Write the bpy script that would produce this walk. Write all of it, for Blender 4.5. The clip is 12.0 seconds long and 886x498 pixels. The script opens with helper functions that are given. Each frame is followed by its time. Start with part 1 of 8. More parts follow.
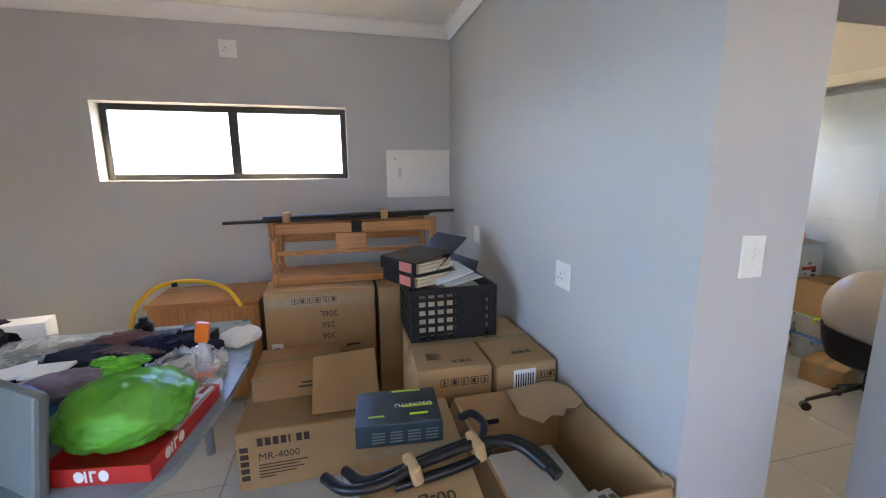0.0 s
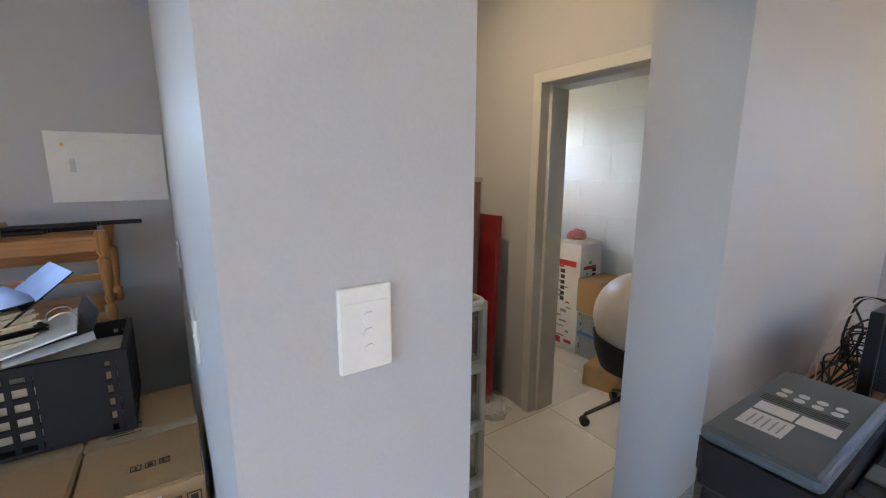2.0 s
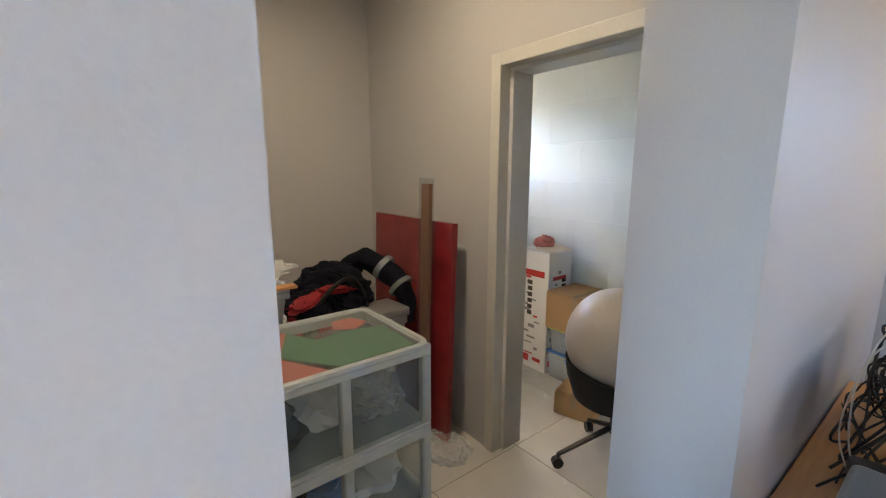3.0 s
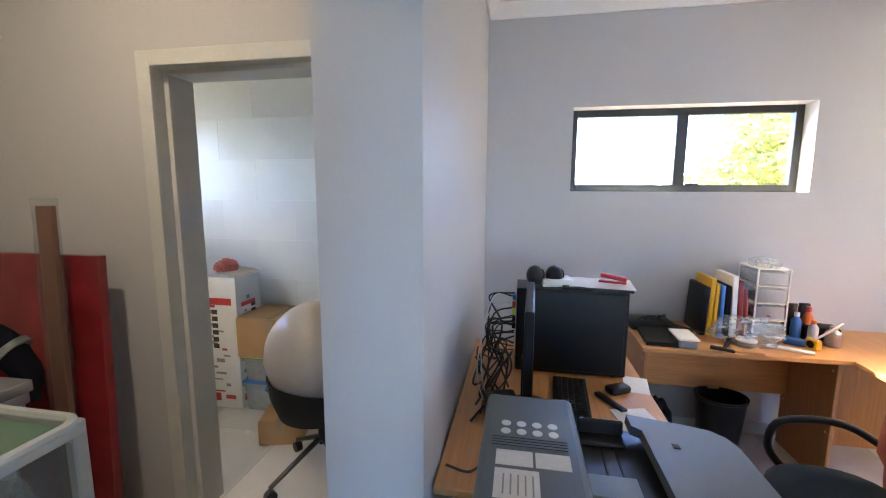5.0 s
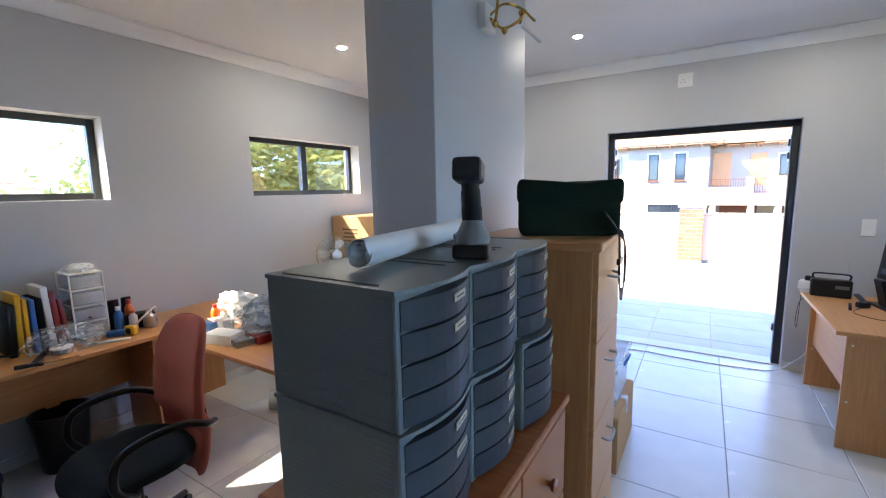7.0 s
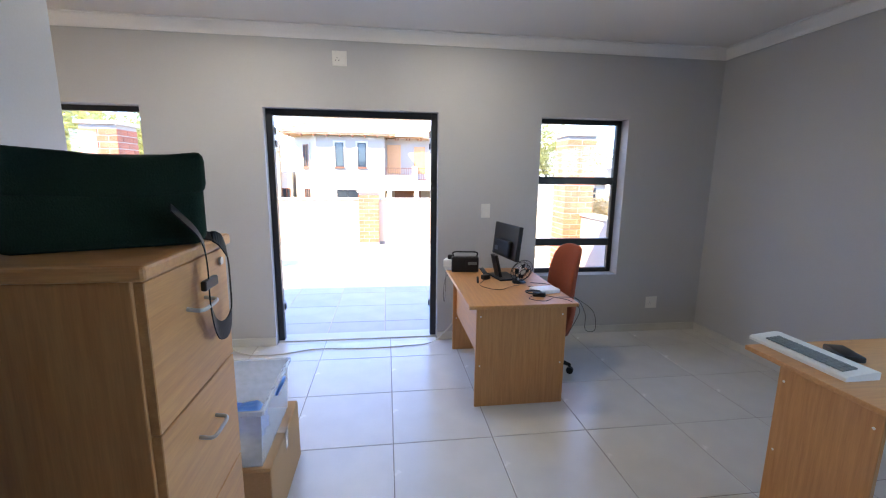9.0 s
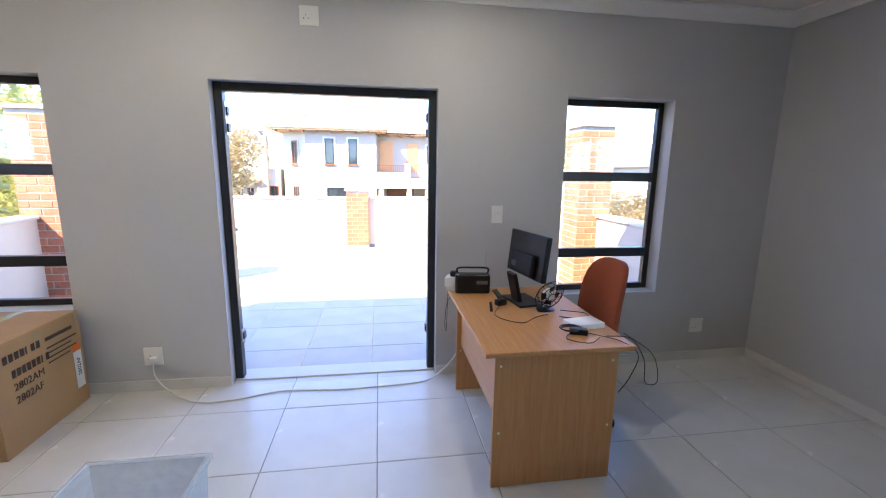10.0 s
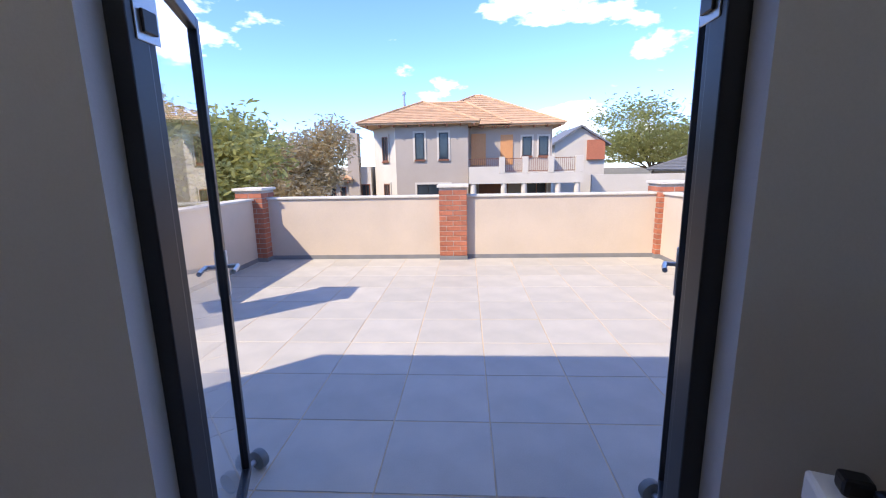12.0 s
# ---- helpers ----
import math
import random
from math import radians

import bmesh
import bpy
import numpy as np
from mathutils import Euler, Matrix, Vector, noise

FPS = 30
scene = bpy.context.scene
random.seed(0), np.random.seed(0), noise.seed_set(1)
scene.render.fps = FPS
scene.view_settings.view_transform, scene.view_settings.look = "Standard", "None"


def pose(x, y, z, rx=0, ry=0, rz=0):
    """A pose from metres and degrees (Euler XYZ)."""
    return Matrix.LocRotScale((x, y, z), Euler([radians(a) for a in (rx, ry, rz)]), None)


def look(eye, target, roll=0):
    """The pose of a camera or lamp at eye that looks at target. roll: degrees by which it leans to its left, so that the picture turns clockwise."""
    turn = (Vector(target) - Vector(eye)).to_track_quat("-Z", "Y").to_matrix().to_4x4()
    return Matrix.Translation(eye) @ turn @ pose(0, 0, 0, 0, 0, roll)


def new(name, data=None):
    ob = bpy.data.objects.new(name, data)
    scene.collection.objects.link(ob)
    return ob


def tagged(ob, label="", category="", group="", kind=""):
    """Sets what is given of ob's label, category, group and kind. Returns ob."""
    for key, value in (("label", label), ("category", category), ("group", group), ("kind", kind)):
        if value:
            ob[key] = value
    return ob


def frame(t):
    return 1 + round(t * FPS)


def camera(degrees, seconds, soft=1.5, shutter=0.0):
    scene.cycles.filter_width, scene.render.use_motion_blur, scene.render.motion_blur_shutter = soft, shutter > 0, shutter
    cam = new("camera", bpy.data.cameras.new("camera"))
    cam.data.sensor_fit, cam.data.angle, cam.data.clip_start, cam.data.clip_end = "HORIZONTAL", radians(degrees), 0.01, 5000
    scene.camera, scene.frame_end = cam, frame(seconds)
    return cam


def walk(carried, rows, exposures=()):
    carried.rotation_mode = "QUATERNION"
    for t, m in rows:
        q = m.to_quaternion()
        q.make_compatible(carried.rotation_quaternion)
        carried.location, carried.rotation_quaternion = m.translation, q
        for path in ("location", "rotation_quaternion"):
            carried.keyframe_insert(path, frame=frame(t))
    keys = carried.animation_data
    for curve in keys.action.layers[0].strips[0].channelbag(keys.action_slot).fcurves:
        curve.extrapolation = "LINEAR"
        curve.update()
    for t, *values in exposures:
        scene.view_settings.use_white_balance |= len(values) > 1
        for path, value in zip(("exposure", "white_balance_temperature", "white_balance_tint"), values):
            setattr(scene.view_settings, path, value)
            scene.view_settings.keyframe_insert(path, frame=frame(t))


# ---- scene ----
cam = camera(93.0, 12.0, 1.15)
PATH = [
    (0, (0.671, 0.272, 1.617), (1.163, 2.176, 1.251), -0.4),
    (0.5, (0.852, 0.361, 1.605), (1.689, 2.14, 1.237), -0.5),
    (1, (1.086, 0.41, 1.592), (2.089, 2.1, 1.219), -0.1),
    (1.5, (1.357, 0.476, 1.597), (2.368, 2.161, 1.224), -0.3),
    (2, (1.617, 0.673, 1.586), (2.705, 2.31, 1.217), 0.2),
    (2.5, (1.859, 0.832, 1.573), (3.0, 2.434, 1.212), 0.0),
    (4.5, (2.04, 1.17, 1.599), (3.791, 2.079, 1.268), 1.2),
    (5, (1.941, 0.977, 1.578), (3.89, 1.332, 1.302), 0.2),
    (5.5, (1.807, 0.77, 1.559), (3.77, 0.483, 1.307), -1.1),
    (6, (1.671, 0.686, 1.581), (3.428, -0.232, 1.312), -2.5),
    (6.5, (1.525, 0.567, 1.591), (2.963, -0.795, 1.313), -2.0),
    (7, (1.437, 0.519, 1.594), (2.484, -1.163, 1.317), -1.1),
    (7.5, (1.365, 0.476, 1.593), (2.07, -1.373, 1.307), -1.0),
    (7.7, (1.327, 0.46, 1.601), (1.836, -1.451, 1.302), -0.9),
    (9.3, (1.245, -0.337, 1.568), (0.946, -2.282, 1.212), 0.8),
    (9.5, (1.224, -0.492, 1.552), (0.923, -2.436, 1.195), 0.8),
    (10, (1.216, -0.938, 1.553), (0.918, -2.882, 1.191), 0.8),
    (10.5, (1.197, -1.451, 1.517), (0.998, -3.407, 1.153), 0.3),
    (11, (1.258, -1.961, 1.497), (1.302, -3.926, 1.132), -0.7),
    (11.5, (1.351, -2.48, 1.478), (1.4, -4.443, 1.102), -0.5),
    (12, (1.429, -3.007, 1.456), (1.546, -4.967, 1.075), -1.1),
]
EXPOSURES = [(0, 4.75, 8500, 10), (1.0, 4.68, 8600, 10), (1.5, 4.62, 8600, 10), (2.5, 4.82, 8400, 8), (4.5, 5.1, 7700, 9), (5.5, 4.55, 7300, 7), (6.0, 4.45, 7300, 6), (6.5, 4.2, 7000, 5), (7.5, 3.6, 6900, 6), (9.5, 3.8, 7600, 7), (10.5, 3.2, 7500, 7), (11, 2.65, 7500, 8), (11.5, 2.05, 6800, 10), (12, 1.65, 6700, 12)]
walk(cam, [(t, look(eye, target, roll)) for t, eye, target, roll in PATH], EXPOSURES)

# ---- light ----
SUN_TO = Vector((-0.80, -0.69, -1.0)).normalized()
sun_data = bpy.data.lights.new("sun", "SUN")
sun_data.energy, sun_data.angle, sun_data.color = 2.3, radians(0.5), (1.0, 0.89, 0.73)
sun = new("sun", sun_data)
sun.matrix_world = look((0, 0, 30), Vector((0, 0, 30)) + SUN_TO)

# added bluish area lamp for daylight at the unseen west window, behind the first steps of the walk
pane_data = bpy.data.lights.new("west_window_fill", "AREA")
pane_data.shape, pane_data.size, pane_data.size_y = "RECTANGLE", 2.5, 1.1
pane_data.energy, pane_data.color = 1.2, (0.34, 0.66, 1.0)
pane_data.spread = radians(150)
pane_light = new("west_window_fill", pane_data)
pane_light.matrix_world = look((-1.99, -0.6, 1.505), (0.0, -0.6, 0.75))

world = bpy.data.worlds.new("sky")
scene.world = world
world.use_nodes = True
wn, wl = world.node_tree.nodes, world.node_tree.links
sky = wn.new("ShaderNodeTexSky")
sky.sky_type = "NISHITA"
sky.sun_disc = False
sky.sun_elevation = math.asin(-SUN_TO.z)
sky.sun_rotation = math.atan2(-SUN_TO.x, -SUN_TO.y)
sky.dust_density = 0.05
sky.altitude = 1500.0
sky.ozone_density = 2.2
coord = wn.new("ShaderNodeTexCoord")
cmap = wn.new("ShaderNodeMapping")
cmap.inputs["Scale"].default_value = (1.0, 1.0, 2.4)
cmap.inputs["Location"].default_value = (0.35, 0.1, 0.0)
cloud = wn.new("ShaderNodeTexNoise")
cloud.inputs["Scale"].default_value = 4.2
cloud.inputs["Detail"].default_value = 9.0
cloud.inputs["Roughness"].default_value = 0.55
ramp = wn.new("ShaderNodeValToRGB")
ramp.color_ramp.elements[0].position, ramp.color_ramp.elements[1].position = 0.585, 0.66
blend = wn.new("ShaderNodeMixRGB")
blend.inputs[2].default_value = (5.4, 5.5, 5.7, 1)
back = wn["Background"]
back.inputs["Strength"].default_value = 0.15
wl.new(coord.outputs["Generated"], cmap.inputs["Vector"])
wl.new(cmap.outputs["Vector"], cloud.inputs["Vector"])
wl.new(cloud.outputs["Fac"], ramp.inputs["Fac"])
wl.new(ramp.outputs["Color"], blend.inputs["Fac"])
haze = wn.new("ShaderNodeMixRGB")
haze.blend_type = "MULTIPLY"
haze.inputs[0].default_value = 1.0
haze.inputs[2].default_value = (0.51, 0.66, 1.02, 1)
wl.new(sky.outputs["Color"], haze.inputs[1])
wl.new(haze.outputs["Color"], blend.inputs[1])
wl.new(blend.outputs["Color"], back.inputs["Color"])


# ---- materials ----
def mat(name, color, rough=0.6, var=0.12, scale=6.0, bump=0.0, bscale=80.0, metal=0.0, second=None, stretch=(1, 1, 1),
        per_object=0.0, gloss=0.5, coat=0.0, fine=0.05):
    """A surface with large and fine variation of colour, uneven gloss and fine relief."""
    m = bpy.data.materials.new(name)
    m.use_nodes = True
    n, l = m.node_tree.nodes, m.node_tree.links
    b = n["Principled BSDF"]
    tc = n.new("ShaderNodeTexCoord")
    mp = n.new("ShaderNodeMapping")
    mp.inputs["Scale"].default_value = stretch
    l.new(tc.outputs["Object"], mp.inputs["Vector"])
    big = n.new("ShaderNodeTexNoise")
    big.inputs["Scale"].default_value, big.inputs["Detail"].default_value = scale, 5
    small = n.new("ShaderNodeTexNoise")
    small.inputs["Scale"].default_value, small.inputs["Detail"].default_value = bscale, 4
    l.new(mp.outputs["Vector"], big.inputs["Vector"])
    l.new(mp.outputs["Vector"], small.inputs["Vector"])
    r = n.new("ShaderNodeValToRGB")
    c2 = second or tuple(c * (1 - var) for c in color)
    r.color_ramp.elements[0].position, r.color_ramp.elements[1].position = 0.3, 0.7
    r.color_ramp.elements[0].color = (*c2, 1)
    r.color_ramp.elements[1].color = (*color, 1)
    l.new(big.outputs["Fac"], r.inputs["Fac"])
    fmix = n.new("ShaderNodeMixRGB")
    fmix.blend_type = "MULTIPLY"
    fmix.inputs["Fac"].default_value = 1.0
    fr = n.new("ShaderNodeMapRange")
    fr.inputs["From Min"].default_value, fr.inputs["From Max"].default_value = 0.3, 0.7
    fr.inputs["To Min"].default_value, fr.inputs["To Max"].default_value = 1 - fine, 1 + fine
    l.new(small.outputs["Fac"], fr.inputs["Value"])
    l.new(r.outputs["Color"], fmix.inputs[1])
    l.new(fr.outputs["Result"], fmix.inputs[2])
    out = fmix.outputs["Color"]
    if per_object:
        oi = n.new("ShaderNodeObjectInfo")
        pr = n.new("ShaderNodeMapRange")
        pr.inputs["To Min"].default_value, pr.inputs["To Max"].default_value = 1 - per_object, 1 + per_object
        l.new(oi.outputs["Random"], pr.inputs["Value"])
        pm = n.new("ShaderNodeMixRGB")
        pm.blend_type = "MULTIPLY"
        pm.inputs["Fac"].default_value = 1.0
        l.new(out, pm.inputs[1])
        l.new(pr.outputs["Result"], pm.inputs[2])
        out = pm.outputs["Color"]
    l.new(out, b.inputs["Base Color"])
    rr = n.new("ShaderNodeMapRange")
    rr.inputs["To Min"].default_value, rr.inputs["To Max"].default_value = max(0.02, rough - 0.08), min(1, rough + 0.08)
    l.new(big.outputs["Fac"], rr.inputs["Value"])
    l.new(rr.outputs["Result"], b.inputs["Roughness"])
    b.inputs["Metallic"].default_value = metal
    b.inputs["Specular IOR Level"].default_value = gloss
    b.inputs["Coat Weight"].default_value = coat
    if bump:
        bp = n.new("ShaderNodeBump")
        bp.inputs["Strength"].default_value, bp.inputs["Distance"].default_value = bump, 0.004
        l.new(small.outputs["Fac"], bp.inputs["Height"])
        l.new(bp.outputs["Normal"], b.inputs["Normal"])
    return m


def wood(name, light, dark, axis=0, rough=0.4, scale=3.0):
    """Veneer with grain along one axis."""
    st = [22.0, 22.0, 22.0]
    st[axis] = 1.2
    return mat(name, light, rough, scale=scale, bscale=14.0, second=dark, stretch=tuple(st), bump=0.05, fine=0.07)


def see_through(name, color=(1, 1, 1), rough=0.0, clear=1.0, milk=0.0):
    m = bpy.data.materials.new(name)
    m.use_nodes = True
    b = m.node_tree.nodes["Principled BSDF"]
    b.inputs["Base Color"].default_value = (*color, 1)
    b.inputs["Roughness"].default_value = rough
    b.inputs["Transmission Weight"].default_value = clear
    b.inputs["IOR"].default_value = 1.05 if milk else 1.45
    return m


def thin_film(name, color, clear, rough=0.3):
    """Thin clear plastic: part see-through, part glossy skin."""
    m = bpy.data.materials.new(name)
    m.use_nodes = True
    n, l = m.node_tree.nodes, m.node_tree.links
    b = n["Principled BSDF"]
    b.inputs["Base Color"].default_value = (*color, 1)
    b.inputs["Roughness"].default_value = rough
    t = n.new("ShaderNodeBsdfTransparent")
    t.inputs["Color"].default_value = (*[0.6 + 0.4 * c for c in color], 1)
    noi = n.new("ShaderNodeTexNoise")
    noi.inputs["Scale"].default_value = 9.0
    mr = n.new("ShaderNodeMapRange")
    mr.inputs["To Min"].default_value, mr.inputs["To Max"].default_value = clear - 0.05, clear + 0.06
    l.new(noi.outputs["Fac"], mr.inputs["Value"])
    mx = n.new("ShaderNodeMixShader")
    l.new(mr.outputs["Result"], mx.inputs["Fac"])
    l.new(b.outputs["BSDF"], mx.inputs[1])
    l.new(t.outputs["BSDF"], mx.inputs[2])
    l.new(mx.outputs["Shader"], n["Material Output"].inputs["Surface"])
    return m


def glow(name, color, strength):
    m = bpy.data.materials.new(name)
    m.use_nodes = True
    b = m.node_tree.nodes["Principled BSDF"]
    b.inputs["Base Color"].default_value = (*color, 1)
    b.inputs["Emission Color"].default_value = (*color, 1)
    b.inputs["Emission Strength"].default_value = strength
    return m


WALL = mat("grey_wall_paint", (0.48, 0.48, 0.485), 0.55, 0.05, 1.3, bump=0.12, bscale=140, fine=0.02)
WHITE_PAINT = mat("white_paint", (0.80, 0.79, 0.77), 0.55, 0.04, 2.0, bump=0.05, fine=0.02)
CEIL = mat("ceiling_paint", (0.78, 0.76, 0.73), 0.8, 0.03, 1.0, bump=0.05, fine=0.01)
FLOOR_TILE = mat("porcelain_tile", (0.62, 0.61, 0.58), 0.24, 0.08, 5.0, bump=0.02, bscale=200, per_object=0.03, fine=0.03)
GROUT = mat("grout", (0.27, 0.25, 0.22), 0.9, 0.2, 12.0, bump=0.2)
TERRACE_TILE = mat("terrace_tile", (0.47, 0.435, 0.37), 0.55, 0.18, 3.0, bump=0.1, bscale=160, per_object=0.06, fine=0.06)
TERRACE_GROUT = mat("terrace_grout", (0.62, 0.47, 0.30), 0.95, 0.3, 8.0, bump=0.3)
WALL_TILE = mat("white_wall_tile", (0.64, 0.69, 0.67), 0.32, 0.04, 3.0, per_object=0.02, fine=0.01)
FRAME_STEEL = mat("painted_steel_frame", (0.58, 0.58, 0.55), 0.45, 0.1, 5.0, fine=0.03)
ALU = mat("charcoal_aluminium", (0.022, 0.024, 0.028), 0.38, 0.2, 8.0, metal=0.25, fine=0.05)
GLASS = see_through("window_glass", (1, 1, 1), 0.0)
FROST = thin_film("bright_obscure_glass", (0.95, 0.97, 0.97), 0.55, 0.35)
PLASTER_OUT = mat("beige_plaster", (0.55, 0.455, 0.355), 0.9, 0.12, 1.5, bump=0.5, bscale=120, fine=0.06)
COPING = mat("parapet_coping", (0.62, 0.58, 0.50), 0.85, 0.2, 4.0, bump=0.3)
BRICK = mat("red_face_brick", (0.42, 0.14, 0.075), 0.85, 0.3, 14.0, bump=0.4, bscale=90, per_object=0.16, fine=0.12)
MORTAR = mat("mortar", (0.40, 0.36, 0.31), 0.95, 0.2, 20, bump=0.4)
BITUMEN = mat("grey_waterproofing", (0.20, 0.20, 0.20), 0.8, 0.2, 6)
CARDBOARD = mat("cardboard", (0.45, 0.27, 0.128), 0.85, 0.14, 3.0, bump=0.1, bscale=120, per_object=0.08, fine=0.05)
CARDBOARD_IN = mat("cardboard_inside", (0.36, 0.23, 0.13), 0.9, 0.12, 4.0, bump=0.1, fine=0.05)
TAPE = mat("brown_tape", (0.45, 0.33, 0.2), 0.2, 0.15, 20, bump=0.3, bscale=60, coat=0.4)
PRINT = mat("dark_print", (0.06, 0.04, 0.028), 0.7, 0.3, 20)
BEECH_X = wood("beech_veneer", (0.57, 0.285, 0.108), (0.47, 0.21, 0.072), 0)
BEECH_Y = wood("beech_veneer_cross", (0.57, 0.285, 0.108), (0.47, 0.21, 0.072), 1)
BEECH_Z = wood("beech_veneer_upright", (0.55, 0.265, 0.098), (0.45, 0.195, 0.066), 2)
PINE = wood("orange_pine", (0.46, 0.20, 0.06), (0.33, 0.125, 0.035), 0, 0.3)
CHEST_WOOD = wood("red_brown_pine", (0.36, 0.115, 0.03), (0.25, 0.07, 0.018), 0, 0.35)
CHEST_WOOD_Z = wood("red_brown_pine_upright", (0.36, 0.115, 0.03), (0.25, 0.07, 0.018), 2, 0.35)
PINE_Z = wood("orange_pine_upright", (0.46, 0.20, 0.06), (0.33, 0.125, 0.035), 2, 0.3)
BLACK = mat("black_plastic", (0.007, 0.007, 0.009), 0.35, 0.2, 10, fine=0.08, gloss=0.35)
BLACK_MATT = mat("matt_black_plastic", (0.009, 0.009, 0.010), 0.6, 0.2, 10, bump=0.15, bscale=220, fine=0.1, gloss=0.3)
GREY_PL = mat("slate_grey_plastic", (0.155, 0.178, 0.18), 0.42, 0.12, 6, bump=0.08, bscale=160, fine=0.05)
GREY_DRAWER = mat("dark_slate_plastic", (0.032, 0.039, 0.048), 0.38, 0.15, 6, fine=0.05, gloss=0.35)
PRN_GREY = mat("blue_grey_plastic", (0.062, 0.080, 0.094), 0.45, 0.08, 6, bump=0.08, bscale=240, fine=0.04, gloss=0.3)
SEAT_CLOTH = mat("charcoal_cloth", (0.012, 0.020, 0.028), 0.9, 0.2, 30, bump=0.4, bscale=320, fine=0.15, gloss=0.2)
RED_CLOTH = mat("salmon_red_cloth", (0.36, 0.085, 0.06), 0.9, 0.12, 20, bump=0.4, bscale=320, fine=0.12)
ORANGE_CLOTH = mat("rust_red_cloth", (0.34, 0.075, 0.035), 0.9, 0.12, 20, bump=0.4, bscale=320, fine=0.12)
CHROME = mat("chrome", (0.7, 0.7, 0.7), 0.15, 0.1, 10, metal=1.0)
WHITE_PL = mat("white_plastic", (0.75, 0.74, 0.70), 0.35, 0.04, 8, fine=0.02)
PAPER = mat("paper", (0.75, 0.75, 0.74), 0.8, 0.05, 5, fine=0.02)
CLEAR_PL = thin_film("clear_plastic", (0.80, 0.84, 0.86), 0.68, 0.25)
DARK_RED_CLOTH = mat("dark_red_cloth", (0.30, 0.018, 0.025), 0.9, 0.3, 12, bump=0.4, bscale=200, fine=0.12)
CREAM_CARD = mat("cream_card", (0.62, 0.56, 0.44), 0.8, 0.1, 12)
WRAP_CLEAR = thin_film("clear_wrap", (0.72, 0.76, 0.76), 0.93, 0.12)
LID_CLEAR = thin_film("clear_lid_plastic", (0.42, 0.50, 0.50), 0.82, 0.2)
FILM = thin_film("plastic_film", (0.85, 0.88, 0.9), 0.72, 0.15)
SILVER_FILM = thin_film("silvery_plastic_film", (0.42, 0.47, 0.55), 0.60, 0.16)
GREEN_BAG = thin_film("green_plastic_bag", (0.14, 0.60, 0.06), 0.36, 0.28)
CABLE = mat("black_cable", (0.015, 0.015, 0.017), 0.5, 0.2, 30)
CABLE_W = mat("white_cable", (0.6, 0.58, 0.54), 0.5, 0.1, 30)
RED_PL = mat("red_plastic", (0.55, 0.03, 0.025), 0.3, 0.1, 8)
BLUE_PL = mat("blue_plastic", (0.03, 0.16, 0.5), 0.35, 0.1, 8)
YELLOW_PL = mat("yellow_plastic", (0.75, 0.42, 0.02), 0.35, 0.1, 8)
ORANGE_PL = mat("orange_plastic", (0.8, 0.16, 0.02), 0.35, 0.1, 8)
LIME_PL = mat("lime_plastic", (0.42, 0.62, 0.03), 0.35, 0.1, 8)
BRASS = mat("brass", (0.6, 0.38, 0.1), 0.25, 0.2, 20, metal=1.0)
RED_WRAP = mat("red_board_in_film", (0.28, 0.022, 0.028), 0.22, 0.35, 5, bump=0.35, bscale=14, coat=0.5)
NAVY_CLOTH = mat("navy_cloth", (0.008, 0.009, 0.016), 0.95, 0.3, 15, bump=0.4, bscale=260, fine=0.15, gloss=0.12)
GREEN_CLOTH = mat("dark_green_canvas", (0.012, 0.026, 0.017), 0.9, 0.25, 15, bump=0.4, bscale=260, fine=0.15, gloss=0.15)
BLUE_CLOTH = mat("dark_blue_cloth", (0.014, 0.018, 0.045), 0.95, 0.4, 12, bump=0.5, bscale=160, fine=0.15, gloss=0.2)
SILVER = mat("grey_metal", (0.45, 0.46, 0.47), 0.35, 0.1, 8, metal=0.7)
RUBBER_GREY = mat("grey_rubber_ball", (0.42, 0.37, 0.31), 0.4, 0.12, 4, bump=0.1, bscale=90, fine=0.04)
def foliage(name, color, second):
    """Leaves that let part of the light through."""
    m = mat(name, color, 0.6, 0.4, 1.2, second=second, fine=0.3)
    n, l = m.node_tree.nodes, m.node_tree.links
    b = n["Principled BSDF"]
    t = n.new("ShaderNodeBsdfTranslucent")
    l.new(b.inputs["Base Color"].links[0].from_socket, t.inputs["Color"])
    mx = n.new("ShaderNodeMixShader")
    mx.inputs["Fac"].default_value = 0.4
    l.new(b.outputs["BSDF"], mx.inputs[1])
    l.new(t.outputs["BSDF"], mx.inputs[2])
    l.new(mx.outputs["Shader"], n["Material Output"].inputs["Surface"])
    return m


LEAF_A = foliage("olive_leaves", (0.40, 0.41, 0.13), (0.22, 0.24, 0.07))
# lighter copy of the olive leaves, with sunlight put into the colour
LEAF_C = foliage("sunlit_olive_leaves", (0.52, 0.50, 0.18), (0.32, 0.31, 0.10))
LEAF_B = foliage("dry_leaves", (0.62, 0.49, 0.29), (0.38, 0.31, 0.17))
BARK = mat("bark", (0.12, 0.085, 0.055), 0.9, 0.4, 8, bump=0.6, bscale=40, fine=0.2)
ROOF_TILE = mat("terracotta_roof_tile", (0.54, 0.34, 0.20), 0.8, 0.25, 2.0, bump=0.3, bscale=20, per_object=0.1, fine=0.1)
ROOF_GREY = mat("grey_roof", (0.16, 0.165, 0.18), 0.6, 0.2, 2.0, fine=0.08)
HOUSE_WALL = mat("taupe_house_plaster", (0.38, 0.325, 0.275), 0.9, 0.1, 0.8, bump=0.3, bscale=60, fine=0.04)
HOUSE_CREAM = mat("cream_house_plaster", (0.54, 0.49, 0.42), 0.9, 0.1, 0.8, bump=0.3, bscale=60, fine=0.04)
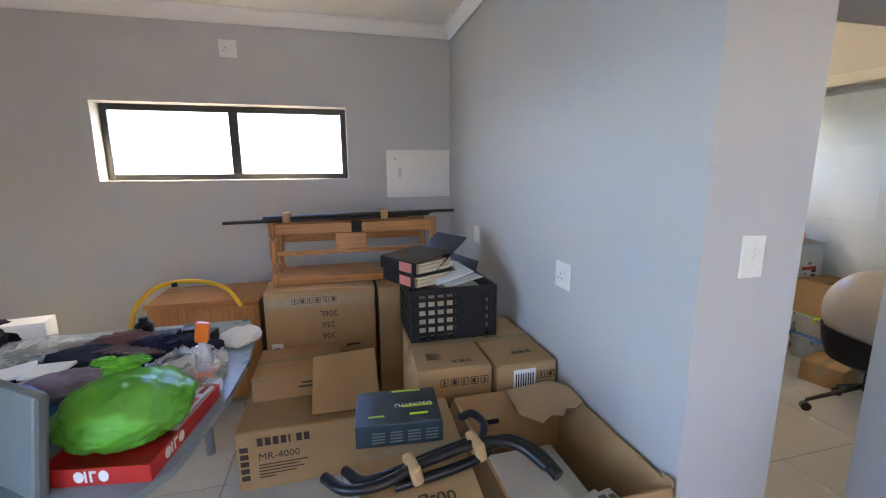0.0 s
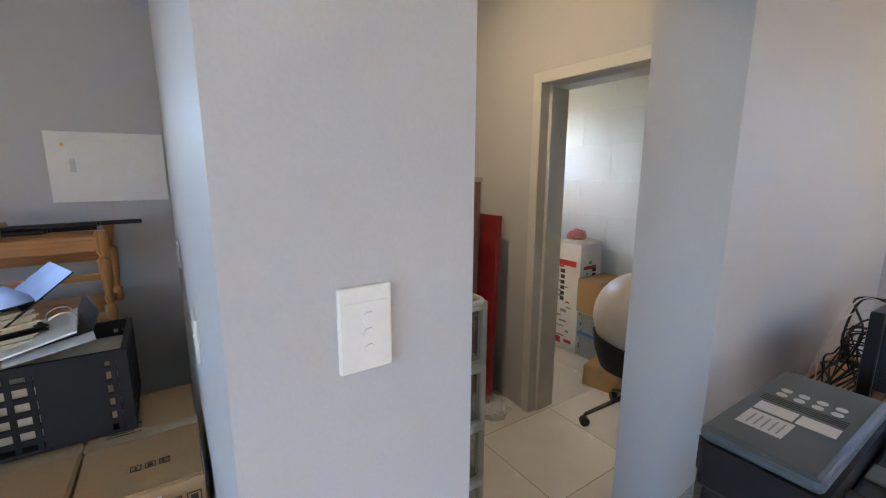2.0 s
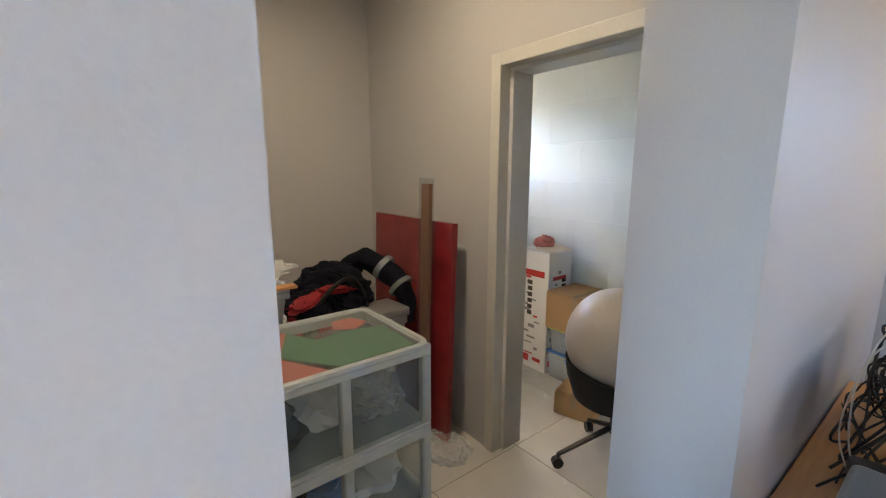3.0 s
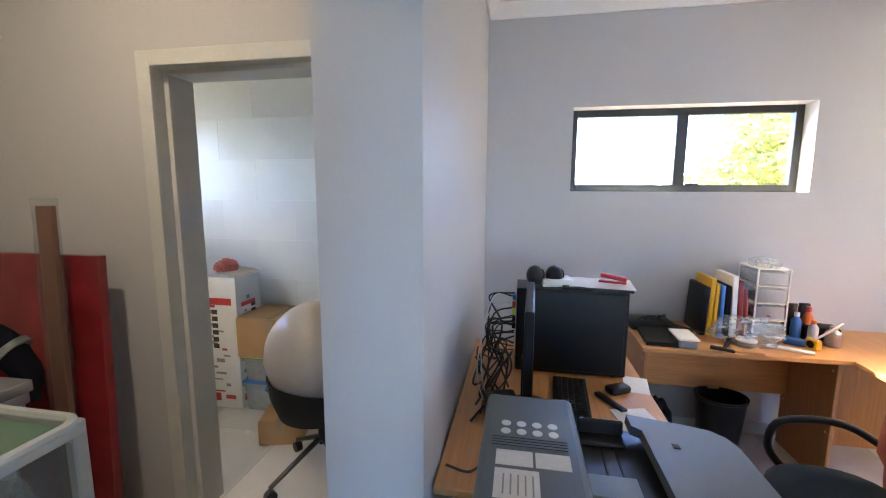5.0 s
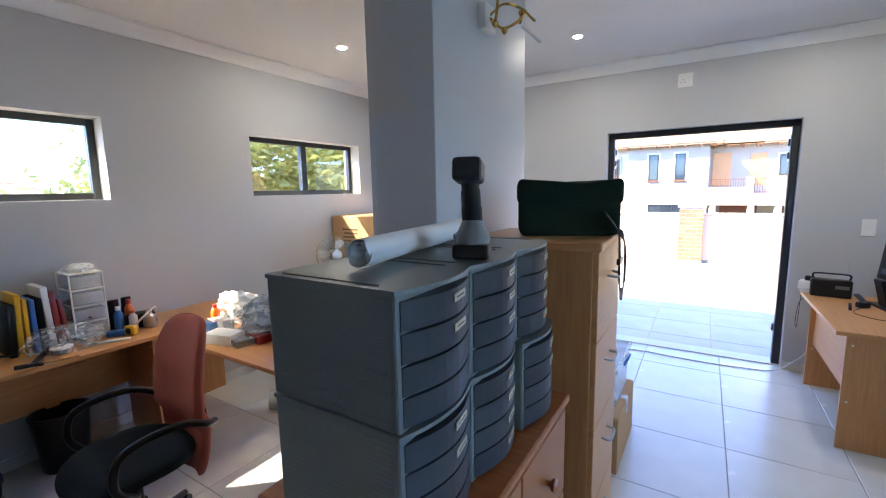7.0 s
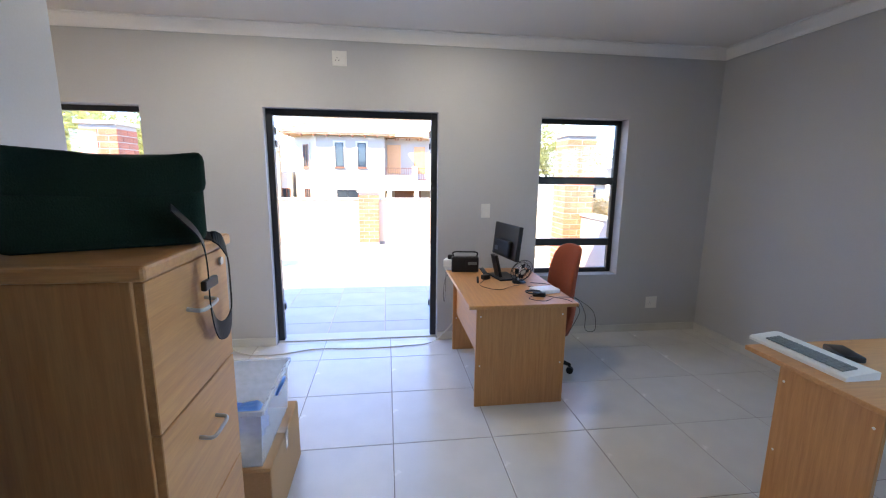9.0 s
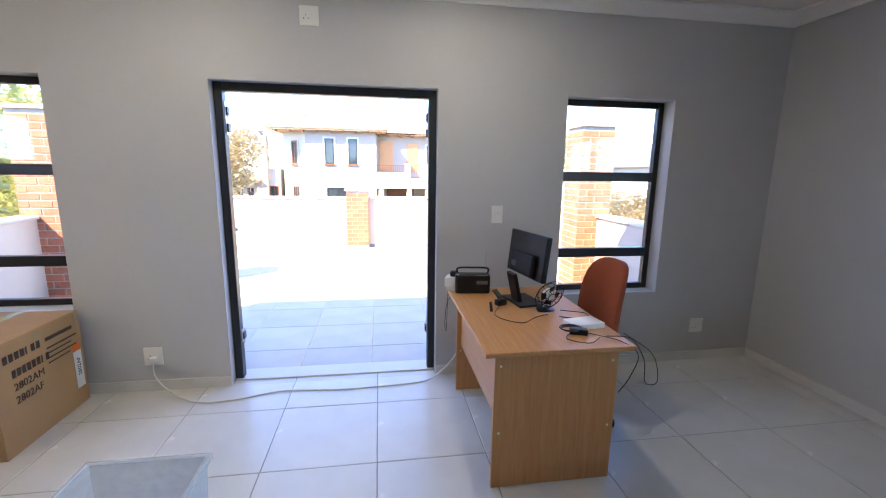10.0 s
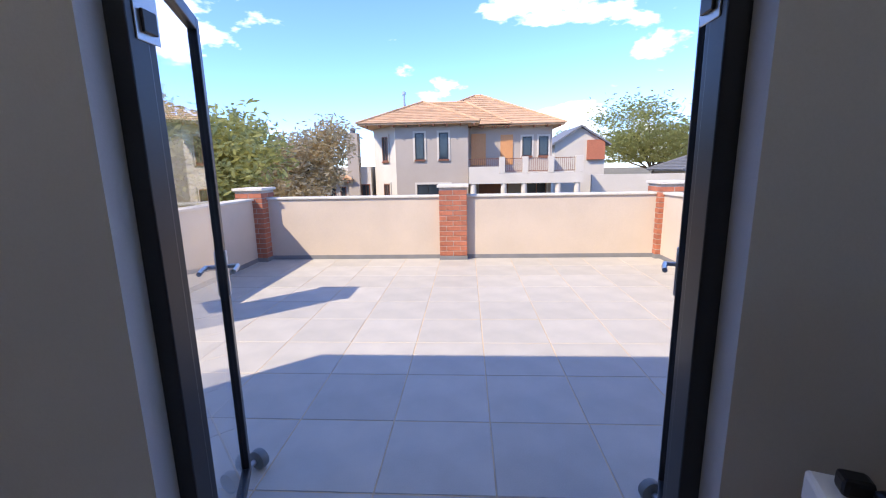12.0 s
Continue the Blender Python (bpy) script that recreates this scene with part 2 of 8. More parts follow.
DARK_GLASS = mat("dark_window_pane", (0.03, 0.04, 0.05), 0.08, 0.3, 1.0, fine=0.05)
BROWN_WOOD = mat("brown_stained_wood", (0.20, 0.07, 0.03), 0.5, 0.2, 6, fine=0.1)
GRASS = mat("dry_grass_ground", (0.20, 0.165, 0.085), 0.95, 0.45, 0.3, bump=0.5, bscale=8, fine=0.25)


# ---- mesh helpers ----
def box(bm, x0, y0, z0, x1, y1, z1, r=0.0, seg=2):
    """An upright box between two corners, with rounded edges where r is given."""
    t = bmesh.new() if r else bm
    vs = [t.verts.new(p) for p in ((x0, y0, z0), (x1, y0, z0), (x1, y1, z0), (x0, y1, z0), (x0, y0, z1), (x1, y0, z1), (x1, y1, z1), (x0, y1, z1))]
    for q in ((3, 2, 1, 0), (4, 5, 6, 7), (0, 1, 5, 4), (1, 2, 6, 5), (2, 3, 7, 6), (3, 0, 4, 7)):
        t.faces.new([vs[i] for i in q])
    if r:
        bmesh.ops.bevel(t, geom=list(t.edges), offset=r, segments=seg, affect="EDGES", profile=0.5)
        join(bm, t)
    return bm


def join(bm, t, m=None):
    me = bpy.data.meshes.new("tmp")
    t.to_mesh(me)
    t.free()
    if m is not None:
        me.transform(m)
    bm.from_mesh(me)
    bpy.data.meshes.remove(me)
    return bm


def tbox(bm, m, x0, y0, z0, x1, y1, z1, r=0.0, seg=2):
    return join(bm, box(bmesh.new(), x0, y0, z0, x1, y1, z1, r, seg), m)


def cyl(bm, p0, p1, r0, r1=None, n=16, cap=True):
    p0, p1 = Vector(p0), Vector(p1)
    r1 = r0 if r1 is None else r1
    q = (p1 - p0).to_track_quat("Z", "Y")
    a = [q @ Vector((math.cos(2 * math.pi * i / n), math.sin(2 * math.pi * i / n), 0)) for i in range(n)]
    lo, hi = [bm.verts.new(p0 + v * r0) for v in a], [bm.verts.new(p1 + v * r1) for v in a]
    for i in range(n):
        bm.faces.new((lo[i], lo[(i + 1) % n], hi[(i + 1) % n], hi[i]))
    if cap:
        bm.faces.new(lo[::-1])
        bm.faces.new(hi)
    return bm


def tube(bm, pts, r, n=8, closed=False):
    """A round tube along points; r: a number or one a point."""
    pts = [Vector(p) for p in pts]
    k = len(pts)
    rr = r if isinstance(r, (list, tuple)) else [r] * k
    rings, side = [], None
    for i, p in enumerate(pts):
        d = (pts[(i + 1) % k] - pts[i - 1]) if closed or 0 < i < k - 1 else (pts[1] - pts[0] if i == 0 else pts[-1] - pts[-2])
        d.normalize()
        if side is None:
            side = d.orthogonal()
        side = (side - d * side.dot(d)).normalized()
        up = d.cross(side)
        rings.append([bm.verts.new(p + (side * math.cos(2 * math.pi * j / n) + up * math.sin(2 * math.pi * j / n)) * rr[i]) for j in range(n)])
    for i in range(k if closed else k - 1):
        a, b = rings[i], rings[(i + 1) % k]
        for j in range(n):
            bm.faces.new((a[j], a[(j + 1) % n], b[(j + 1) % n], b[j]))
    if not closed:
        bm.faces.new(rings[0][::-1])
        bm.faces.new(rings[-1])
    return bm


def curve_pts(pts, steps=6):
    """Points along a smooth line through pts."""
    p = [Vector(q) for q in pts]
    p = [2 * p[0] - p[1]] + p + [2 * p[-1] - p[-2]]
    out = []
    for i in range(1, len(p) - 2):
        for s in range(steps):
            t = s / steps
            a, b, c, d = p[i - 1], p[i], p[i + 1], p[i + 2]
            out.append(0.5 * (2 * b + (c - a) * t + (2 * a - 5 * b + 4 * c - d) * t * t + (3 * b - 3 * c + d - a) * t ** 3))
    return out + [p[-2]]


def lathe(bm, prof, n=24, at=(0, 0, 0)):
    """A turned shape from (radius, height) pairs."""
    o = Vector(at)
    rings = [[bm.verts.new(o + Vector((r * math.cos(2 * math.pi * i / n), r * math.sin(2 * math.pi * i / n), z))) for i in range(n)] for r, z in prof]
    for a, b in zip(rings, rings[1:]):
        for i in range(n):
            bm.faces.new((a[i], a[(i + 1) % n], b[(i + 1) % n], b[i]))
    bm.faces.new(rings[0][::-1])
    bm.faces.new(rings[-1])
    return bm


def slab(bm, outline, z0, z1, m=None):
    """A flat plate from a list of (x, y) corners, anticlockwise."""
    t = bmesh.new()
    lo = [t.verts.new((x, y, z0)) for x, y in outline]
    hi = [t.verts.new((x, y, z1)) for x, y in outline]
    k = len(outline)
    t.faces.new(lo[::-1])
    t.faces.new(hi)
    for i in range(k):
        t.faces.new((lo[i], lo[(i + 1) % k], hi[(i + 1) % k], hi[i]))
    return join(bm, t, m)


def blob(bm, at, size, rough=0.15, seed=0, freq=3.0, sub=3, flat=None, m=None):
    """A soft crumpled lump."""
    t = bmesh.new()
    bmesh.ops.create_icosphere(t, subdivisions=sub, radius=1.0)
    for v in t.verts:
        d = v.co.normalized()
        k = 1 + rough * noise.fractal(d * freq + Vector((seed * 7.3, seed * 1.7, 0)), 0.8, 2.2, 4) + rough * 0.6 * abs(noise.noise(d * freq * 2.3 + Vector((0, seed * 3.1, 0))))
        v.co = Vector((d.x * size[0] * k, d.y * size[1] * k, d.z * size[2] * k))
        if flat is not None:
            v.co.z = max(v.co.z, flat)
    return join(bm, t, (Matrix.Translation(at) @ m) if m else Matrix.Translation(at))


def smooth(ob, angle=40):
    ob.data.shade_smooth()
    for e in ob.data.edges:
        pass
    return ob


def part(name, bm, material, parent=None, label="", soft=False):
    me = bpy.data.meshes.new(name)
    bmesh.ops.recalc_face_normals(bm, faces=bm.faces)
    if soft:
        for f in bm.faces:
            f.smooth = True
        for e in bm.edges:
            if len(e.link_faces) == 2 and e.calc_face_angle(0) > radians(38):
                e.smooth = False
    bm.to_mesh(me)
    bm.free()
    me.materials.append(material)
    ob = new(name, me)
    if parent is not None:
        ob.parent = parent
    if label:
        ob["label"] = label
    return ob


def thing(name, m, label, category, group=""):
    ob = new(name)
    ob.empty_display_size = 0.1
    ob.matrix_world = m
    return tagged(ob, label, category, group)


def words(body, size, m, material, parent, name="lettering", thick=0.0006):
    """Lettering laid on a face: m takes x along the line, y up the letters, z out of the face."""
    cu = bpy.data.curves.new("t", "FONT")
    cu.body, cu.size, cu.extrude, cu.resolution_u = body, size, thick, 2
    tmp = bpy.data.objects.new("t", cu)
    me = bpy.data.meshes.new_from_object(tmp)
    bpy.data.objects.remove(tmp)
    bpy.data.curves.remove(cu)
    me.transform(m)
    me.materials.append(material)
    ob = new(name, me)
    ob.parent = parent
    return ob


def face_y(x, y, z, flip=False, out=-1):
    """A frame for lettering on a face that looks along -y (out=-1) or +y."""
    m = Matrix(((1, 0, 0, x), (0, 0, -1, y), (0, 1, 0, z), (0, 0, 0, 1))) if out < 0 else Matrix(((-1, 0, 0, x), (0, 0, 1, y), (0, 1, 0, z), (0, 0, 0, 1)))
    return m @ pose(0, 0, 0, 0, 0, 180) if flip else m


def face_x(x, y, z, out=-1):
    return Matrix(((0, 0, -1, x), (-1, 0, 0, y), (0, 1, 0, z), (0, 0, 0, 1))) if out < 0 else Matrix(((0, 0, 1, x), (1, 0, 0, y), (0, 1, 0, z), (0, 0, 0, 1)))


def wall(name, along, c0, c1, a0, a1, z0, z1, openings, material, label):
    """A wall along 'x' or 'y' with thickness c0..c1 and real openings (a0, a1, z0, z1)."""
    bm = bmesh.new()
    cuts = sorted({a0, a1, *[o[0] for o in openings], *[o[1] for o in openings]})
    for s, e in zip(cuts, cuts[1:]):
        spans, z = [], z0
        for o in sorted([o for o in openings if o[0] <= s and o[1] >= e], key=lambda o: o[2]):
            if o[2] > z:
                spans.append((z, o[2]))
            z = o[3]
        spans.append((z, z1))
        for b, t in spans:
            if along == "x":
                box(bm, s, c0, b, e, c1, t)
            else:
                box(bm, c0, s, b, c1, e, t)
    bmesh.ops.remove_doubles(bm, verts=bm.verts, dist=1e-5)
    bm.verts.index_update()
    seen = {}
    for f in bm.faces:
        seen.setdefault(tuple(sorted(v.index for v in f.verts)), []).append(f)
    bmesh.ops.delete(bm, geom=[f for fs in seen.values() if len(fs) > 1 for f in fs], context="FACES_ONLY")
    return tagged(part(name, bm, material), label, "wall", kind="structure")


# ---- the building ----
XW, XE, YS, YN = -1.938, 4.847, -3.967, 3.83
T, ZC, ROOF = 0.233, 2.76, 2.90
S_OPEN = [(0.80, 2.29, -0.001, 2.117), (-1.012, -0.153, 0.609, 2.106), (3.245, 4.10, 0.609, 2.106)]
N_OPEN = [(-0.935, 0.80, 1.56, 2.115), (3.80, 4.75, 1.50, 2.115)]
W_OPEN = [(-1.9, 0.7, 0.9, 2.11)]
E_OPEN = [(-0.73, 0.655, 1.575, 2.11), (-3.167, -1.797, 1.575, 2.11)]
wall("wall_south", "x", YS - T, YS, XW - T, XE + T, -0.001, ROOF, S_OPEN, WALL, "grey painted plaster wall with a double door and tall windows")
wall("wall_north", "x", YN, YN + T, XW - T, XE + T, -0.2, ROOF, N_OPEN, WALL, "grey painted plaster wall with a strip window")
wall("wall_east", "y", XE, XE + T, YS, YN, -0.2, ROOF, E_OPEN, WALL, "grey painted plaster wall with two strip windows")
wall("wall_west", "y", XW - T, XW, YS, YN, -0.2, ROOF, W_OPEN, WALL, "grey painted plaster wall with a wide window")
FX, FY0, FY1 = 1.66, 1.208, 1.484
wall("wall_partition", "x", FY0, FY1, FX, XE, -0.001, ZC, [(2.032, 2.935, -0.001, 2.13)], WALL, "grey painted partition wall with an open passage")
wall("wall_side", "y", FX, FX + 0.19, FY1, YN, -0.001, ZC, [], WALL, "grey painted side wall with two sockets")
DX, DY0, DY1, DH = 3.51, 1.70, 2.50, 2.09
wall("wall_store", "y", DX, DX + 0.19, FY1, YN, -0.001, ZC, [(DY0, DY1, -0.001, DH)], WALL, "grey painted wall round a steel door frame")

bm = bmesh.new()
box(bm, XW - T, YS - T, ZC + 0.002, XE + T, YN + T, ROOF + 0.02)
tagged(part("ceiling", bm, CEIL), "flat white plasterboard ceiling", "ceiling", kind="structure")

bm = bmesh.new()
for a, b in (((FX, YN), (XW, YN)), ((XW, YN), (XW, YS)), ((XW, YS), (XE, YS)), ((XE, YS), (XE, FY0)), ((XE, FY0), (FX, FY0)), ((FX, FY0), (FX, YN))):
    a, b = Vector((*a, 0)), Vector((*b, 0))
    d = (b - a).normalized()
    nrm = Vector((-d.y, d.x, 0))
    prof = [(0, 2.668), (0.014, 2.668), (0.016, 2.682), (0.03, 2.70), (0.055, 2.735), (0.066, 2.748), (0.09, 2.75), (0.09, ZC), (0, ZC)]
    r0 = [bm.verts.new(a + nrm * u + d * u + Vector((0, 0, z))) for u, z in prof]
    r1 = [bm.verts.new(b + nrm * u - d * u + Vector((0, 0, z))) for u, z in prof]
    for i in range(len(prof) - 1):
        bm.faces.new((r0[i], r0[i + 1], r1[i + 1], r1[i]))
tagged(part("cornice", bm, WHITE_PAINT, soft=True), "white moulded plaster cornice", "cornice", kind="structure")

bm = bmesh.new()
P = 0.012
for x0, y0, x1, y1 in ((XW, YS, 0.80, YS + P), (2.29, YS, XE, YS + P), (XW, YS + P, XW + P, YN), (XW + P, YN - P, FX, YN), (FX - P, FY0, FX, YN - P),
                       (FX - P, FY0 - P, 2.032, FY0), (2.935, FY0 - P, XE, FY0), (XE - P, YS + P, XE, FY0 - P), (2.935 - P, FY0, 2.935, FY1)):
    box(bm, x0, y0, 0.0, x1, y1, 0.075)
tagged(part("baseboard", bm, FLOOR_TILE), "pale grey tile skirting along the walls", "skirting", kind="structure")

# square pier in two steps
bm = bmesh.new()
box(bm, 2.25, -1.61, 0, 2.525, -0.75, ZC, 0.008)
box(bm, 2.522, -1.61, 0, 2.80, -1.03, ZC, 0.008)
tagged(part("pier", bm, WALL, soft=True), "grey painted stepped pier from floor to ceiling", "pillar", kind="structure")


def window(name, along, c, a0, a1, z0, z1, bars, label, pane, cross=(), depth=0.05):
    """An aluminium window at the plane c: bars are upright mullions, cross are transoms."""
    w = 0.045
    top = bmesh.new()

    def b(bm, u0, v0, u1, v1, d0, d1):
        if along == "x":
            box(bm, u0, c + d0, v0, u1, c + d1, v1, 0.003, 1)
        else:
            box(bm, c + d0, u0, v0, c + d1, u1, v1, 0.003, 1)
    ob = thing(name, pose(0, 0, 0), label, "window")
    ob["kind"] = "structure"
    for u0, v0, u1, v1 in ((a0, z0, a0 + w, z1), (a1 - w, z0, a1, z1), (a0 + w, z0, a1 - w, z0 + w), (a0 + w, z1 - w, a1 - w, z1)):
        b(top, u0, v0, u1, v1, -depth / 2, depth / 2)
    part("window_frame", top, ALU, ob)
    for u in bars:
        m = bmesh.new()
        b(m, u - w * 0.75, z0 + w, u + w * 0.75, z1 - w, -depth / 2 - 0.004, depth / 2 + 0.004)
        part("mullion", m, ALU, ob)
    for v in cross:
        m = bmesh.new()
        b(m, a0 + w, v - w * 0.8, a1 - w, v + w * 0.8, -depth / 2 - 0.004, depth / 2 + 0.004)
        part("transom", m, ALU, ob)
    us = [a0 + w, *bars, a1 - w]
    vs = [z0 + w, *cross, z1 - w]
    for i in range(len(us) - 1):
        for j in range(len(vs) - 1):
            m = bmesh.new()
            u0, u1 = us[i] + (w * 0.75 if i else 0), us[i + 1] - (w * 0.75 if i + 2 < len(us) else 0)
            v0, v1 = vs[j] + (w * 0.8 if j else 0), vs[j + 1] - (w * 0.8 if j + 2 < len(vs) else 0)
            if along == "x":
                box(m, u0, c - 0.003, v0, u1, c + 0.003, v1)
            else:
                box(m, c - 0.003, u0, v0, c + 0.003, u1, v1)
            p = part("pane", m, pane, ob)
            p.visible_shadow = False
    m = bmesh.new()
    h = (a0 + a1) / 2
    b(m, h - 0.12, z0 + w - 0.006, h - 0.04, z0 + w + 0.008, -depth / 2 - 0.02, -depth / 2 - 0.003) if along == "y" else None
    if along == "y":
        part("window_stay", m, BLACK, ob)
    else:
        m.free()
    return ob


window("window_1", "x", YN + 0.15, *N_OPEN[0], (-0.05,), "dark aluminium strip window with obscure bright panes", GLASS)
window("window_2", "y", XE + 0.15, *E_OPEN[0], (-0.04,), "dark aluminium strip window with two clear panes", GLASS)
window("window_3", "y", XE + 0.15, *E_OPEN[1], (-2.48,), "dark aluminium strip window with two clear panes", GLASS)
window("window_4", "x", YS - 0.15, *S_OPEN[1], (), "tall dark aluminium window in three lights", GLASS, (0.92, 1.53))
window("window_5", "x", YS - 0.15, *S_OPEN[2], (), "tall dark aluminium window in three lights", GLASS, (0.92, 1.53))
window("window_6", "x", YN + 0.15, *N_OPEN[1], (), "high strip window of the tiled store", GLASS)

window("window_7", "y", XW - 0.15, *W_OPEN[0], (-1.03, -0.17), "wide dark aluminium window of the west wall", GLASS)

# double door, both leaves open outwards
door = thing("door_1", pose(0, 0, 0), "open double glass door in dark aluminium", "door")
door["kind"] = "structure"
bm = bmesh.new()
for x0, x1 in ((0.80, 0.855), (2.235, 2.29)):
    box(bm, x0, YS - 0.15, 0, x1, YS - 0.08, 2.117, 0.004)
    box(bm, x0 + 0.012, YS - 0.19, 0, x1 - 0.012, YS - 0.15, 2.10, 0.004)
box(bm, 0.855, YS - 0.15, 2.06, 2.235, YS - 0.08, 2.117, 0.004)
part("door_frame", bm, ALU, door)
bm = bmesh.new()
box(bm, 0.80, YS - T, -0.03, 2.29, YS - 0.06, 0.012, 0.004)
part("threshold", bm, FRAME_STEEL, door)


def leaf(hinge_x, turn):
    """One glazed leaf; it stands open, turned from the wall's plane about its hinge."""
    m = Matrix.Translation((hinge_x, YS - 0.145, 0.02)) @ pose(0, 0, 0, 0, 0, turn)
    w, h, f = 0.69, 2.03, 0.05
    bm = bmesh.new()
    for x0, z0, x1, z1 in ((0, 0, f, h), (w - f, 0, w, h), (f, 0, w - f, f), (f, h - f, w - f, h)):
        tbox(bm, m, x0, -0.02, z0, x1, 0.02, z1, 0.004)
    lf = part("door_leaf", bm, ALU, door)
    bm = bmesh.new()
    tbox(bm, m, f, -0.003, f, w - f, 0.003, h - f)
    p = part("pane", bm, GLASS, lf)
    p.visible_shadow = False
    bm = bmesh.new()
    tbox(bm, m, w - 0.042, -0.027, 0.90, w - 0.012, 0.027, 1.10, 0.004)
    cyl(bm, m @ Vector((w - 0.027, -0.07, 1.03)), m @ Vector((w - 0.027, 0.07, 1.03)), 0.009, n=10)
    for s in (-1, 1):
        tube(bm, [m @ Vector((w - 0.027, s * 0.065, 1.03)), m @ Vector((w - 0.09, s * 0.068, 1.03)), m @ Vector((w - 0.15, s * 0.066, 1.03))], 0.010, 10)
    part("handle", bm, SILVER, lf, "grey metal lever handle", True)
    return lf


leaf(2.262, -69)
leaf(0.828, -114)
for x, s in ((2.235, -1), (0.855, 1)):
    for z, hh in ((1.78, 0.22), (0.28, 0.10)):
        bm = bmesh.new()
        box(bm, x, YS - 0.188, z, x + s * 0.004, YS - 0.105, z + hh, 0.001, 1)
        for k in range(2 if hh > 0.15 else 1):
            cyl(bm, (x + s * 0.004, YS - 0.146, z + 0.04 + k * 0.1), (x + s * 0.010, YS - 0.146, z + 0.04 + k * 0.1), 0.02, n=12)
        part("hinge", bm, SILVER, door, "bright metal hinge plate")
        bm = bmesh.new()
        for k in range(2 if hh > 0.15 else 1):
            box(bm, x + s * 0.0045, YS - 0.17, z + 0.02 + k * 0.11, x + s * 0.014, YS - 0.12, z + 0.075 + k * 0.11, 0.002, 1)
        part("hinge_block", bm, BLACK, door)

# steel frame of the store's doorway
sf = thing("door_2", pose(0, 0, 0), "grey painted steel door frame without a door", "door frame")
sf["kind"] = "structure"
bm = bmesh.new()
F = 0.05
for y0, y1 in ((DY1 - 0.015, DY1 + F), (DY0 - F, DY0 + 0.015)):
    box(bm, DX - 0.012, y0, 0, DX + 0.06, y1, DH + F, 0.004)
    inner = (y0 - 0.02, y1) if y0 > 2 else (y0, y1 + 0.02)
    box(bm, DX + 0.06, inner[0], 0, DX + 0.205, inner[1], DH + F, 0.004)
box(bm, DX - 0.012, DY0 + 0.015, DH - 0.012, DX + 0.06, DY1 - 0.015, DH + F, 0.004)
box(bm, DX + 0.06, DY0 + 0.035, DH - 0.03, DX + 0.205, DY1 - 0.035, DH + F, 0.004)
part("door_frame", bm, FRAME_STEEL, sf)

# ---- terrace and surroundings ----
TZ = -0.08
bm = bmesh.new()
box(bm, XW - T, YS - T, -0.30, XE + T, YN + T, -0.0025)
floor = tagged(part("floor", bm, GROUT), "pale grey porcelain floor tiles with thin joints", "floor", kind="structure")
bm = bmesh.new()
box(bm, -1.95, -10.30, -0.40, 5.25, YS - T, TZ - 0.003)
terrace = tagged(part("pavement", bm, TERRACE_GROUT), "grey stone terrace tiles with sandy joints", "terrace", kind="structure")
bm = bmesh.new()
box(bm, -300, -400, -1.95, 300, 300, -1.6)
tagged(part("ground", bm, GRASS), "dry grass and earth around the houses", "ground", kind="structure")


def parapet(name, x0, y0, x1, y1):
    bm = bmesh.new()
    box(bm, x0, y0, -1.7, x1, y1, 0.965)
    ob = tagged(part(name, bm, PLASTER_OUT), "beige plastered terrace parapet wall", "parapet", kind="structure")
    bm = bmesh.new()
    box(bm, x0 - 0.03, y0 - 0.03, 0.965, x1 + 0.03, y1 + 0.03, 1.0, 0.008)
    part("coping", bm, COPING, ob, "pale cement coping")
    bm = bmesh.new()
    box(bm, x0 - 0.006, y0 - 0.006, TZ, x1 + 0.006, y1 + 0.006, TZ + 0.07)
    part("upstand", bm, BITUMEN, ob, "grey waterproofing strip")
    return ob


parapet("wall_parapet_back", -1.72, -10.27, 5.02, -10.07)
parapet("wall_parapet_east", 5.02, -10.27, 5.22, YS - T)
parapet("wall_parapet_west", -1.92, -10.27, -1.72, YS - T)

BRICK_L, BRICK_H = 0.222, 0.074
bm = bmesh.new()
box(bm, -BRICK_L / 2, -0.05, 0, BRICK_L / 2, 0.05, BRICK_H, 0.004, 1)
me_long = bpy.data.meshes.new("brick")
bm.to_mesh(me_long)
bm.free()
me_long.materials.append(BRICK)
bm = bmesh.new()
box(bm, -0.055, -0.05, 0, 0.055, 0.05, BRICK_H, 0.004, 1)
me_half = bpy.data.meshes.new("brick_half")
bm.to_mesh(me_half)
bm.free()
me_half.materials.append(BRICK)


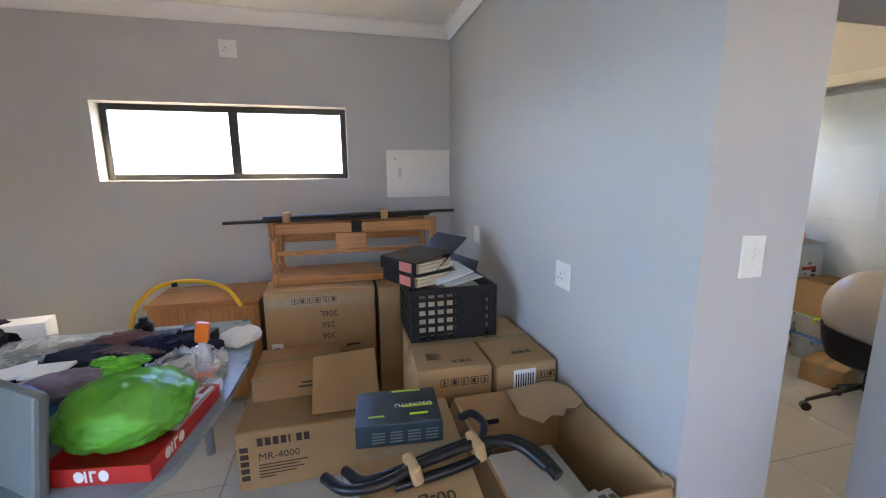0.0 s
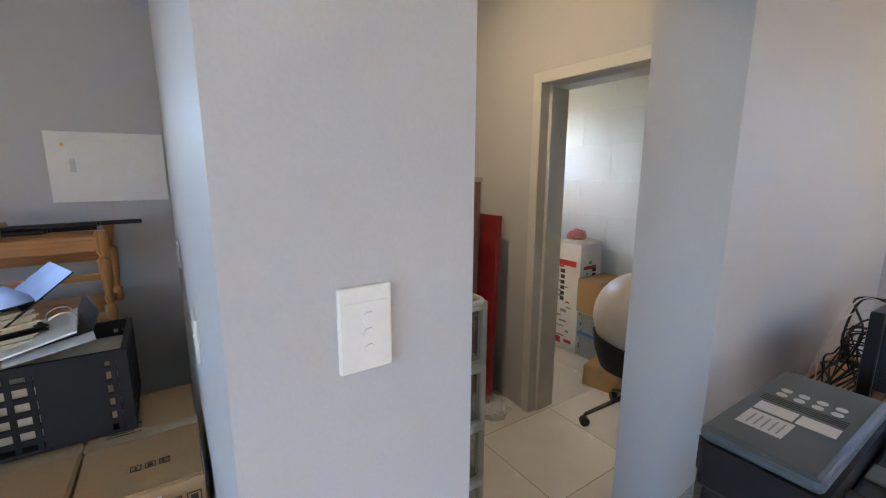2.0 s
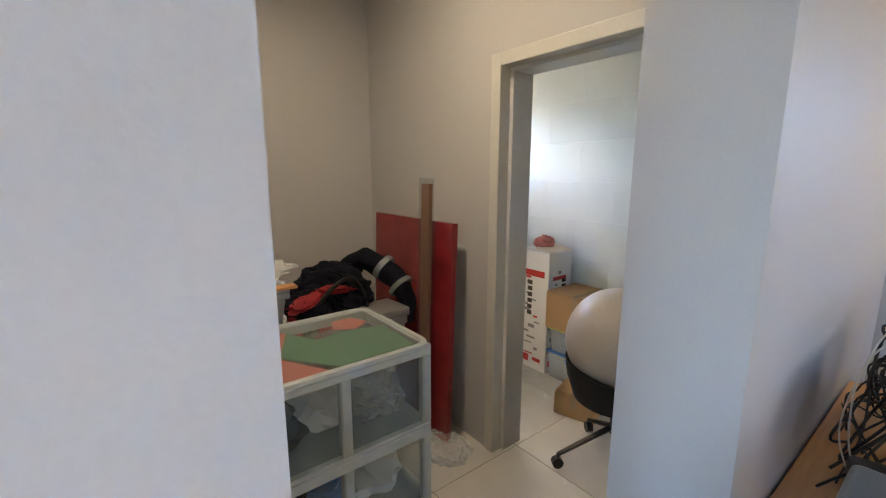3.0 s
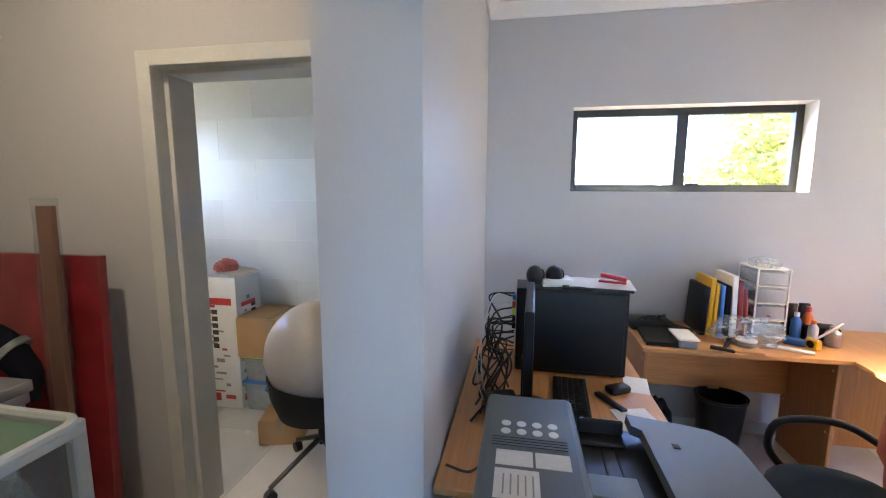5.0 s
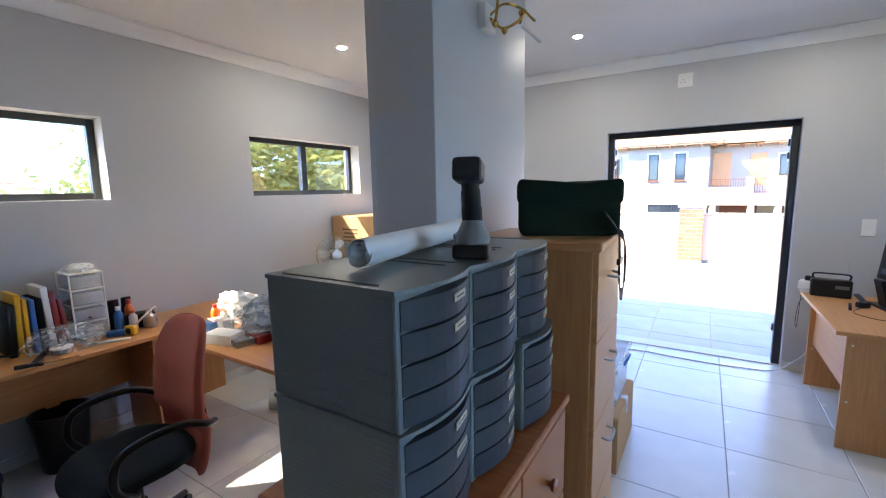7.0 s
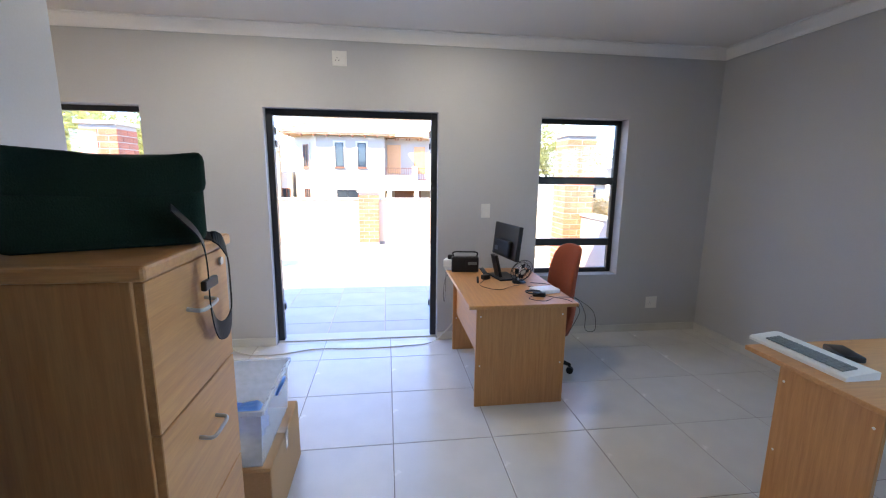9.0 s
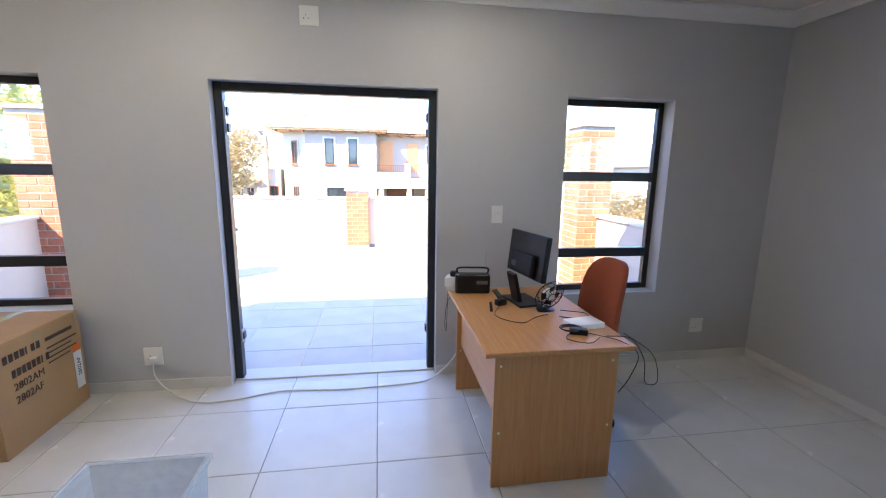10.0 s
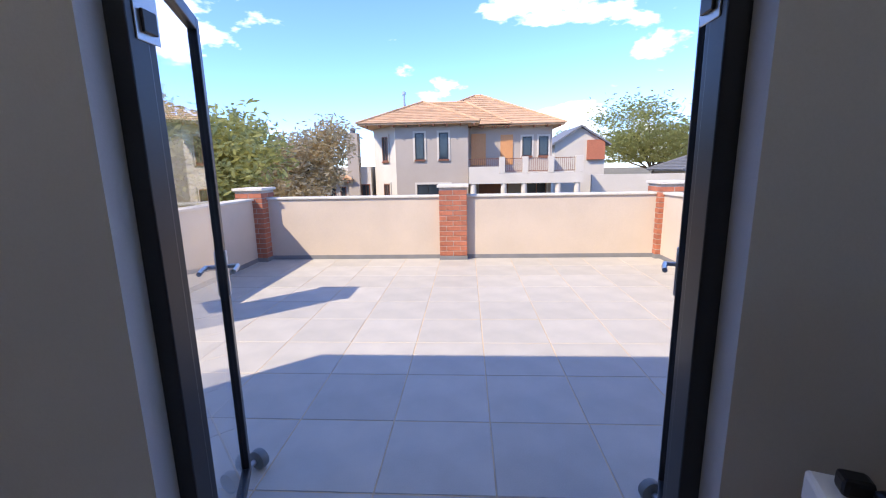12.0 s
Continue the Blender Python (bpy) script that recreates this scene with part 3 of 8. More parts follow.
def brick_pillar(cx, cy, w, top, cap, label):
    """A square pillar laid brick by brick in stretcher bond round a mortar core."""
    bm = bmesh.new()
    box(bm, cx - w / 2 + 0.006, cy - w / 2 + 0.006, TZ, cx + w / 2 - 0.006, cy + w / 2 - 0.006, top)
    ob = tagged(part("brick_pillar", bm, MORTAR), label, "brick pillar", "terrace pillars")
    z, k = TZ + 0.07, 0
    rng = random.Random(int(cx * 10))
    while z + BRICK_H < top + 0.001:
        for side in range(4):
            a = side * math.pi / 2
            m0 = Matrix.Translation((cx, cy, z)) @ Matrix.Rotation(a, 4, "Z")
            u = -w / 2
            pieces = [(u + 0.111, me_long), (u + 0.345, me_long)] if k % 2 == 0 else [(u + 0.055, me_half), (u + 0.23, me_long), (u + 0.405, me_half)]
            for x, me in pieces:
                b = new("brick", me)
                b.parent = ob
                b.matrix_world = m0 @ Matrix.Translation((x * 0.995, -w / 2 + 0.05 + rng.uniform(-0.002, 0.002) + side % 2 * 0.001, 0))
        z += BRICK_H + 0.011
        k += 1
    bm = bmesh.new()
    box(bm, cx - w / 2 - 0.03, cy - w / 2 - 0.03, top, cx + w / 2 + 0.03, cy + w / 2 + 0.03, top + cap, 0.008)
    part("cap", bm, COPING, ob, "pale cement cap")
    bm = bmesh.new()
    box(bm, cx - w / 2 - 0.004, cy - w / 2 - 0.004, TZ, cx + w / 2 + 0.004, cy + w / 2 + 0.004, TZ + 0.068)
    part("base", bm, BITUMEN, ob)
    return ob


for x, y, t in ((1.665, -10.18, 1.13), (5.08, -10.1, 1.13), (-1.87, -10.18, 1.13)):
    brick_pillar(x, y, 0.46, t, 0.045, "red face-brick pillar with a pale cap in the parapet")
for x in (4.95, -1.66):
    brick_pillar(x, -6.5, 0.46, 2.16, 0.045, "tall red face-brick pillar beside the terrace parapet")


# ---- fittings ----
def plate(name, m, w, h, kind, label):
    """A wall plate: m takes x along the wall, y up, z out of it."""
    ob = thing(name, m, label, "socket" if kind == "socket" else "light switch")
    bm = bmesh.new()
    box(bm, -w / 2, -h / 2, 0, w / 2, h / 2, 0.009, 0.003)
    part("face_plate", bm, WHITE_PL, ob)
    if kind == "switch":
        for k in (-1, 0, 1):
            bm = bmesh.new()
            cyl(bm, (0.004, k * 0.024 - 0.008, 0.008), (0.004, k * 0.024 - 0.008, 0.0125), 0.0095, n=16)
            part("button", bm, WHITE_PL, ob)
        bm = bmesh.new()
        box(bm, -w / 2 + 0.008, h / 2 - 0.024, 0.0088, w / 2 - 0.008, h / 2 - 0.0225, 0.0098)
        part("groove", bm, WHITE_PL, ob)
    elif kind == "single":
        bm = bmesh.new()
        box(bm, -0.011, -0.014, 0.0088, 0.011, 0.014, 0.0125, 0.002)
        part("button", bm, WHITE_PL, ob)
    else:
        for x, y in ((-0.018, 0.004), (-0.032, -0.016), (-0.004, -0.016)):
            bm = bmesh.new()
            cyl(bm, (x, y, 0.0085), (x, y, 0.0094), 0.0038, n=10)
            part("hole", bm, BLACK, ob)
        bm = bmesh.new()
        box(bm, 0.016, 0.004, 0.0088, 0.032, 0.016, 0.0125, 0.002)
        part("button", bm, WHITE_PL, ob)
    return ob


S_LABEL = "square white plastic wall socket"
plate("wall_socket", face_y(-0.015, YN, 2.50, out=-1), 0.12, 0.12, "socket", S_LABEL + " high under the cornice")
plate("wall_socket", face_x(FX, 1.92, 1.15, -1), 0.12, 0.12, "socket", S_LABEL + " on the side wall")
plate("wall_socket", face_x(FX, 3.10, 1.17, -1), 0.12, 0.12, "socket", S_LABEL + " on the side wall")
plate("light_switch", face_y(1.838, FY0, 1.366, out=-1), 0.080, 0.125, "switch", "white plastic light switch with three round buttons")
plate("wall_socket", face_y(1.645, YS, 2.525, out=1), 0.12, 0.12, "socket", S_LABEL + " above the double door")
plate("wall_socket", face_y(2.79, YS, 0.255, out=1), 0.12, 0.13, "socket", S_LABEL + " with a white plug in it")
plate("wall_socket", face_y(-1.42, YS, 0.305, out=1), 0.12, 0.12, "socket", S_LABEL + " above the skirting")
plate("light_switch", face_y(0.35, YS, 1.246, out=1), 0.085, 0.13, "single", "white plastic light switch with a single button")

db = thing("distribution_board", face_y(1.38, YN, 1.595, out=-1), "white metal electrical distribution board in the wall", "fuse box")
bm = bmesh.new()
box(bm, -0.27, -0.195, 0, 0.27, 0.195, 0.014, 0.003)
part("frame", bm, WHITE_PL, db)
bm = bmesh.new()
box(bm, -0.225, -0.15, 0.0135, 0.225, 0.15, 0.020, 0.002)
dbd = part("door", bm, WHITE_PL, db)
bm = bmesh.new()
box(bm, -0.175, -0.028, 0.0195, -0.150, 0.05, 0.026, 0.002)
box(bm, -0.170, 0.0, 0.0255, -0.155, 0.03, 0.031, 0.002)
part("latch", bm, SILVER, dbd, "small metal latch")
bm = bmesh.new()
slab(bm, [(-0.21, 0.115), (-0.185, 0.115), (-0.1975, 0.137)], 0.0201, 0.0206)
part("warning_sticker", bm, YELLOW_PL, dbd)

DOWN_GLOW = glow("downlight_lens", (1.0, 0.95, 0.90), 150.0)
for x, y in ((4.02, -2.13), (2.35, -2.99), (0.67, -3.02)):
    dl = thing("downlight", pose(x, y, ZC), "small round white ceiling downlight", "downlight", "ceiling downlights")
    bm = bmesh.new()
    lathe(bm, [(0.030, 0.0), (0.046, 0.0), (0.046, -0.004), (0.034, -0.007), (0.030, -0.004)], 24)
    part("rim", bm, WHITE_PL, dl, soft=True)
    bm = bmesh.new()
    cyl(bm, (0, 0, -0.005), (0, 0, -0.0075), 0.024, n=20)
    part("lens", bm, DOWN_GLOW, dl, "glowing white lens")

# added downlight, itself unseen, that brightens the alcove with warm light
WARM_GLOW = glow("warm_downlight_lens", (1.0, 0.86, 0.72), 75.0)
dl = thing("downlight", pose(2.62, 2.45, ZC), "small round warm ceiling downlight added out of view over the alcove", "downlight", "ceiling downlights")
bm = bmesh.new()
lathe(bm, [(0.030, 0.0), (0.046, 0.0), (0.046, -0.004), (0.034, -0.007), (0.030, -0.004)], 24)
part("rim", bm, WHITE_PL, dl, soft=True)
bm = bmesh.new()
cyl(bm, (0, 0, -0.005), (0, 0, -0.0075), 0.028, n=20)
part("lens", bm, WARM_GLOW, dl, "glowing warm lens")

# brass wall bracket on the pier
wl_ = thing("wall_light", pose(2.25, -1.13, 2.28), "brass wall bracket without shades on a white block", "wall light")
bm = bmesh.new()
box(bm, -0.035, -0.05, -0.05, 0, 0.05, 0.05, 0.004)
part("mounting_block", bm, WHITE_PL, wl_)
for s in (-1, 1):
    bm = bmesh.new()
    tube(bm, curve_pts([(-0.03, 0, 0), (-0.07, s * 0.04, -0.035), (-0.11, s * 0.10, 0.0), (-0.12, s * 0.13, 0.035), (-0.10, s * 0.15, 0.01)]), 0.006, 8)
    lathe(bm, [(0.004, 0.03), (0.016, 0.035), (0.019, 0.045), (0.012, 0.055)], 12, (-0.12, s * 0.13, 0))
    lathe(bm, [(0.002, -0.06), (0.012, -0.05), (0.014, -0.04), (0.004, -0.03)], 12, (-0.075, s * 0.045, 0))
    part("arm", bm, BRASS, wl_, soft=True)
bm = bmesh.new()
tube(bm, curve_pts([(-0.03, 0, 0.01), (-0.10, 0.02, 0.03), (-0.15, -0.03, 0.02), (-0.20, -0.06, -0.03)]), 0.005, 8)
part("stem", bm, BRASS, wl_, soft=True)
bm = bmesh.new()
cyl(bm, (-0.12, -0.13, -0.01), (-0.17, -0.21, -0.06), 0.008, n=10)
part("candle_tube", bm, WHITE_PL, wl_, soft=True)


# ---- makers of things ----
def panel_desk(name, m, w, d, h, label, ends=True, modesty=True, overhang=0.03, grain=BEECH_X, group="beech desks", back=0.06):
    """A panel desk: x along its width, y to its depth, front at y=0."""
    ob = thing(name, m, label, "desk", group)
    bm = bmesh.new()
    box(bm, 0, 0, h - 0.025, w, d, h, 0.004)
    part("desktop", bm, grain, ob)
    if ends:
        for x in (overhang, w - overhang - 0.02):
            bm = bmesh.new()
            box(bm, x, 0.06, 0, x + 0.02, d - back, h - 0.025, 0.002, 1)
            e = part("end_panel", bm, BEECH_Z, ob)
            for yy, zz in ((0.09, h - 0.09), (d - back - 0.03, h - 0.09), (0.09, 0.3), (d - back - 0.03, 0.3)):
                for xx in (x - 0.002, x + 0.02):
                    b2 = bmesh.new()
                    cyl(b2, (xx, yy, zz), (xx + 0.002, yy, zz), 0.006, n=8)
                    part("screw_cap", b2, WHITE_PL, e)
    if modesty:
        bm = bmesh.new()
        box(bm, overhang + 0.02, d - back - 0.05, h - 0.40, w - overhang - 0.02, d - back - 0.032, h - 0.025, 0.002, 1)
        part("modesty_panel", bm, grain, ob)
    return ob


def carton(m, w, d, h, label, tape=True, open_top=False, group="", seed=0):
    """A closed cardboard box standing on its base: x width, y depth, front at y=0."""
    ob = thing("cardboard_box", m, label, "cardboard box", group)
    rng = random.Random(seed)
    if open_top:
        t = 0.007
        for q in ((0, 0, 0, w, t, h), (0, d - t, 0, w, d, h), (0, t, 0, t, d - t, h), (w - t, t, 0, w, d - t, h), (t, t, 0, w - t, d - t, t)):
            bm = bmesh.new()
            box(bm, *q)
            part("side" if q[5] > t else "base", bm, CARDBOARD, ob)
        return ob
    bm = bmesh.new()
    box(bm, 0, 0, 0, w, d, h, 0.006)
    for v in bm.verts:
        v.co += Vector((rng.uniform(-1, 1), rng.uniform(-1, 1), rng.uniform(-1, 0))) * 0.0025
    part("body", bm, CARDBOARD, ob)
    for y0, y1 in ((0.004, d / 2 - 0.0015), (d / 2 + 0.0015, d - 0.004)):
        bm = bmesh.new()
        box(bm, 0.004, y0, h - 0.001, w - 0.004, y1, h + 0.003 + rng.uniform(0, 0.002), 0.001, 1)
        part("flap", bm, CARDBOARD, ob)
    if tape:
        bm = bmesh.new()
        box(bm, 0.0, d / 2 - 0.025, h + 0.0052, w, d / 2 + 0.025, h + 0.0060)
        for x in (-0.0022, w + 0.0012):
            box(bm, x, d / 2 - 0.025, h - 0.09, x + 0.001, d / 2 + 0.025, h + 0.0060)
        part("tape", bm, TAPE, ob, "shiny brown packing tape")
    return ob


def bars(parent, m, rows, material=PRINT, name="print_bar"):
    """Unreadable print as short bars: rows of (x, y, length, height)."""
    for x, y, l, h in rows:
        bm = bmesh.new()
        tbox(bm, m, x, y, 0, x + l, y + h, 0.0008)
        part(name, bm, material, parent)


def icons(parent, m, count, size=0.036):
    """Handling marks on a carton: square outlines with a small sign in each."""
    for k in range(count):
        bm = bmesh.new()
        u, t = k * size * 1.3, size * 0.09
        for q in ((u, 0, u + size, t), (u, size - t, u + size, size), (u, t, u + t, size - t), (u + size - t, t, u + size, size - t)):
            tbox(bm, m, q[0], q[1], 0, q[2], q[3], 0.0008)
        a, b = ((0.4, 0.6), (0.25, 0.75), (0.3, 0.5), (0.2, 0.65))[k % 4]
        tbox(bm, m, u + size * a, size * 0.22, 0, u + size * b, size * 0.78, 0.0008)
        part("handling_mark", bm, PRINT, parent)


def cable(name, pts, r, material, label, steps=6):
    bm = bmesh.new()
    tube(bm, curve_pts(pts, steps), r, 6)
    return tagged(part(name, bm, material, soft=True), label, "cable")


def sheet(name, m, w, d, material, label, cat="paper", lift=0.004, seed=1):
    """A slightly curled sheet with thickness."""
    bm = bmesh.new()
    n = 6
    g = [[Vector((w * i / n, d * j / n, lift * noise.noise(Vector((i * 0.5, j * 0.5, seed))) ** 2 + 0.0012 + (lift * 2 * max(0, i / n - 0.7) ** 2))) for j in range(n + 1)] for i in range(n + 1)]
    up = [[bm.verts.new(p) for p in r] for r in g]
    dn = [[bm.verts.new(p - Vector((0, 0, 0.001))) for p in r] for r in g]
    for i in range(n):
        for j in range(n):
            bm.faces.new((up[i][j], up[i + 1][j], up[i + 1][j + 1], up[i][j + 1]))
            bm.faces.new((dn[i][j + 1], dn[i + 1][j + 1], dn[i + 1][j], dn[i][j]))
    for i in range(n):
        bm.faces.new((up[i][0], dn[i][0], dn[i + 1][0], up[i + 1][0]))
        bm.faces.new((up[i + 1][n], dn[i + 1][n], dn[i][n], up[i][n]))
        bm.faces.new((up[0][i + 1], dn[0][i + 1], dn[0][i], up[0][i]))
        bm.faces.new((up[n][i], dn[n][i], dn[n][i + 1], up[n][i + 1]))
    ob = part(name, bm, material)
    ob.matrix_world = m
    return tagged(ob, label, cat)


def lump(name, at, size, material, label, cat, rough=0.25, seed=0, freq=2.5, turn=0.0, sub=4):
    """A crumpled soft thing lying on a surface at the height at[2]."""
    bm = bmesh.new()
    blob(bm, (0, 0, 0), size, rough, seed, freq, sub, flat=-size[2] * 0.55)
    low = min(v.co.z for v in bm.verts)
    for v in bm.verts:
        v.co.z -= low
    ob = part(name, bm, material, soft=True)
    ob.matrix_world = Matrix.Translation(at) @ pose(0, 0, 0, 0, 0, turn)
    return tagged(ob, label, cat)


def solid(name, m, dims, material, label, cat, r=0.004):
    """One small case or block with rounded edges; m stands at the middle of its base."""
    bm = bmesh.new()
    w, d, h = dims
    box(bm, -w / 2, -d / 2, 0, w / 2, d / 2, h, min(r, h * 0.4))
    ob = part(name, bm, material, soft=True)
    ob.matrix_world = m
    return tagged(ob, label, cat)


def office_chair(m, cloth, seat_cloth, arms, back_h, label):
    """A swivel chair on castors: it faces +y, its column stands at the origin."""
    ob = thing("office_chair", m, label, "office chair")
    for k in range(5):
        a = 2 * math.pi * k / 5 + 0.3
        e = Vector((math.cos(a), math.sin(a), 0))
        bm = bmesh.new()
        tube(bm, [e * 0.03 + Vector((0, 0, 0.115)), e * 0.17 + Vector((0, 0, 0.10)), e * 0.29 + Vector((0, 0, 0.072))], [0.026, 0.021, 0.015], 8)
        part("leg", bm, BLACK_MATT, ob, soft=True)
        s = Vector((-e.y, e.x, 0))
        bm = bmesh.new()
        for q in (-0.016, 0.004):
            cyl(bm, e * 0.29 + s * q + Vector((0, 0, 0.028)), e * 0.29 + s * (q + 0.012) + Vector((0, 0, 0.028)), 0.028, n=14)
        cyl(bm, e * 0.29 + Vector((0, 0, 0.03)), e * 0.29 + Vector((0, 0, 0.08)), 0.007, n=8)
        part("castor", bm, BLACK, ob, soft=True)
    bm = bmesh.new()
    cyl(bm, (0, 0, 0.08), (0, 0, 0.26), 0.034, 0.028)
    cyl(bm, (0, 0, 0.26), (0, 0, 0.40), 0.016)
    part("gas_column", bm, BLACK, ob, soft=True)
    bm = bmesh.new()
    box(bm, -0.09, -0.10, 0.385, 0.09, 0.10, 0.425, 0.008)
    part("mechanism", bm, BLACK, ob)
    bm = bmesh.new()
    tube(bm, [(0.06, 0.02, 0.40), (0.2, 0.03, 0.40), (0.25, 0.03, 0.395)], [0.006, 0.006, 0.011], 8)
    part("lever", bm, BLACK, ob, soft=True)
    bm = bmesh.new()
    t = bmesh.new()
    bmesh.ops.create_uvsphere(t, u_segments=32, v_segments=16, radius=1)
    for v in t.verts:
        x, y, z = v.co
        f = 2.6
        q = (abs(x) ** f + abs(y) ** f) ** (1 / f) or 1
        rad = math.hypot(x, y)
        x, y = x / q * rad, y / q * rad
        v.co = Vector((x * 0.245, y * 0.235 + 0.02, 0.462 + (0.048 if z > 0 else 0.036) * math.copysign(abs(z) ** 0.55, z) - 0.02 * max(0, y) ** 2 + 0.012 * x * x))
    join(bm, t)
    part("seat", bm, seat_cloth, ob, soft=True)
    bm = bmesh.new()
    t = bmesh.new()
    bmesh.ops.create_uvsphere(t, u_segments=32, v_segments=24, radius=1)
    for v in t.verts:
        x, y, z = v.co
        f = 4.5
        q = (abs(x) ** f + abs(z) ** f) ** (1 / f) or 1
        rad = math.hypot(x, z)
        x, z = x / q * rad, z / q * rad
        wid = 0.218 - 0.015 * max(0, z) ** 2 - 0.085 * max(0, -z) ** 2
        zz = z * back_h / 2
        v.co = Vector((x * wid, -0.262 - 0.02 * z + 0.03 * (1 - z * z) * (z > -0.2) - 0.02 * max(0, z) ** 3 + 0.04 * abs(y) ** 0.6 * math.copysign(1, y) + 0.05 * x * x, 1.03 - back_h / 2 + zz))
    join(bm, t)
    part("backrest", bm, cloth, ob, soft=True)
    bm = bmesh.new()
    tube(bm, curve_pts([(0, -0.06, 0.40), (0, -0.20, 0.40), (0, -0.29, 0.45), (0, -0.285, 0.60)]), 0.018, 8)
    part("back_bar", bm, BLACK_MATT, ob, soft=True)
    if arms:
        for s in (-1, 1):
            bm = bmesh.new()
            tube(bm, curve_pts([(s * 0.12, 0.05, 0.415), (s * 0.245, 0.08, 0.43), (s * 0.285, 0.15, 0.52), (s * 0.285, 0.13, 0.63), (s * 0.28, 0.03, 0.665), (s * 0.275, -0.10, 0.66), (s * 0.255, -0.20, 0.61), (s * 0.2, -0.255, 0.58)], 5), 0.0155, 10)
            part("armrest", bm, BLACK, ob, soft=True)
    return ob


def drawer_unit(m, rows, forward, label, tabs):
    """A small plastic drawer tower: front towards -x, x from 0 (front) to 0.33, y from 0 to -0.245."""
    ob = thing("drawer_unit", m, label, "drawer unit", "plastic drawer units")
    W, D, H = 0.245, 0.33, 0.24
    bm = bmesh.new()
    box(bm, 0.012, -W, 0, D, 0, H, 0.006)
    sh = part("shell", bm, GREY_PL, ob)
    bm = bmesh.new()
    for k in range(20):
        z = 0.014 + k * 0.011
        box(bm, 0.03, -0.002, z, D - 0.02, 0.0009, z + 0.006, 0.0004, 1)
    part("side_ribs", bm, GREY_PL, sh)
    bm = bmesh.new()
    n = 10
    out = [(D, -W - 0.002), (D, 0.002)] + [(0.012 - 0.026 * math.sin(math.pi * i / n), 0.002 - (W + 0.004) * i / n) for i in range(n + 1)]
    slab(bm, out, H - 0.004, H + 0.004)
    part("top_plate", bm, GREY_PL, sh)
    for y in (-W + 0.016, -0.020):
        bm = bmesh.new()
        box(bm, 0.06, y, H + 0.0035, 0.30, y + 0.004, H + 0.0065)
        part("top_ridge", bm, GREY_PL, sh)
    hh = (H - 0.02) / rows
    for k in range(rows):
        z0 = 0.008 + k * hh
        bm = bmesh.new()
        out = [(0.05, -W + 0.010), (0.05, -0.010)] + [(0.010 - 0.028 * math.sin(math.pi * i / n), -0.010 - (W - 0.020) * i / n) for i in range(n + 1)]
        slab(bm, out, z0 + 0.002, z0 + hh - 0.003)
        d = part("drawer", bm, GREY_DRAWER, ob)
        if k in tabs:
            mc = pose(-0.0159, -0.155, 0, 0, 0, 9.9)
            bm = bmesh.new()
            tbox(bm, mc, -0.0008, -0.028, z0 + hh * 0.50, 0.0008, 0.028, z0 + hh * 0.50 + 0.015)
            lb = part("label_card", bm, CREAM_CARD, d, "cream paper label")
            bm = bmesh.new()
            tbox(bm, mc, -0.0011, -0.02, z0 + hh * 0.50 + 0.006, -0.0007, 0.018, z0 + hh * 0.50 + 0.0085)
            part("print_bar", bm, PRINT, lb)
    return ob


# ---- middle of the room ----
chest = thing("wooden_chest", pose(1.765, -0.745, 0), "orange pine chest with turned knobs under the drawer units", "chest")
bm = bmesh.new()
box(bm, 0, -0.005, 0.925, 0.46, 0.78, 0.95, 0.006)
part("top", bm, CHEST_WOOD, chest)
bm = bmesh.new()
box(bm, 0.02, 0.01, 0.06, 0.45, 0.765, 0.925, 0.003)
part("body", bm, CHEST_WOOD_Z, chest)
bm = bmesh.new()
box(bm, 0.03, 0.02, 0.0, 0.44, 0.755, 0.06)
part("plinth", bm, CHEST_WOOD, chest)
for i in range(2):
    for j in range(3):
        bm = bmesh.new()
        y0, z0 = 0.02 + i * 0.372, 0.08 + j * 0.28
        box(bm, 0.006, y0, z0, 0.022, y0 + 0.364, z0 + 0.27, 0.004)
        d = part("drawer_front", bm, CHEST_WOOD, chest)
        bm = bmesh.new()
        t = bmesh.new()
        lathe(t, [(0.008, 0), (0.008, 0.01), (0.018, 0.018), (0.019, 0.026), (0.010, 0.033)], 14)
        join(bm, t, Matrix.Translation((0.006, y0 + 0.182, z0 + 0.135)) @ pose(0, 0, 0, 0, -90, 0))
        part("knob", bm, CHEST_WOOD, d, soft=True)
spec = [(0, 0, 4, (3, 2)), (0, 1, 4, (2, 3)), (1, 0, 4, (0, 1, 2, 3)), (1, 1, 4, (1, 2, 3)), (2, 0, 4, (2, 3)), (2, 1, 4, (0, 1, 2, 3))]
for tower, level, rows, tabs in spec:
    off = 0.0 if (tower, level) != (2, 0) else -0.02
    drawer_unit(pose(1.825 + off, 0.02 - tower * 0.2465, 0.951 + level * 0.245), rows, off, "slate grey plastic drawer unit with bowed dark drawers on the chest", tabs)

# roll of drawings
bm = bmesh.new()
ax, bx_ = Vector((2.008, -0.085, 1.476)), Vector((2.10, -0.68, 1.476))
spiral, run = [], (bx_ - ax).normalized()
side = run.cross(Vector((0, 0, 1))).normalized()
for k in range(73):
    a, rr = k * math.pi / 12, 0.011 + 0.021 * k / 72
    off = side * math.cos(a) * rr + Vector((0, 0, math.sin(a) * rr))
    spiral.append([bm.verts.new(p + off * f) for p, f in ((ax + run * 0.012 * noise.noise(off * 90), 1.0), (bx_, 1.0), (bx_, 0.96), (ax + run * 0.012 * noise.noise(off * 90), 0.96))])
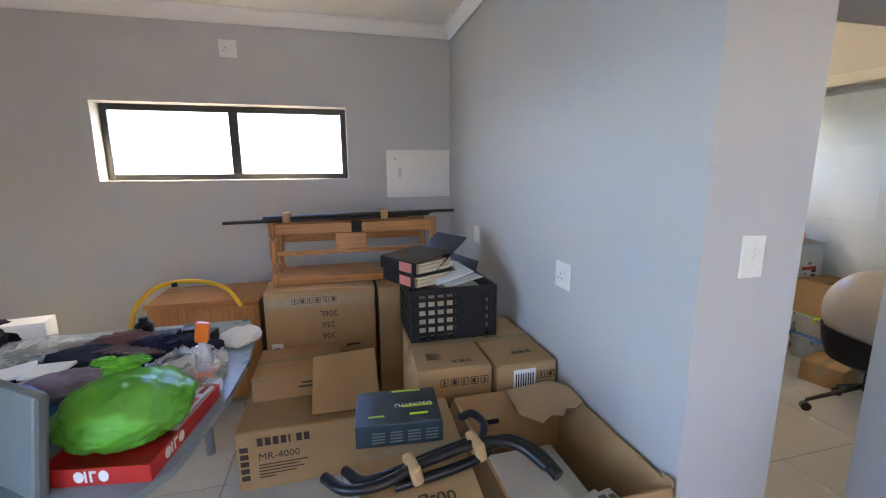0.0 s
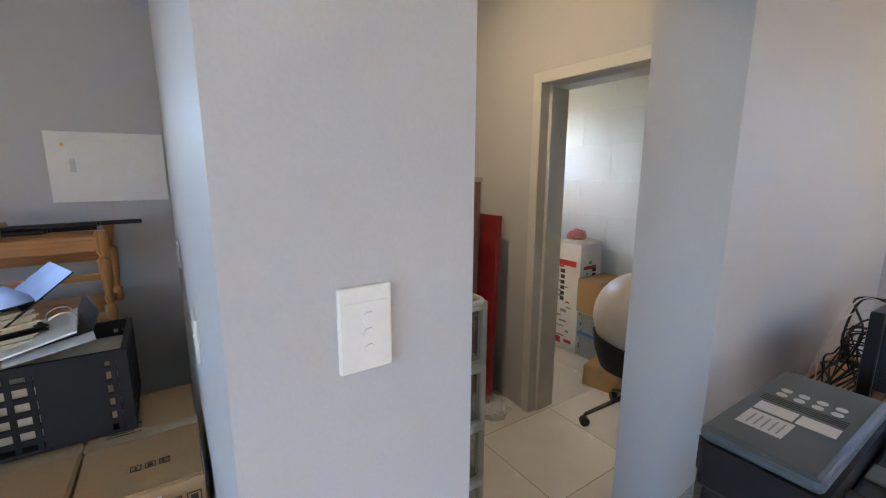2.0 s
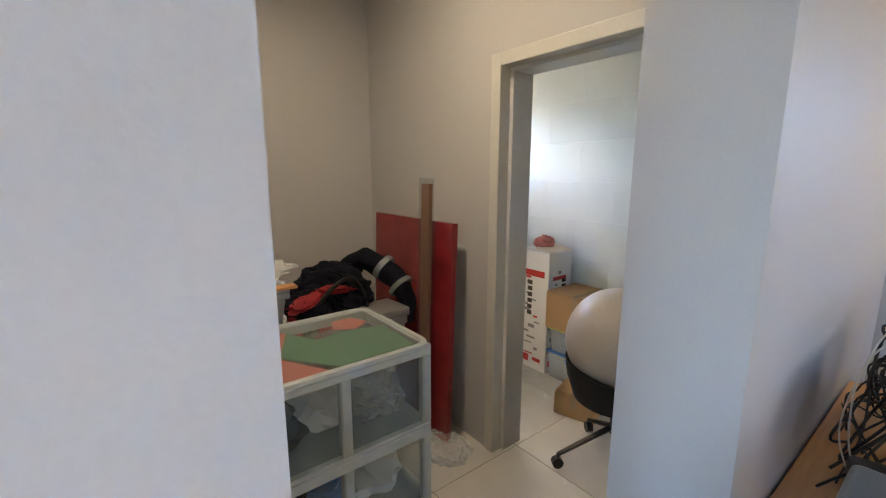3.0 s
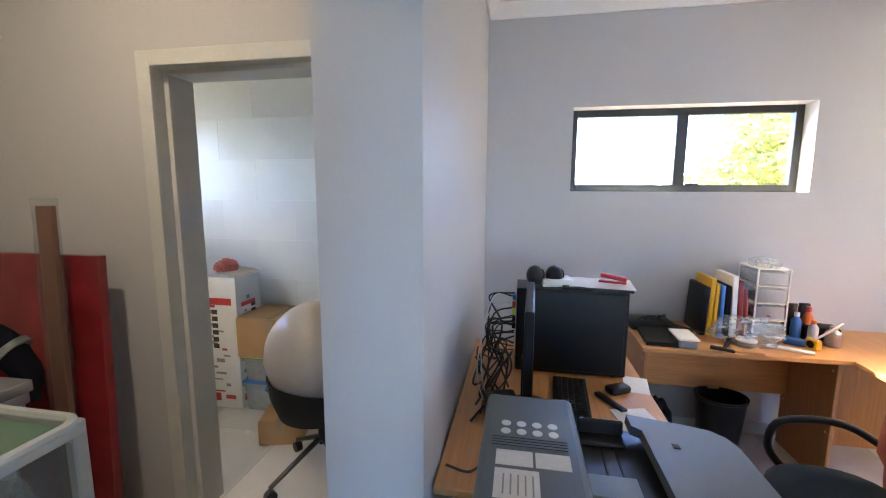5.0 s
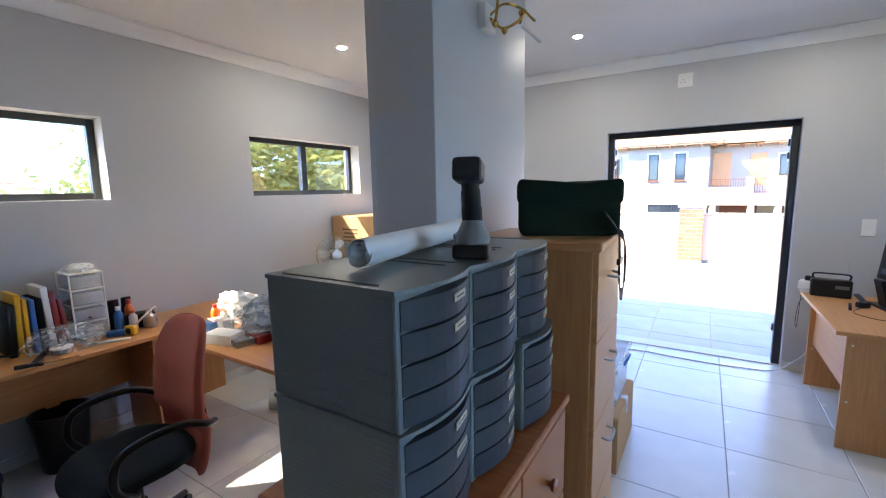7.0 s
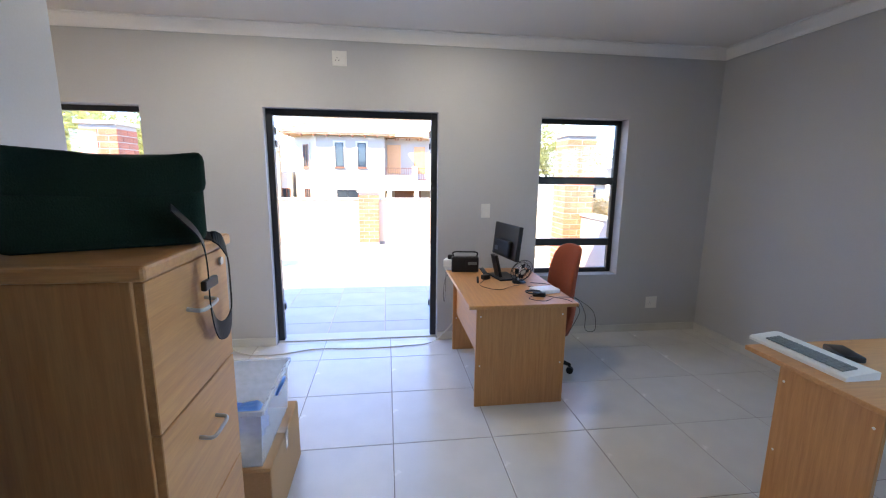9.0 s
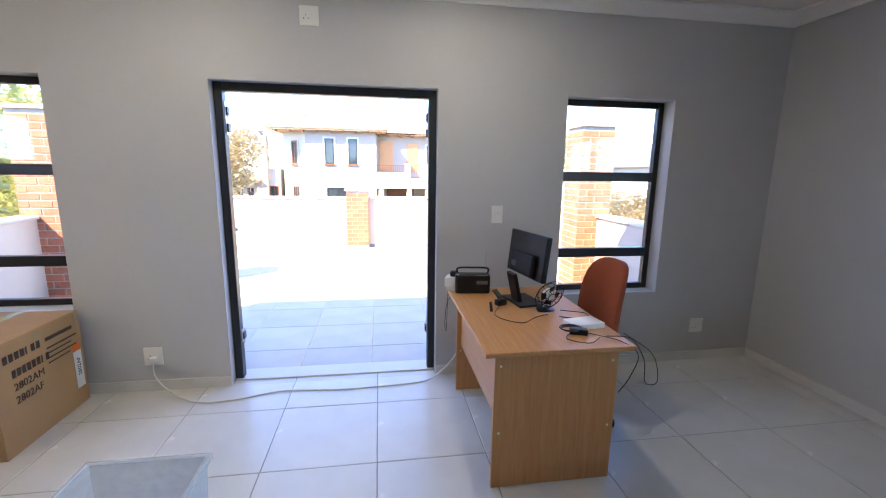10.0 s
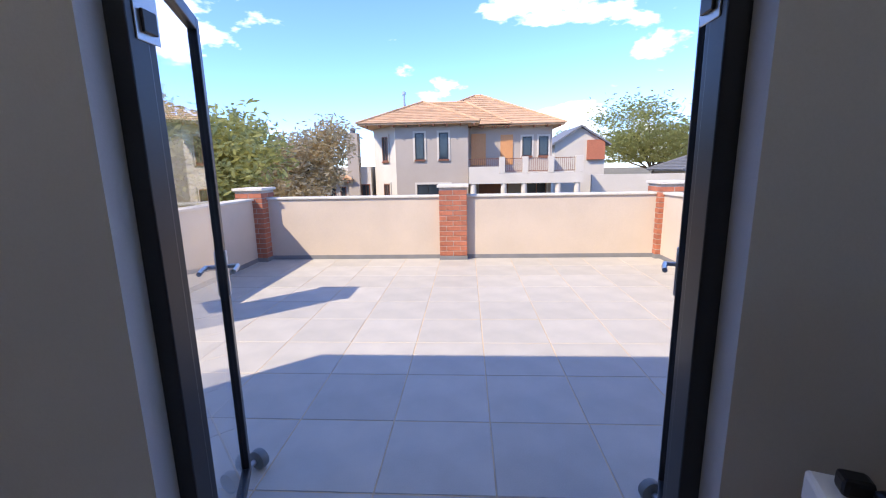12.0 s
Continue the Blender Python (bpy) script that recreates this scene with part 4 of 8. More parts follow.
for p, q in zip(spiral, spiral[1:]):
    for i in range(4):
        bm.faces.new((p[i], p[(i + 1) % 4], q[(i + 1) % 4], q[i]))
tagged(part("paper_roll", bm, PAPER, soft=True), "loose roll of white drawing paper on the drawer units", "paper roll")

torch = thing("work_torch", pose(1.885, -0.33, 1.442, 0, 0, 20) @ Matrix.Diagonal((0.9, 0.9, 0.77, 1)), "black cordless work torch standing on its grey battery", "torch")
bm = bmesh.new()
box(bm, -0.045, -0.055, 0, 0.045, 0.055, 0.042, 0.008)
part("battery", bm, BLACK, torch)
bm = bmesh.new()
t = bmesh.new()
lathe(t, [(0.048, 0), (0.050, 0.02), (0.036, 0.05), (0.028, 0.07)], 16)
join(bm, t, Matrix.Translation((0, 0, 0.040)) @ Matrix.Diagonal((0.9, 1.05, 1, 1)))
foot = part("foot", bm, GREY_PL, torch, "slate grey foot with metal rivets", True)
for y in (-0.02, 0.015):
    bm = bmesh.new()
    cyl(bm, (0.040, y, 0.062), (0.046, y, 0.062), 0.008, n=10)
    part("rivet", bm, SILVER, foot)
bm = bmesh.new()
tube(bm, curve_pts([(0, 0.0, 0.10), (0, 0.012, 0.15), (0, 0.03, 0.20), (0, 0.038, 0.225)]), [0.026] * 6 + [0.024] * 6 + [0.022] * 7, 12)
part("grip", bm, BLACK_MATT, torch, soft=True)
bm = bmesh.new()
tbox(bm, pose(0, 0.05, 0.245, 8), -0.034, -0.04, -0.03, 0.034, 0.055, 0.035, 0.012)
hd = part("lamp_head", bm, BLACK, torch)
bm = bmesh.new()
box(bm, 0.024, 0.0, 0.13, 0.028, 0.008, 0.175)
part("trigger_light", bm, WHITE_PL, torch)

# tall beech filing cabinet
fc = thing("filing_cabinet", pose(1.735, -1.40, 0), "tall beech filing cabinet with four drawers and metal pulls", "filing cabinet")
bm = bmesh.new()
box(bm, 0.02, 0, 0.03, 0.51, 0.43, 1.373, 0.003)
part("body", bm, BEECH_Z, fc)
bm = bmesh.new()
box(bm, -0.012, -0.012, 1.373, 0.512, 0.442, 1.405, 0.008)
part("top", bm, BEECH_X, fc)
bm = bmesh.new()
box(bm, 0.04, 0.02, 0, 0.49, 0.41, 0.03)
part("plinth", bm, BLACK, fc)
for k in range(4):
    z0 = 0.05 + k * 0.331
    bm = bmesh.new()
    box(bm, 0.0, 0.006, z0, 0.021, 0.424, z0 + 0.326, 0.002, 1)
    d = part("drawer_front", bm, BEECH_Y, fc)
    bm = bmesh.new()
    tube(bm, curve_pts([(0.0, 0.165, z0 + 0.22), (-0.03, 0.17, z0 + 0.215), (-0.034, 0.215, z0 + 0.213), (-0.03, 0.26, z0 + 0.215), (0.0, 0.265, z0 + 0.22)]), 0.005, 8)
    part("handle", bm, SILVER, d, "curved metal pull", True)
bm = bmesh.new()
cyl(bm, (0.002, 0.05, 1.335), (-0.006, 0.05, 1.335), 0.011, n=14)
part("lock", bm, SILVER, fc)

bag = thing("shoulder_bag", pose(1.905, -1.185, 1.406, 0, 0, 23) @ Matrix.Diagonal((0.90, 0.58, 1.15, 1)), "dark green canvas shoulder bag with a black strap on the cabinet", "bag")
bm = bmesh.new()
t = bmesh.new()
box(t, -0.215, -0.10, 0, 0.215, 0.10, 0.165, 0.03, 4)
bmesh.ops.subdivide_edges(t, edges=list(t.edges), cuts=2, use_grid_fill=True)
for v in t.verts:
    v.co += Vector((0, 0, 1)) * 0.012 * noise.noise(v.co * 9) * min(1, v.co.z * 10) + Vector((0, 0.01, 0)) * noise.noise(v.co * 12) * min(1, v.co.z * 10)
    v.co.y *= 1 - 0.3 * max(0, v.co.z)
join(bm, t)
part("body", bm, GREEN_CLOTH, bag, soft=True)
bm = bmesh.new()
t = bmesh.new()
box(t, -0.222, -0.11, 0.10, 0.222, 0.112, 0.182, 0.02, 3)
bmesh.ops.subdivide_edges(t, edges=list(t.edges), cuts=2, use_grid_fill=True)
for v in t.verts:
    v.co.z += 0.014 * noise.noise(v.co * 8 + Vector((3, 0, 0))) + 0.01 * (abs(v.co.x) / 0.22) ** 3
join(bm, t)
part("flap", bm, GREEN_CLOTH, bag, soft=True)
bm = bmesh.new()
to_bag = bag.matrix_world.inverted()
st = curve_pts([to_bag @ Vector(p) for p in ((1.775, -1.25, 1.50), (1.75, -1.28, 1.425), (1.716, -1.30, 1.405), (1.706, -1.325, 1.36), (1.703, -1.325, 1.28), (1.703, -1.318, 1.195), (1.702, -1.275, 1.165), (1.702, -1.215, 1.185), (1.702, -1.185, 1.255), (1.704, -1.19, 1.36), (1.712, -1.18, 1.43), (1.755, -1.15, 1.50))], 6)
rings = []
for i, p in enumerate(st):
    d = (st[min(i + 1, len(st) - 1)] - st[max(i - 1, 0)]).normalized()
    s = d.cross(Vector((1, 0, 0)))
    s = s.normalized() * 0.022 if s.length > 0.1 else Vector((0, 0.022, 0))
    nn = d.cross(s).normalized() * 0.0018
    rings.append([bm.verts.new(q) for q in (p - s - nn, p + s - nn, p + s + nn, p - s + nn)])
for r0, r1 in zip(rings, rings[1:]):
    for i in range(4):
        bm.faces.new((r0[i], r0[(i + 1) % 4], r1[(i + 1) % 4], r1[i]))
bm.faces.new(rings[0][::-1])
bm.faces.new(rings[-1])
part("strap", bm, BLACK_MATT, bag, "black webbing strap hanging down")
bm = bmesh.new()
tbox(bm, to_bag, 1.694, -1.225, 1.30, 1.708, -1.15, 1.325, 0.004)
part("buckle", bm, BLACK, bag)


def storage_tub(m, w, d, h, label, lid_mat, clip_mat):
    ob = thing("storage_tub", m, label, "storage box", "clear storage boxes")
    bm = bmesh.new()
    t = 0.004
    k = 0.93
    x0, y0 = w / 2, d / 2
    rings = []
    for f, z, ins in ((k, 0, 0), (1, h, 0), (1, h, t), (k, 0.006, t)):
        rings.append([bm.verts.new((sx * (x0 * f - ins), sy * (y0 * f - ins), z)) for sx, sy in ((-1, -1), (1, -1), (1, 1), (-1, 1))])
    for a, b in zip(rings, rings[1:]):
        for i in range(4):
            bm.faces.new((a[i], a[(i + 1) % 4], b[(i + 1) % 4], b[i]))
    bm.faces.new(rings[0][::-1])
    bm.faces.new(rings[3])
    part("tub", bm, CLEAR_PL, ob, "cloudy clear plastic")
    bm = bmesh.new()
    for q in ((-x0 - 0.012, -y0 - 0.012, x0 + 0.012, -y0), (-x0 - 0.012, y0, x0 + 0.012, y0 + 0.012), (-x0 - 0.012, -y0, -x0, y0), (x0, -y0, x0 + 0.012, y0)):
        box(bm, q[0], q[1], h - 0.02, q[2], q[3], h + 0.004, 0.003, 1)
    part("rim", bm, CLEAR_PL, ob)
    if lid_mat:
        bm = bmesh.new()
        box(bm, -x0 - 0.014, -y0 - 0.014, h + 0.004, x0 + 0.014, y0 + 0.014, h + 0.02, 0.006)
        part("lid", bm, lid_mat, ob)
    for s in (-1, 1):
        bm = bmesh.new()
        tube(bm, curve_pts([(s * (x0 + 0.012), -0.05, h - 0.04), (s * (x0 + 0.03), -0.04, h), (s * (x0 + 0.03), 0.04, h), (s * (x0 + 0.012), 0.05, h - 0.04)]), 0.008, 8)
        part("handle", bm, clip_mat, ob, soft=True)
    return ob


carton(pose(1.77, -2.36, 0, 0, 0, 0), 0.40, 0.56, 0.33, "brown cardboard box under the clear tub", seed=31)
storage_tub(pose(1.975, -2.05, 0.337), 0.36, 0.50, 0.27, "open clear plastic storage tub with blue handles", None, BLUE_PL)
lump("blue_cloth", (1.975, -2.05, 0.345), (0.12, 0.18, 0.07), BLUE_PL, "folded blue cloth inside the clear tub", "cloth", 0.2, 5)
lump("white_cloth", (1.99, -1.90, 0.345), (0.13, 0.09, 0.05), PAPER, "folded white cloth inside the clear tub", "cloth", 0.2, 8)


# ---- east corner: desks ----
panel_desk("desk", pose(3.02, 0.415, 0), 1.25, 0.785, 0.735, "beech desk along the partition wall, crowded with computers")
panel_desk("desk", pose(4.29, 0.30, 0, 0, 0, -90), 1.02, 0.55, 0.735, "beech desk below the strip window")
panel_desk("desk", pose(2.98, -1.42, 0), 1.86, 0.72, 0.734, "beech desk covered with tools and plastic bags", modesty=False)
panel_desk("desk", pose(3.75, -2.62, 0), 1.08, 0.70, 0.72, "beech table with a fan near the corner", modesty=False)

# black printer on the floor, wrapped, and the grey one on top of it
lp = thing("laser_printer", pose(2.60, 0.47, 0), "large black laser printer half wrapped in plastic film", "printer")
bm = bmesh.new()
box(bm, 0, 0, 0.02, 0.43, 0.66, 0.56, 0.012)
part("body", bm, BLACK, lp)
bm = bmesh.new()
box(bm, 0.01, 0.01, 0.56, 0.42, 0.65, 0.72, 0.02)
part("upper_body", bm, BLACK, lp)
bm = bmesh.new()
tbox(bm, pose(0.03, 0.05, 0.70, 0, 6, 0), 0, 0, 0, 0.36, 0.50, 0.035, 0.008)
part("output_tray", bm, BLACK_MATT, lp)
bm = bmesh.new()
tbox(bm, pose(0.0, 0.03, 0.737, 0, 4, 0), 0, 0, 0, 0.36, 0.34, 0.012, 0.005)
part("exit_cover", bm, mat("smoky_plastic", (0.16, 0.14, 0.125), 0.3, 0.15, 8, fine=0.08), lp, "smoky grey-brown cover under film")
for y, z in ((0.55, 0.66), (0.28, 0.57), (0.62, 0.70)):
    bm = bmesh.new()
    tbox(bm, pose(-0.012, y, z, 10, 0, 0), 0, 0, 0, 0.0015, 0.05, 0.025)
    part("transit_tape", bm, ORANGE_PL, lp, "orange transit tape")
for k in range(2):
    bm = bmesh.new()
    box(bm, -0.006, 0.04, 0.08 + k * 0.2, 0.004, 0.62, 0.26 + k * 0.2, 0.004)
    part("paper_drawer", bm, BLACK_MATT, lp)
bm = bmesh.new()
tbox(bm, pose(-0.012, 0.30, 0.60, 4, 0, -4), 0, 0, -0.11, 0.003, 0.30, 0.04, 0.001, 1)
lbl = part("transit_label", bm, PAPER, lp, "white transit label with orange ends")
bm = bmesh.new()
for y in (0.30, 0.565):
    tbox(bm, pose(-0.0135, 0.30, 0.60, 4, 0, -4), 0, y - 0.30, -0.11, 0.002, y - 0.265, 0.04)
part("orange_end", bm, ORANGE_PL, lbl)
bars(lbl, face_x(2.60 - 0.013 - 2.60, 0.56, 0.50, -1), [(0.03, 0.06 - k * 0.018, 0.16 - 0.03 * (k % 2), 0.006) for k in range(4)])
bm = bmesh.new()
t = bmesh.new()
box(t, -0.022, -0.02, 0.52, 0.30, 0.68, 0.74, 0.02)
bmesh.ops.subdivide_edges(t, edges=list(t.edges), cuts=5, use_grid_fill=True)
for v in t.verts:
    v.co += Vector((noise.noise(v.co * 14), noise.noise(v.co * 14 + Vector((5, 0, 0))), noise.noise(v.co * 11 + Vector((0, 7, 0))))) * 0.009
join(bm, t)
part("plastic_wrap", bm, WRAP_CLEAR, lp, "crumpled clear plastic film", True)

LABEL_GREY = mat("grey_label_paper", (0.42, 0.43, 0.44), 0.7, 0.1, 12, fine=0.05)
mp = thing("multifunction_printer", pose(2.545, 0.50, 0.79) @ Matrix.Diagonal((1.06, 1.02, 1.0, 1)), "blue-grey multifunction printer with a document feeder", "printer")
bm = bmesh.new()
box(bm, 0.0, 0.0, 0.0, 0.44, 0.53, 0.115, 0.012)
part("base", bm, BLACK, mp)
bm = bmesh.new()
box(bm, -0.012, -0.01, 0.118, 0.44, 0.535, 0.165, 0.01)
part("scanner", bm, BLACK, mp)
bm = bmesh.new()
slab(bm, [(-0.016, 0.325), (0.40, 0.325), (0.412, 0.34), (0.412, 0.535), (-0.016, 0.535), (-0.03, 0.52), (-0.03, 0.34)], 0.165, 0.238)
part("feeder_body", bm, BLACK, mp, "glossy black feeder body")
bm = bmesh.new()
tbox(bm, pose(0, 0, 0.236), -0.028, 0.33, 0, 0.41, 0.534, 0.034, 0.015, 3)
fd = part("feeder_cover", bm, PRN_GREY, mp)
bm = bmesh.new()
box(bm, 0.0, 0.0, 0.165, 0.42, 0.323, 0.195, 0.010)
part("scanner_lid", bm, BLACK, mp)
bm = bmesh.new()
slab(bm, [(0.06, 0.0), (0.35, 0.0), (0.385, 0.012), (0.405, 0.04), (0.41, 0.10), (0.41, 0.225), (0.36, 0.225), (0.35, 0.205), (0.12, 0.205), (0.11, 0.225), (0.02, 0.225), (0.01, 0.18), (0.02, 0.03)], 0.0, 0.022, pose(0, -0.02, 0.196, 6, 0, 0))
tr = part("feeder_tray", bm, PRN_GREY, mp, "blue-grey paper tray with a cut front edge")
for x in (0.12, 0.30):
    bm = bmesh.new()
    tbox(bm, pose(0, -0.02, 0.196, 6, 0, 0), x, 0.14, 0.0222, x + 0.014, 0.154, 0.0245)
    part("stop_block", bm, BLACK_MATT, tr)
for x, d in ((0.03, 0.05), (0.335, 0.05)):
    bm = bmesh.new()
    box(bm, x, 0.215, 0.194, x + d, 0.318, 0.206, 0.004, 1)
    box(bm, x + (0.0 if x < 0.1 else d - 0.012), 0.215, 0.204, x + (0.012 if x < 0.1 else d), 0.318, 0.240, 0.004, 1)
    part("paper_guide", bm, BLACK_MATT, tr)
bm = bmesh.new()
box(bm, 0.17, 0.22, 0.194, 0.235, 0.318, 0.201, 0.002, 1)
part("slider", bm, GREY_PL, tr)
for y in (0.24, 0.27):
    bm = bmesh.new()
    box(bm, 0.10, y, 0.1945, 0.32, y + 0.004, 0.198)
    part("tray_rib", bm, BLACK_MATT, tr)
bm = bmesh.new()
box(bm, -0.016, 0.10, 0.10, -0.002, 0.33, 0.16, 0.004)
part("control_panel", bm, PRN_GREY, mp)
bm = bmesh.new()
for x, y, w, d in ((0.05, 0.42, 0.075, 0.08), (0.135, 0.43, 0.045, 0.07), (0.135, 0.36, 0.045, 0.065)):
    box(bm, x, y, 0.2702, x + w, y + d, 0.2710)
part("paper_label", bm, LABEL_GREY, fd, "pale grey instruction labels")
for i in range(2):
    for j in range(4):
        bm = bmesh.new()
        cyl(bm, (0.245 + i * 0.03, 0.385 + j * 0.033, 0.2695), (0.245 + i * 0.03, 0.385 + j * 0.033, 0.2712), 0.0105, n=14)
        part("icon", bm, LABEL_GREY, fd, "round pale icon")
bars(fd, pose(0.06, 0.43, 0.2711), [(0, 0.013 * k, 0.05, 0.003) for k in range(5)], GREY_PL)
bars(fd, pose(0.195, 0.36, 0.2701), [(0.009 * k, 0, 0.0015, 0.15) for k in range(4)], BLACK_MATT)
sheet("paper_sheet", pose(2.60, 0.60, 0.752, 0, 0, 12), 0.12, 0.09, PAPER, "loose white sheet between the printers")

tower = thing("computer_tower", pose(3.86, 0.49, 0.735), "black desktop computer tower with cables at its back", "computer")
bm = bmesh.new()
box(bm, 0, 0, 0.008, 0.20, 0.49, 0.40, 0.004)
part("case", bm, BLACK, tower)
bm = bmesh.new()
box(bm, -0.004, 0.015, 0.02, 0.0, 0.475, 0.39, 0.002, 1)
part("side_panel", bm, BLACK, tower)
bm = bmesh.new()
box(bm, 0.02, 0.488, 0.03, 0.18, 0.494, 0.38)
bk = part("back_plate", bm, SILVER, tower)
for k, c in enumerate((BLUE_PL, RED_PL, LIME_PL, BLACK, BLACK)):
    bm = bmesh.new()
    box(bm, 0.05, 0.492, 0.33 - k * 0.035, 0.08, 0.51, 0.355 - k * 0.035, 0.002, 1)
    part("plug", bm, c, bk)
for x in (0.03, 0.17):
    for y in (0.05, 0.44):
        bm = bmesh.new()
        cyl(bm, (x, y, 0), (x, y, 0.01), 0.014, n=10)
        part("foot", bm, BLACK_MATT, tower)
rng = random.Random(3)
for k in range(17):
    y, z = 0.99, rng.uniform(0.80, 1.11)
    x = 3.92 + rng.uniform(-0.03, 0.08)
    mid = 0.5 * (z + 0.74) + rng.uniform(-0.05, 0.10)
    cable("computer_cable", [(x, y, z), (x - rng.uniform(-0.02, 0.05), 1.05 + rng.uniform(-0.01, 0.07), z + rng.uniform(-0.04, 0.03)), (x - rng.uniform(0.03, 0.22), 1.09 + rng.uniform(-0.06, 0.06), mid), (3.74 + rng.uniform(-0.16, 0.14), 1.09 + rng.uniform(-0.10, 0.07), 0.80 + rng.uniform(-0.03, 0.10)), (3.60 + rng.uniform(-0.25, 0.2), 1.06 + rng.uniform(-0.10, 0.09), 0.742)], rng.choice((0.0035, 0.0045, 0.003)), CABLE, "black computer cable looping behind the tower")
for k in range(2):
    cable("computer_cable", [(3.90 + 0.03 * k, 1.00, 1.08 - 0.03 * k), (3.84, 1.08, 1.10 - 0.05 * k), (3.72 - 0.04 * k, 1.12, 0.98), (3.56, 1.13 - 0.02 * k, 0.84), (3.46 + 0.05 * k, 1.08, 0.745)], 0.0025, CABLE_W, "pale thin cable among the black ones")
for s in (0, 1):
    sp = thing("desktop_speaker", pose(3.93 + 0.02 * s, 0.90 - 0.09 * s, 1.136, 0, 0, 200), "small round black desktop speaker on the tower", "speaker", "small speakers")
    bm = bmesh.new()
    blob(bm, (0, 0, 0.048), (0.042, 0.04, 0.048), 0.0, 0, sub=3, flat=-0.046)
    part("shell", bm, BLACK, sp, soft=True)
    bm = bmesh.new()
    cyl(bm, (0, 0.034, 0.052), (0, 0.041, 0.052), 0.027, 0.022, n=18)
    part("grille", bm, BLACK_MATT, sp)
solid("network_box", pose(3.96, 0.80, 1.137, 0, 0, 8), (0.11, 0.14, 0.035), WHITE_PL, "small white network box on the tower", "router")
solid("black_folder", pose(3.96, 0.62, 1.136, 0, 0, -4), (0.22, 0.30, 0.012), BLACK, "closed black folder lying on the tower", "folder", 0.003)
sheet("paper_sheet", pose(3.84, 0.47, 1.150, 0, 0, -6), 0.21, 0.28, PAPER, "white sheet of paper on the black folder", lift=0.012)
stp = thing("stapler", pose(3.94, 0.55, 1.160, 0, 0, 70), "red stapler lying on the papers", "stapler")
bm = bmesh.new()
box(bm, -0.06, -0.015, 0, 0.06, 0.015, 0.010, 0.004)
part("base", bm, RED_PL, stp)
bm = bmesh.new()
tbox(bm, pose(0, 0, 0.018, 0, -7, 0), -0.06, -0.014, 0, 0.055, 0.014, 0.020, 0.006)
part("arm", bm, RED_PL, stp)

mon = thing("monitor", pose(3.50, 0.925, 0.735, 0, 0, 178), "thin black monitor on a round foot", "monitor")
bm = bmesh.new()
lathe(bm, [(0.11, 0), (0.112, 0.006), (0.105, 0.014), (0.03, 0.022), (0.026, 0.03)], 28)
part("foot", bm, BLACK, mon, soft=True)
bm = bmesh.new()
box(bm, -0.025, -0.03, 0.02, 0.025, -0.012, 0.22, 0.005)
part("neck", bm, BLACK, mon)
bm = bmesh.new()
box(bm, -0.235, -0.02, 0.14, 0.235, 0.012, 0.46, 0.006)
part("housing", bm, BLACK, mon)
bm = bmesh.new()
box(bm, -0.22, 0.0121, 0.16, 0.22, 0.0132, 0.445)
part("screen", bm, DARK_GLASS, mon)


def keyboard(m, label, w=0.44, d=0.14, body=BLACK, keys=BLACK_MATT):
    ob = thing("keyboard", m, label, "keyboard")
    bm = bmesh.new()
    box(bm, 0, 0, 0, w, d, 0.016, 0.005)
    part("body", bm, body, ob)
    bm = bmesh.new()
    for j in range(5):
        for i in range(20):
            x = 0.012 + i * (w - 0.024) / 20
            box(bm, x, 0.012 + j * (d - 0.024) / 5, 0.0155, x + (w - 0.024) / 20 - 0.003, 0.012 + (j + 1) * (d - 0.024) / 5 - 0.003, 0.021, 0.0015, 1)
    tagged(part("keys", bm, keys, ob), kind="stuff")
    return ob


keyboard(pose(3.36, 0.70, 0.735, 0, 0, -4), "black computer keyboard on the desk")
solid("computer_mouse", pose(3.72, 0.55, 0.735, 0, 0, 30), (0.06, 0.10, 0.034), BLACK, "black computer mouse on the desk", "mouse", 0.014)
sheet("paper_sheet", pose(3.28, 0.44, 0.735, 0, 0, 4), 0.21, 0.17, PAPER, "sheet of white paper on the desk")
sheet("paper_sheet", pose(3.40, 0.43, 0.738, 0, 0, 14), 0.20, 0.14, PAPER, "sheet of white paper on the desk", seed=4)
sheet("paper_sheet", pose(3.72, 0.42, 0.735, 0, 0, -10), 0.16, 0.10, PAPER, "sheet of white paper by the mouse", seed=7)
nb = solid("note_pad", pose(3.42, 0.62, 0.740, 0, 0, 15), (0.09, 0.13, 0.010), PAPER, "open spiral note pad on the desk", "note pad", 0.003)
solid("black_phone_dock", pose(3.42, 1.02, 0.735, 0, 0, 15), (0.15, 0.12, 0.085), BLACK, "black plastic device box against the wall", "device", 0.012)
solid("black_phone", pose(3.62, 0.60, 0.735, 0, 0, -60), (0.03, 0.16, 0.014), BLACK, "black handset lying on the desk", "phone", 0.005)
cable("desk_cable", [(3.42, 1.0, 0.75), (3.25, 0.98, 0.742), (3.14, 0.94, 0.74), (3.22, 0.83, 0.741), (3.36, 0.80, 0.74)], 0.003, CABLE, "black cable lying on the desk")
cable("desk_cable", [(3.06, 1.17, 0.78), (3.10, 1.10, 0.74), (3.20, 1.05, 0.741), (3.42, 0.95, 0.741)], 0.004, CABLE, "black cable lying on the desk")

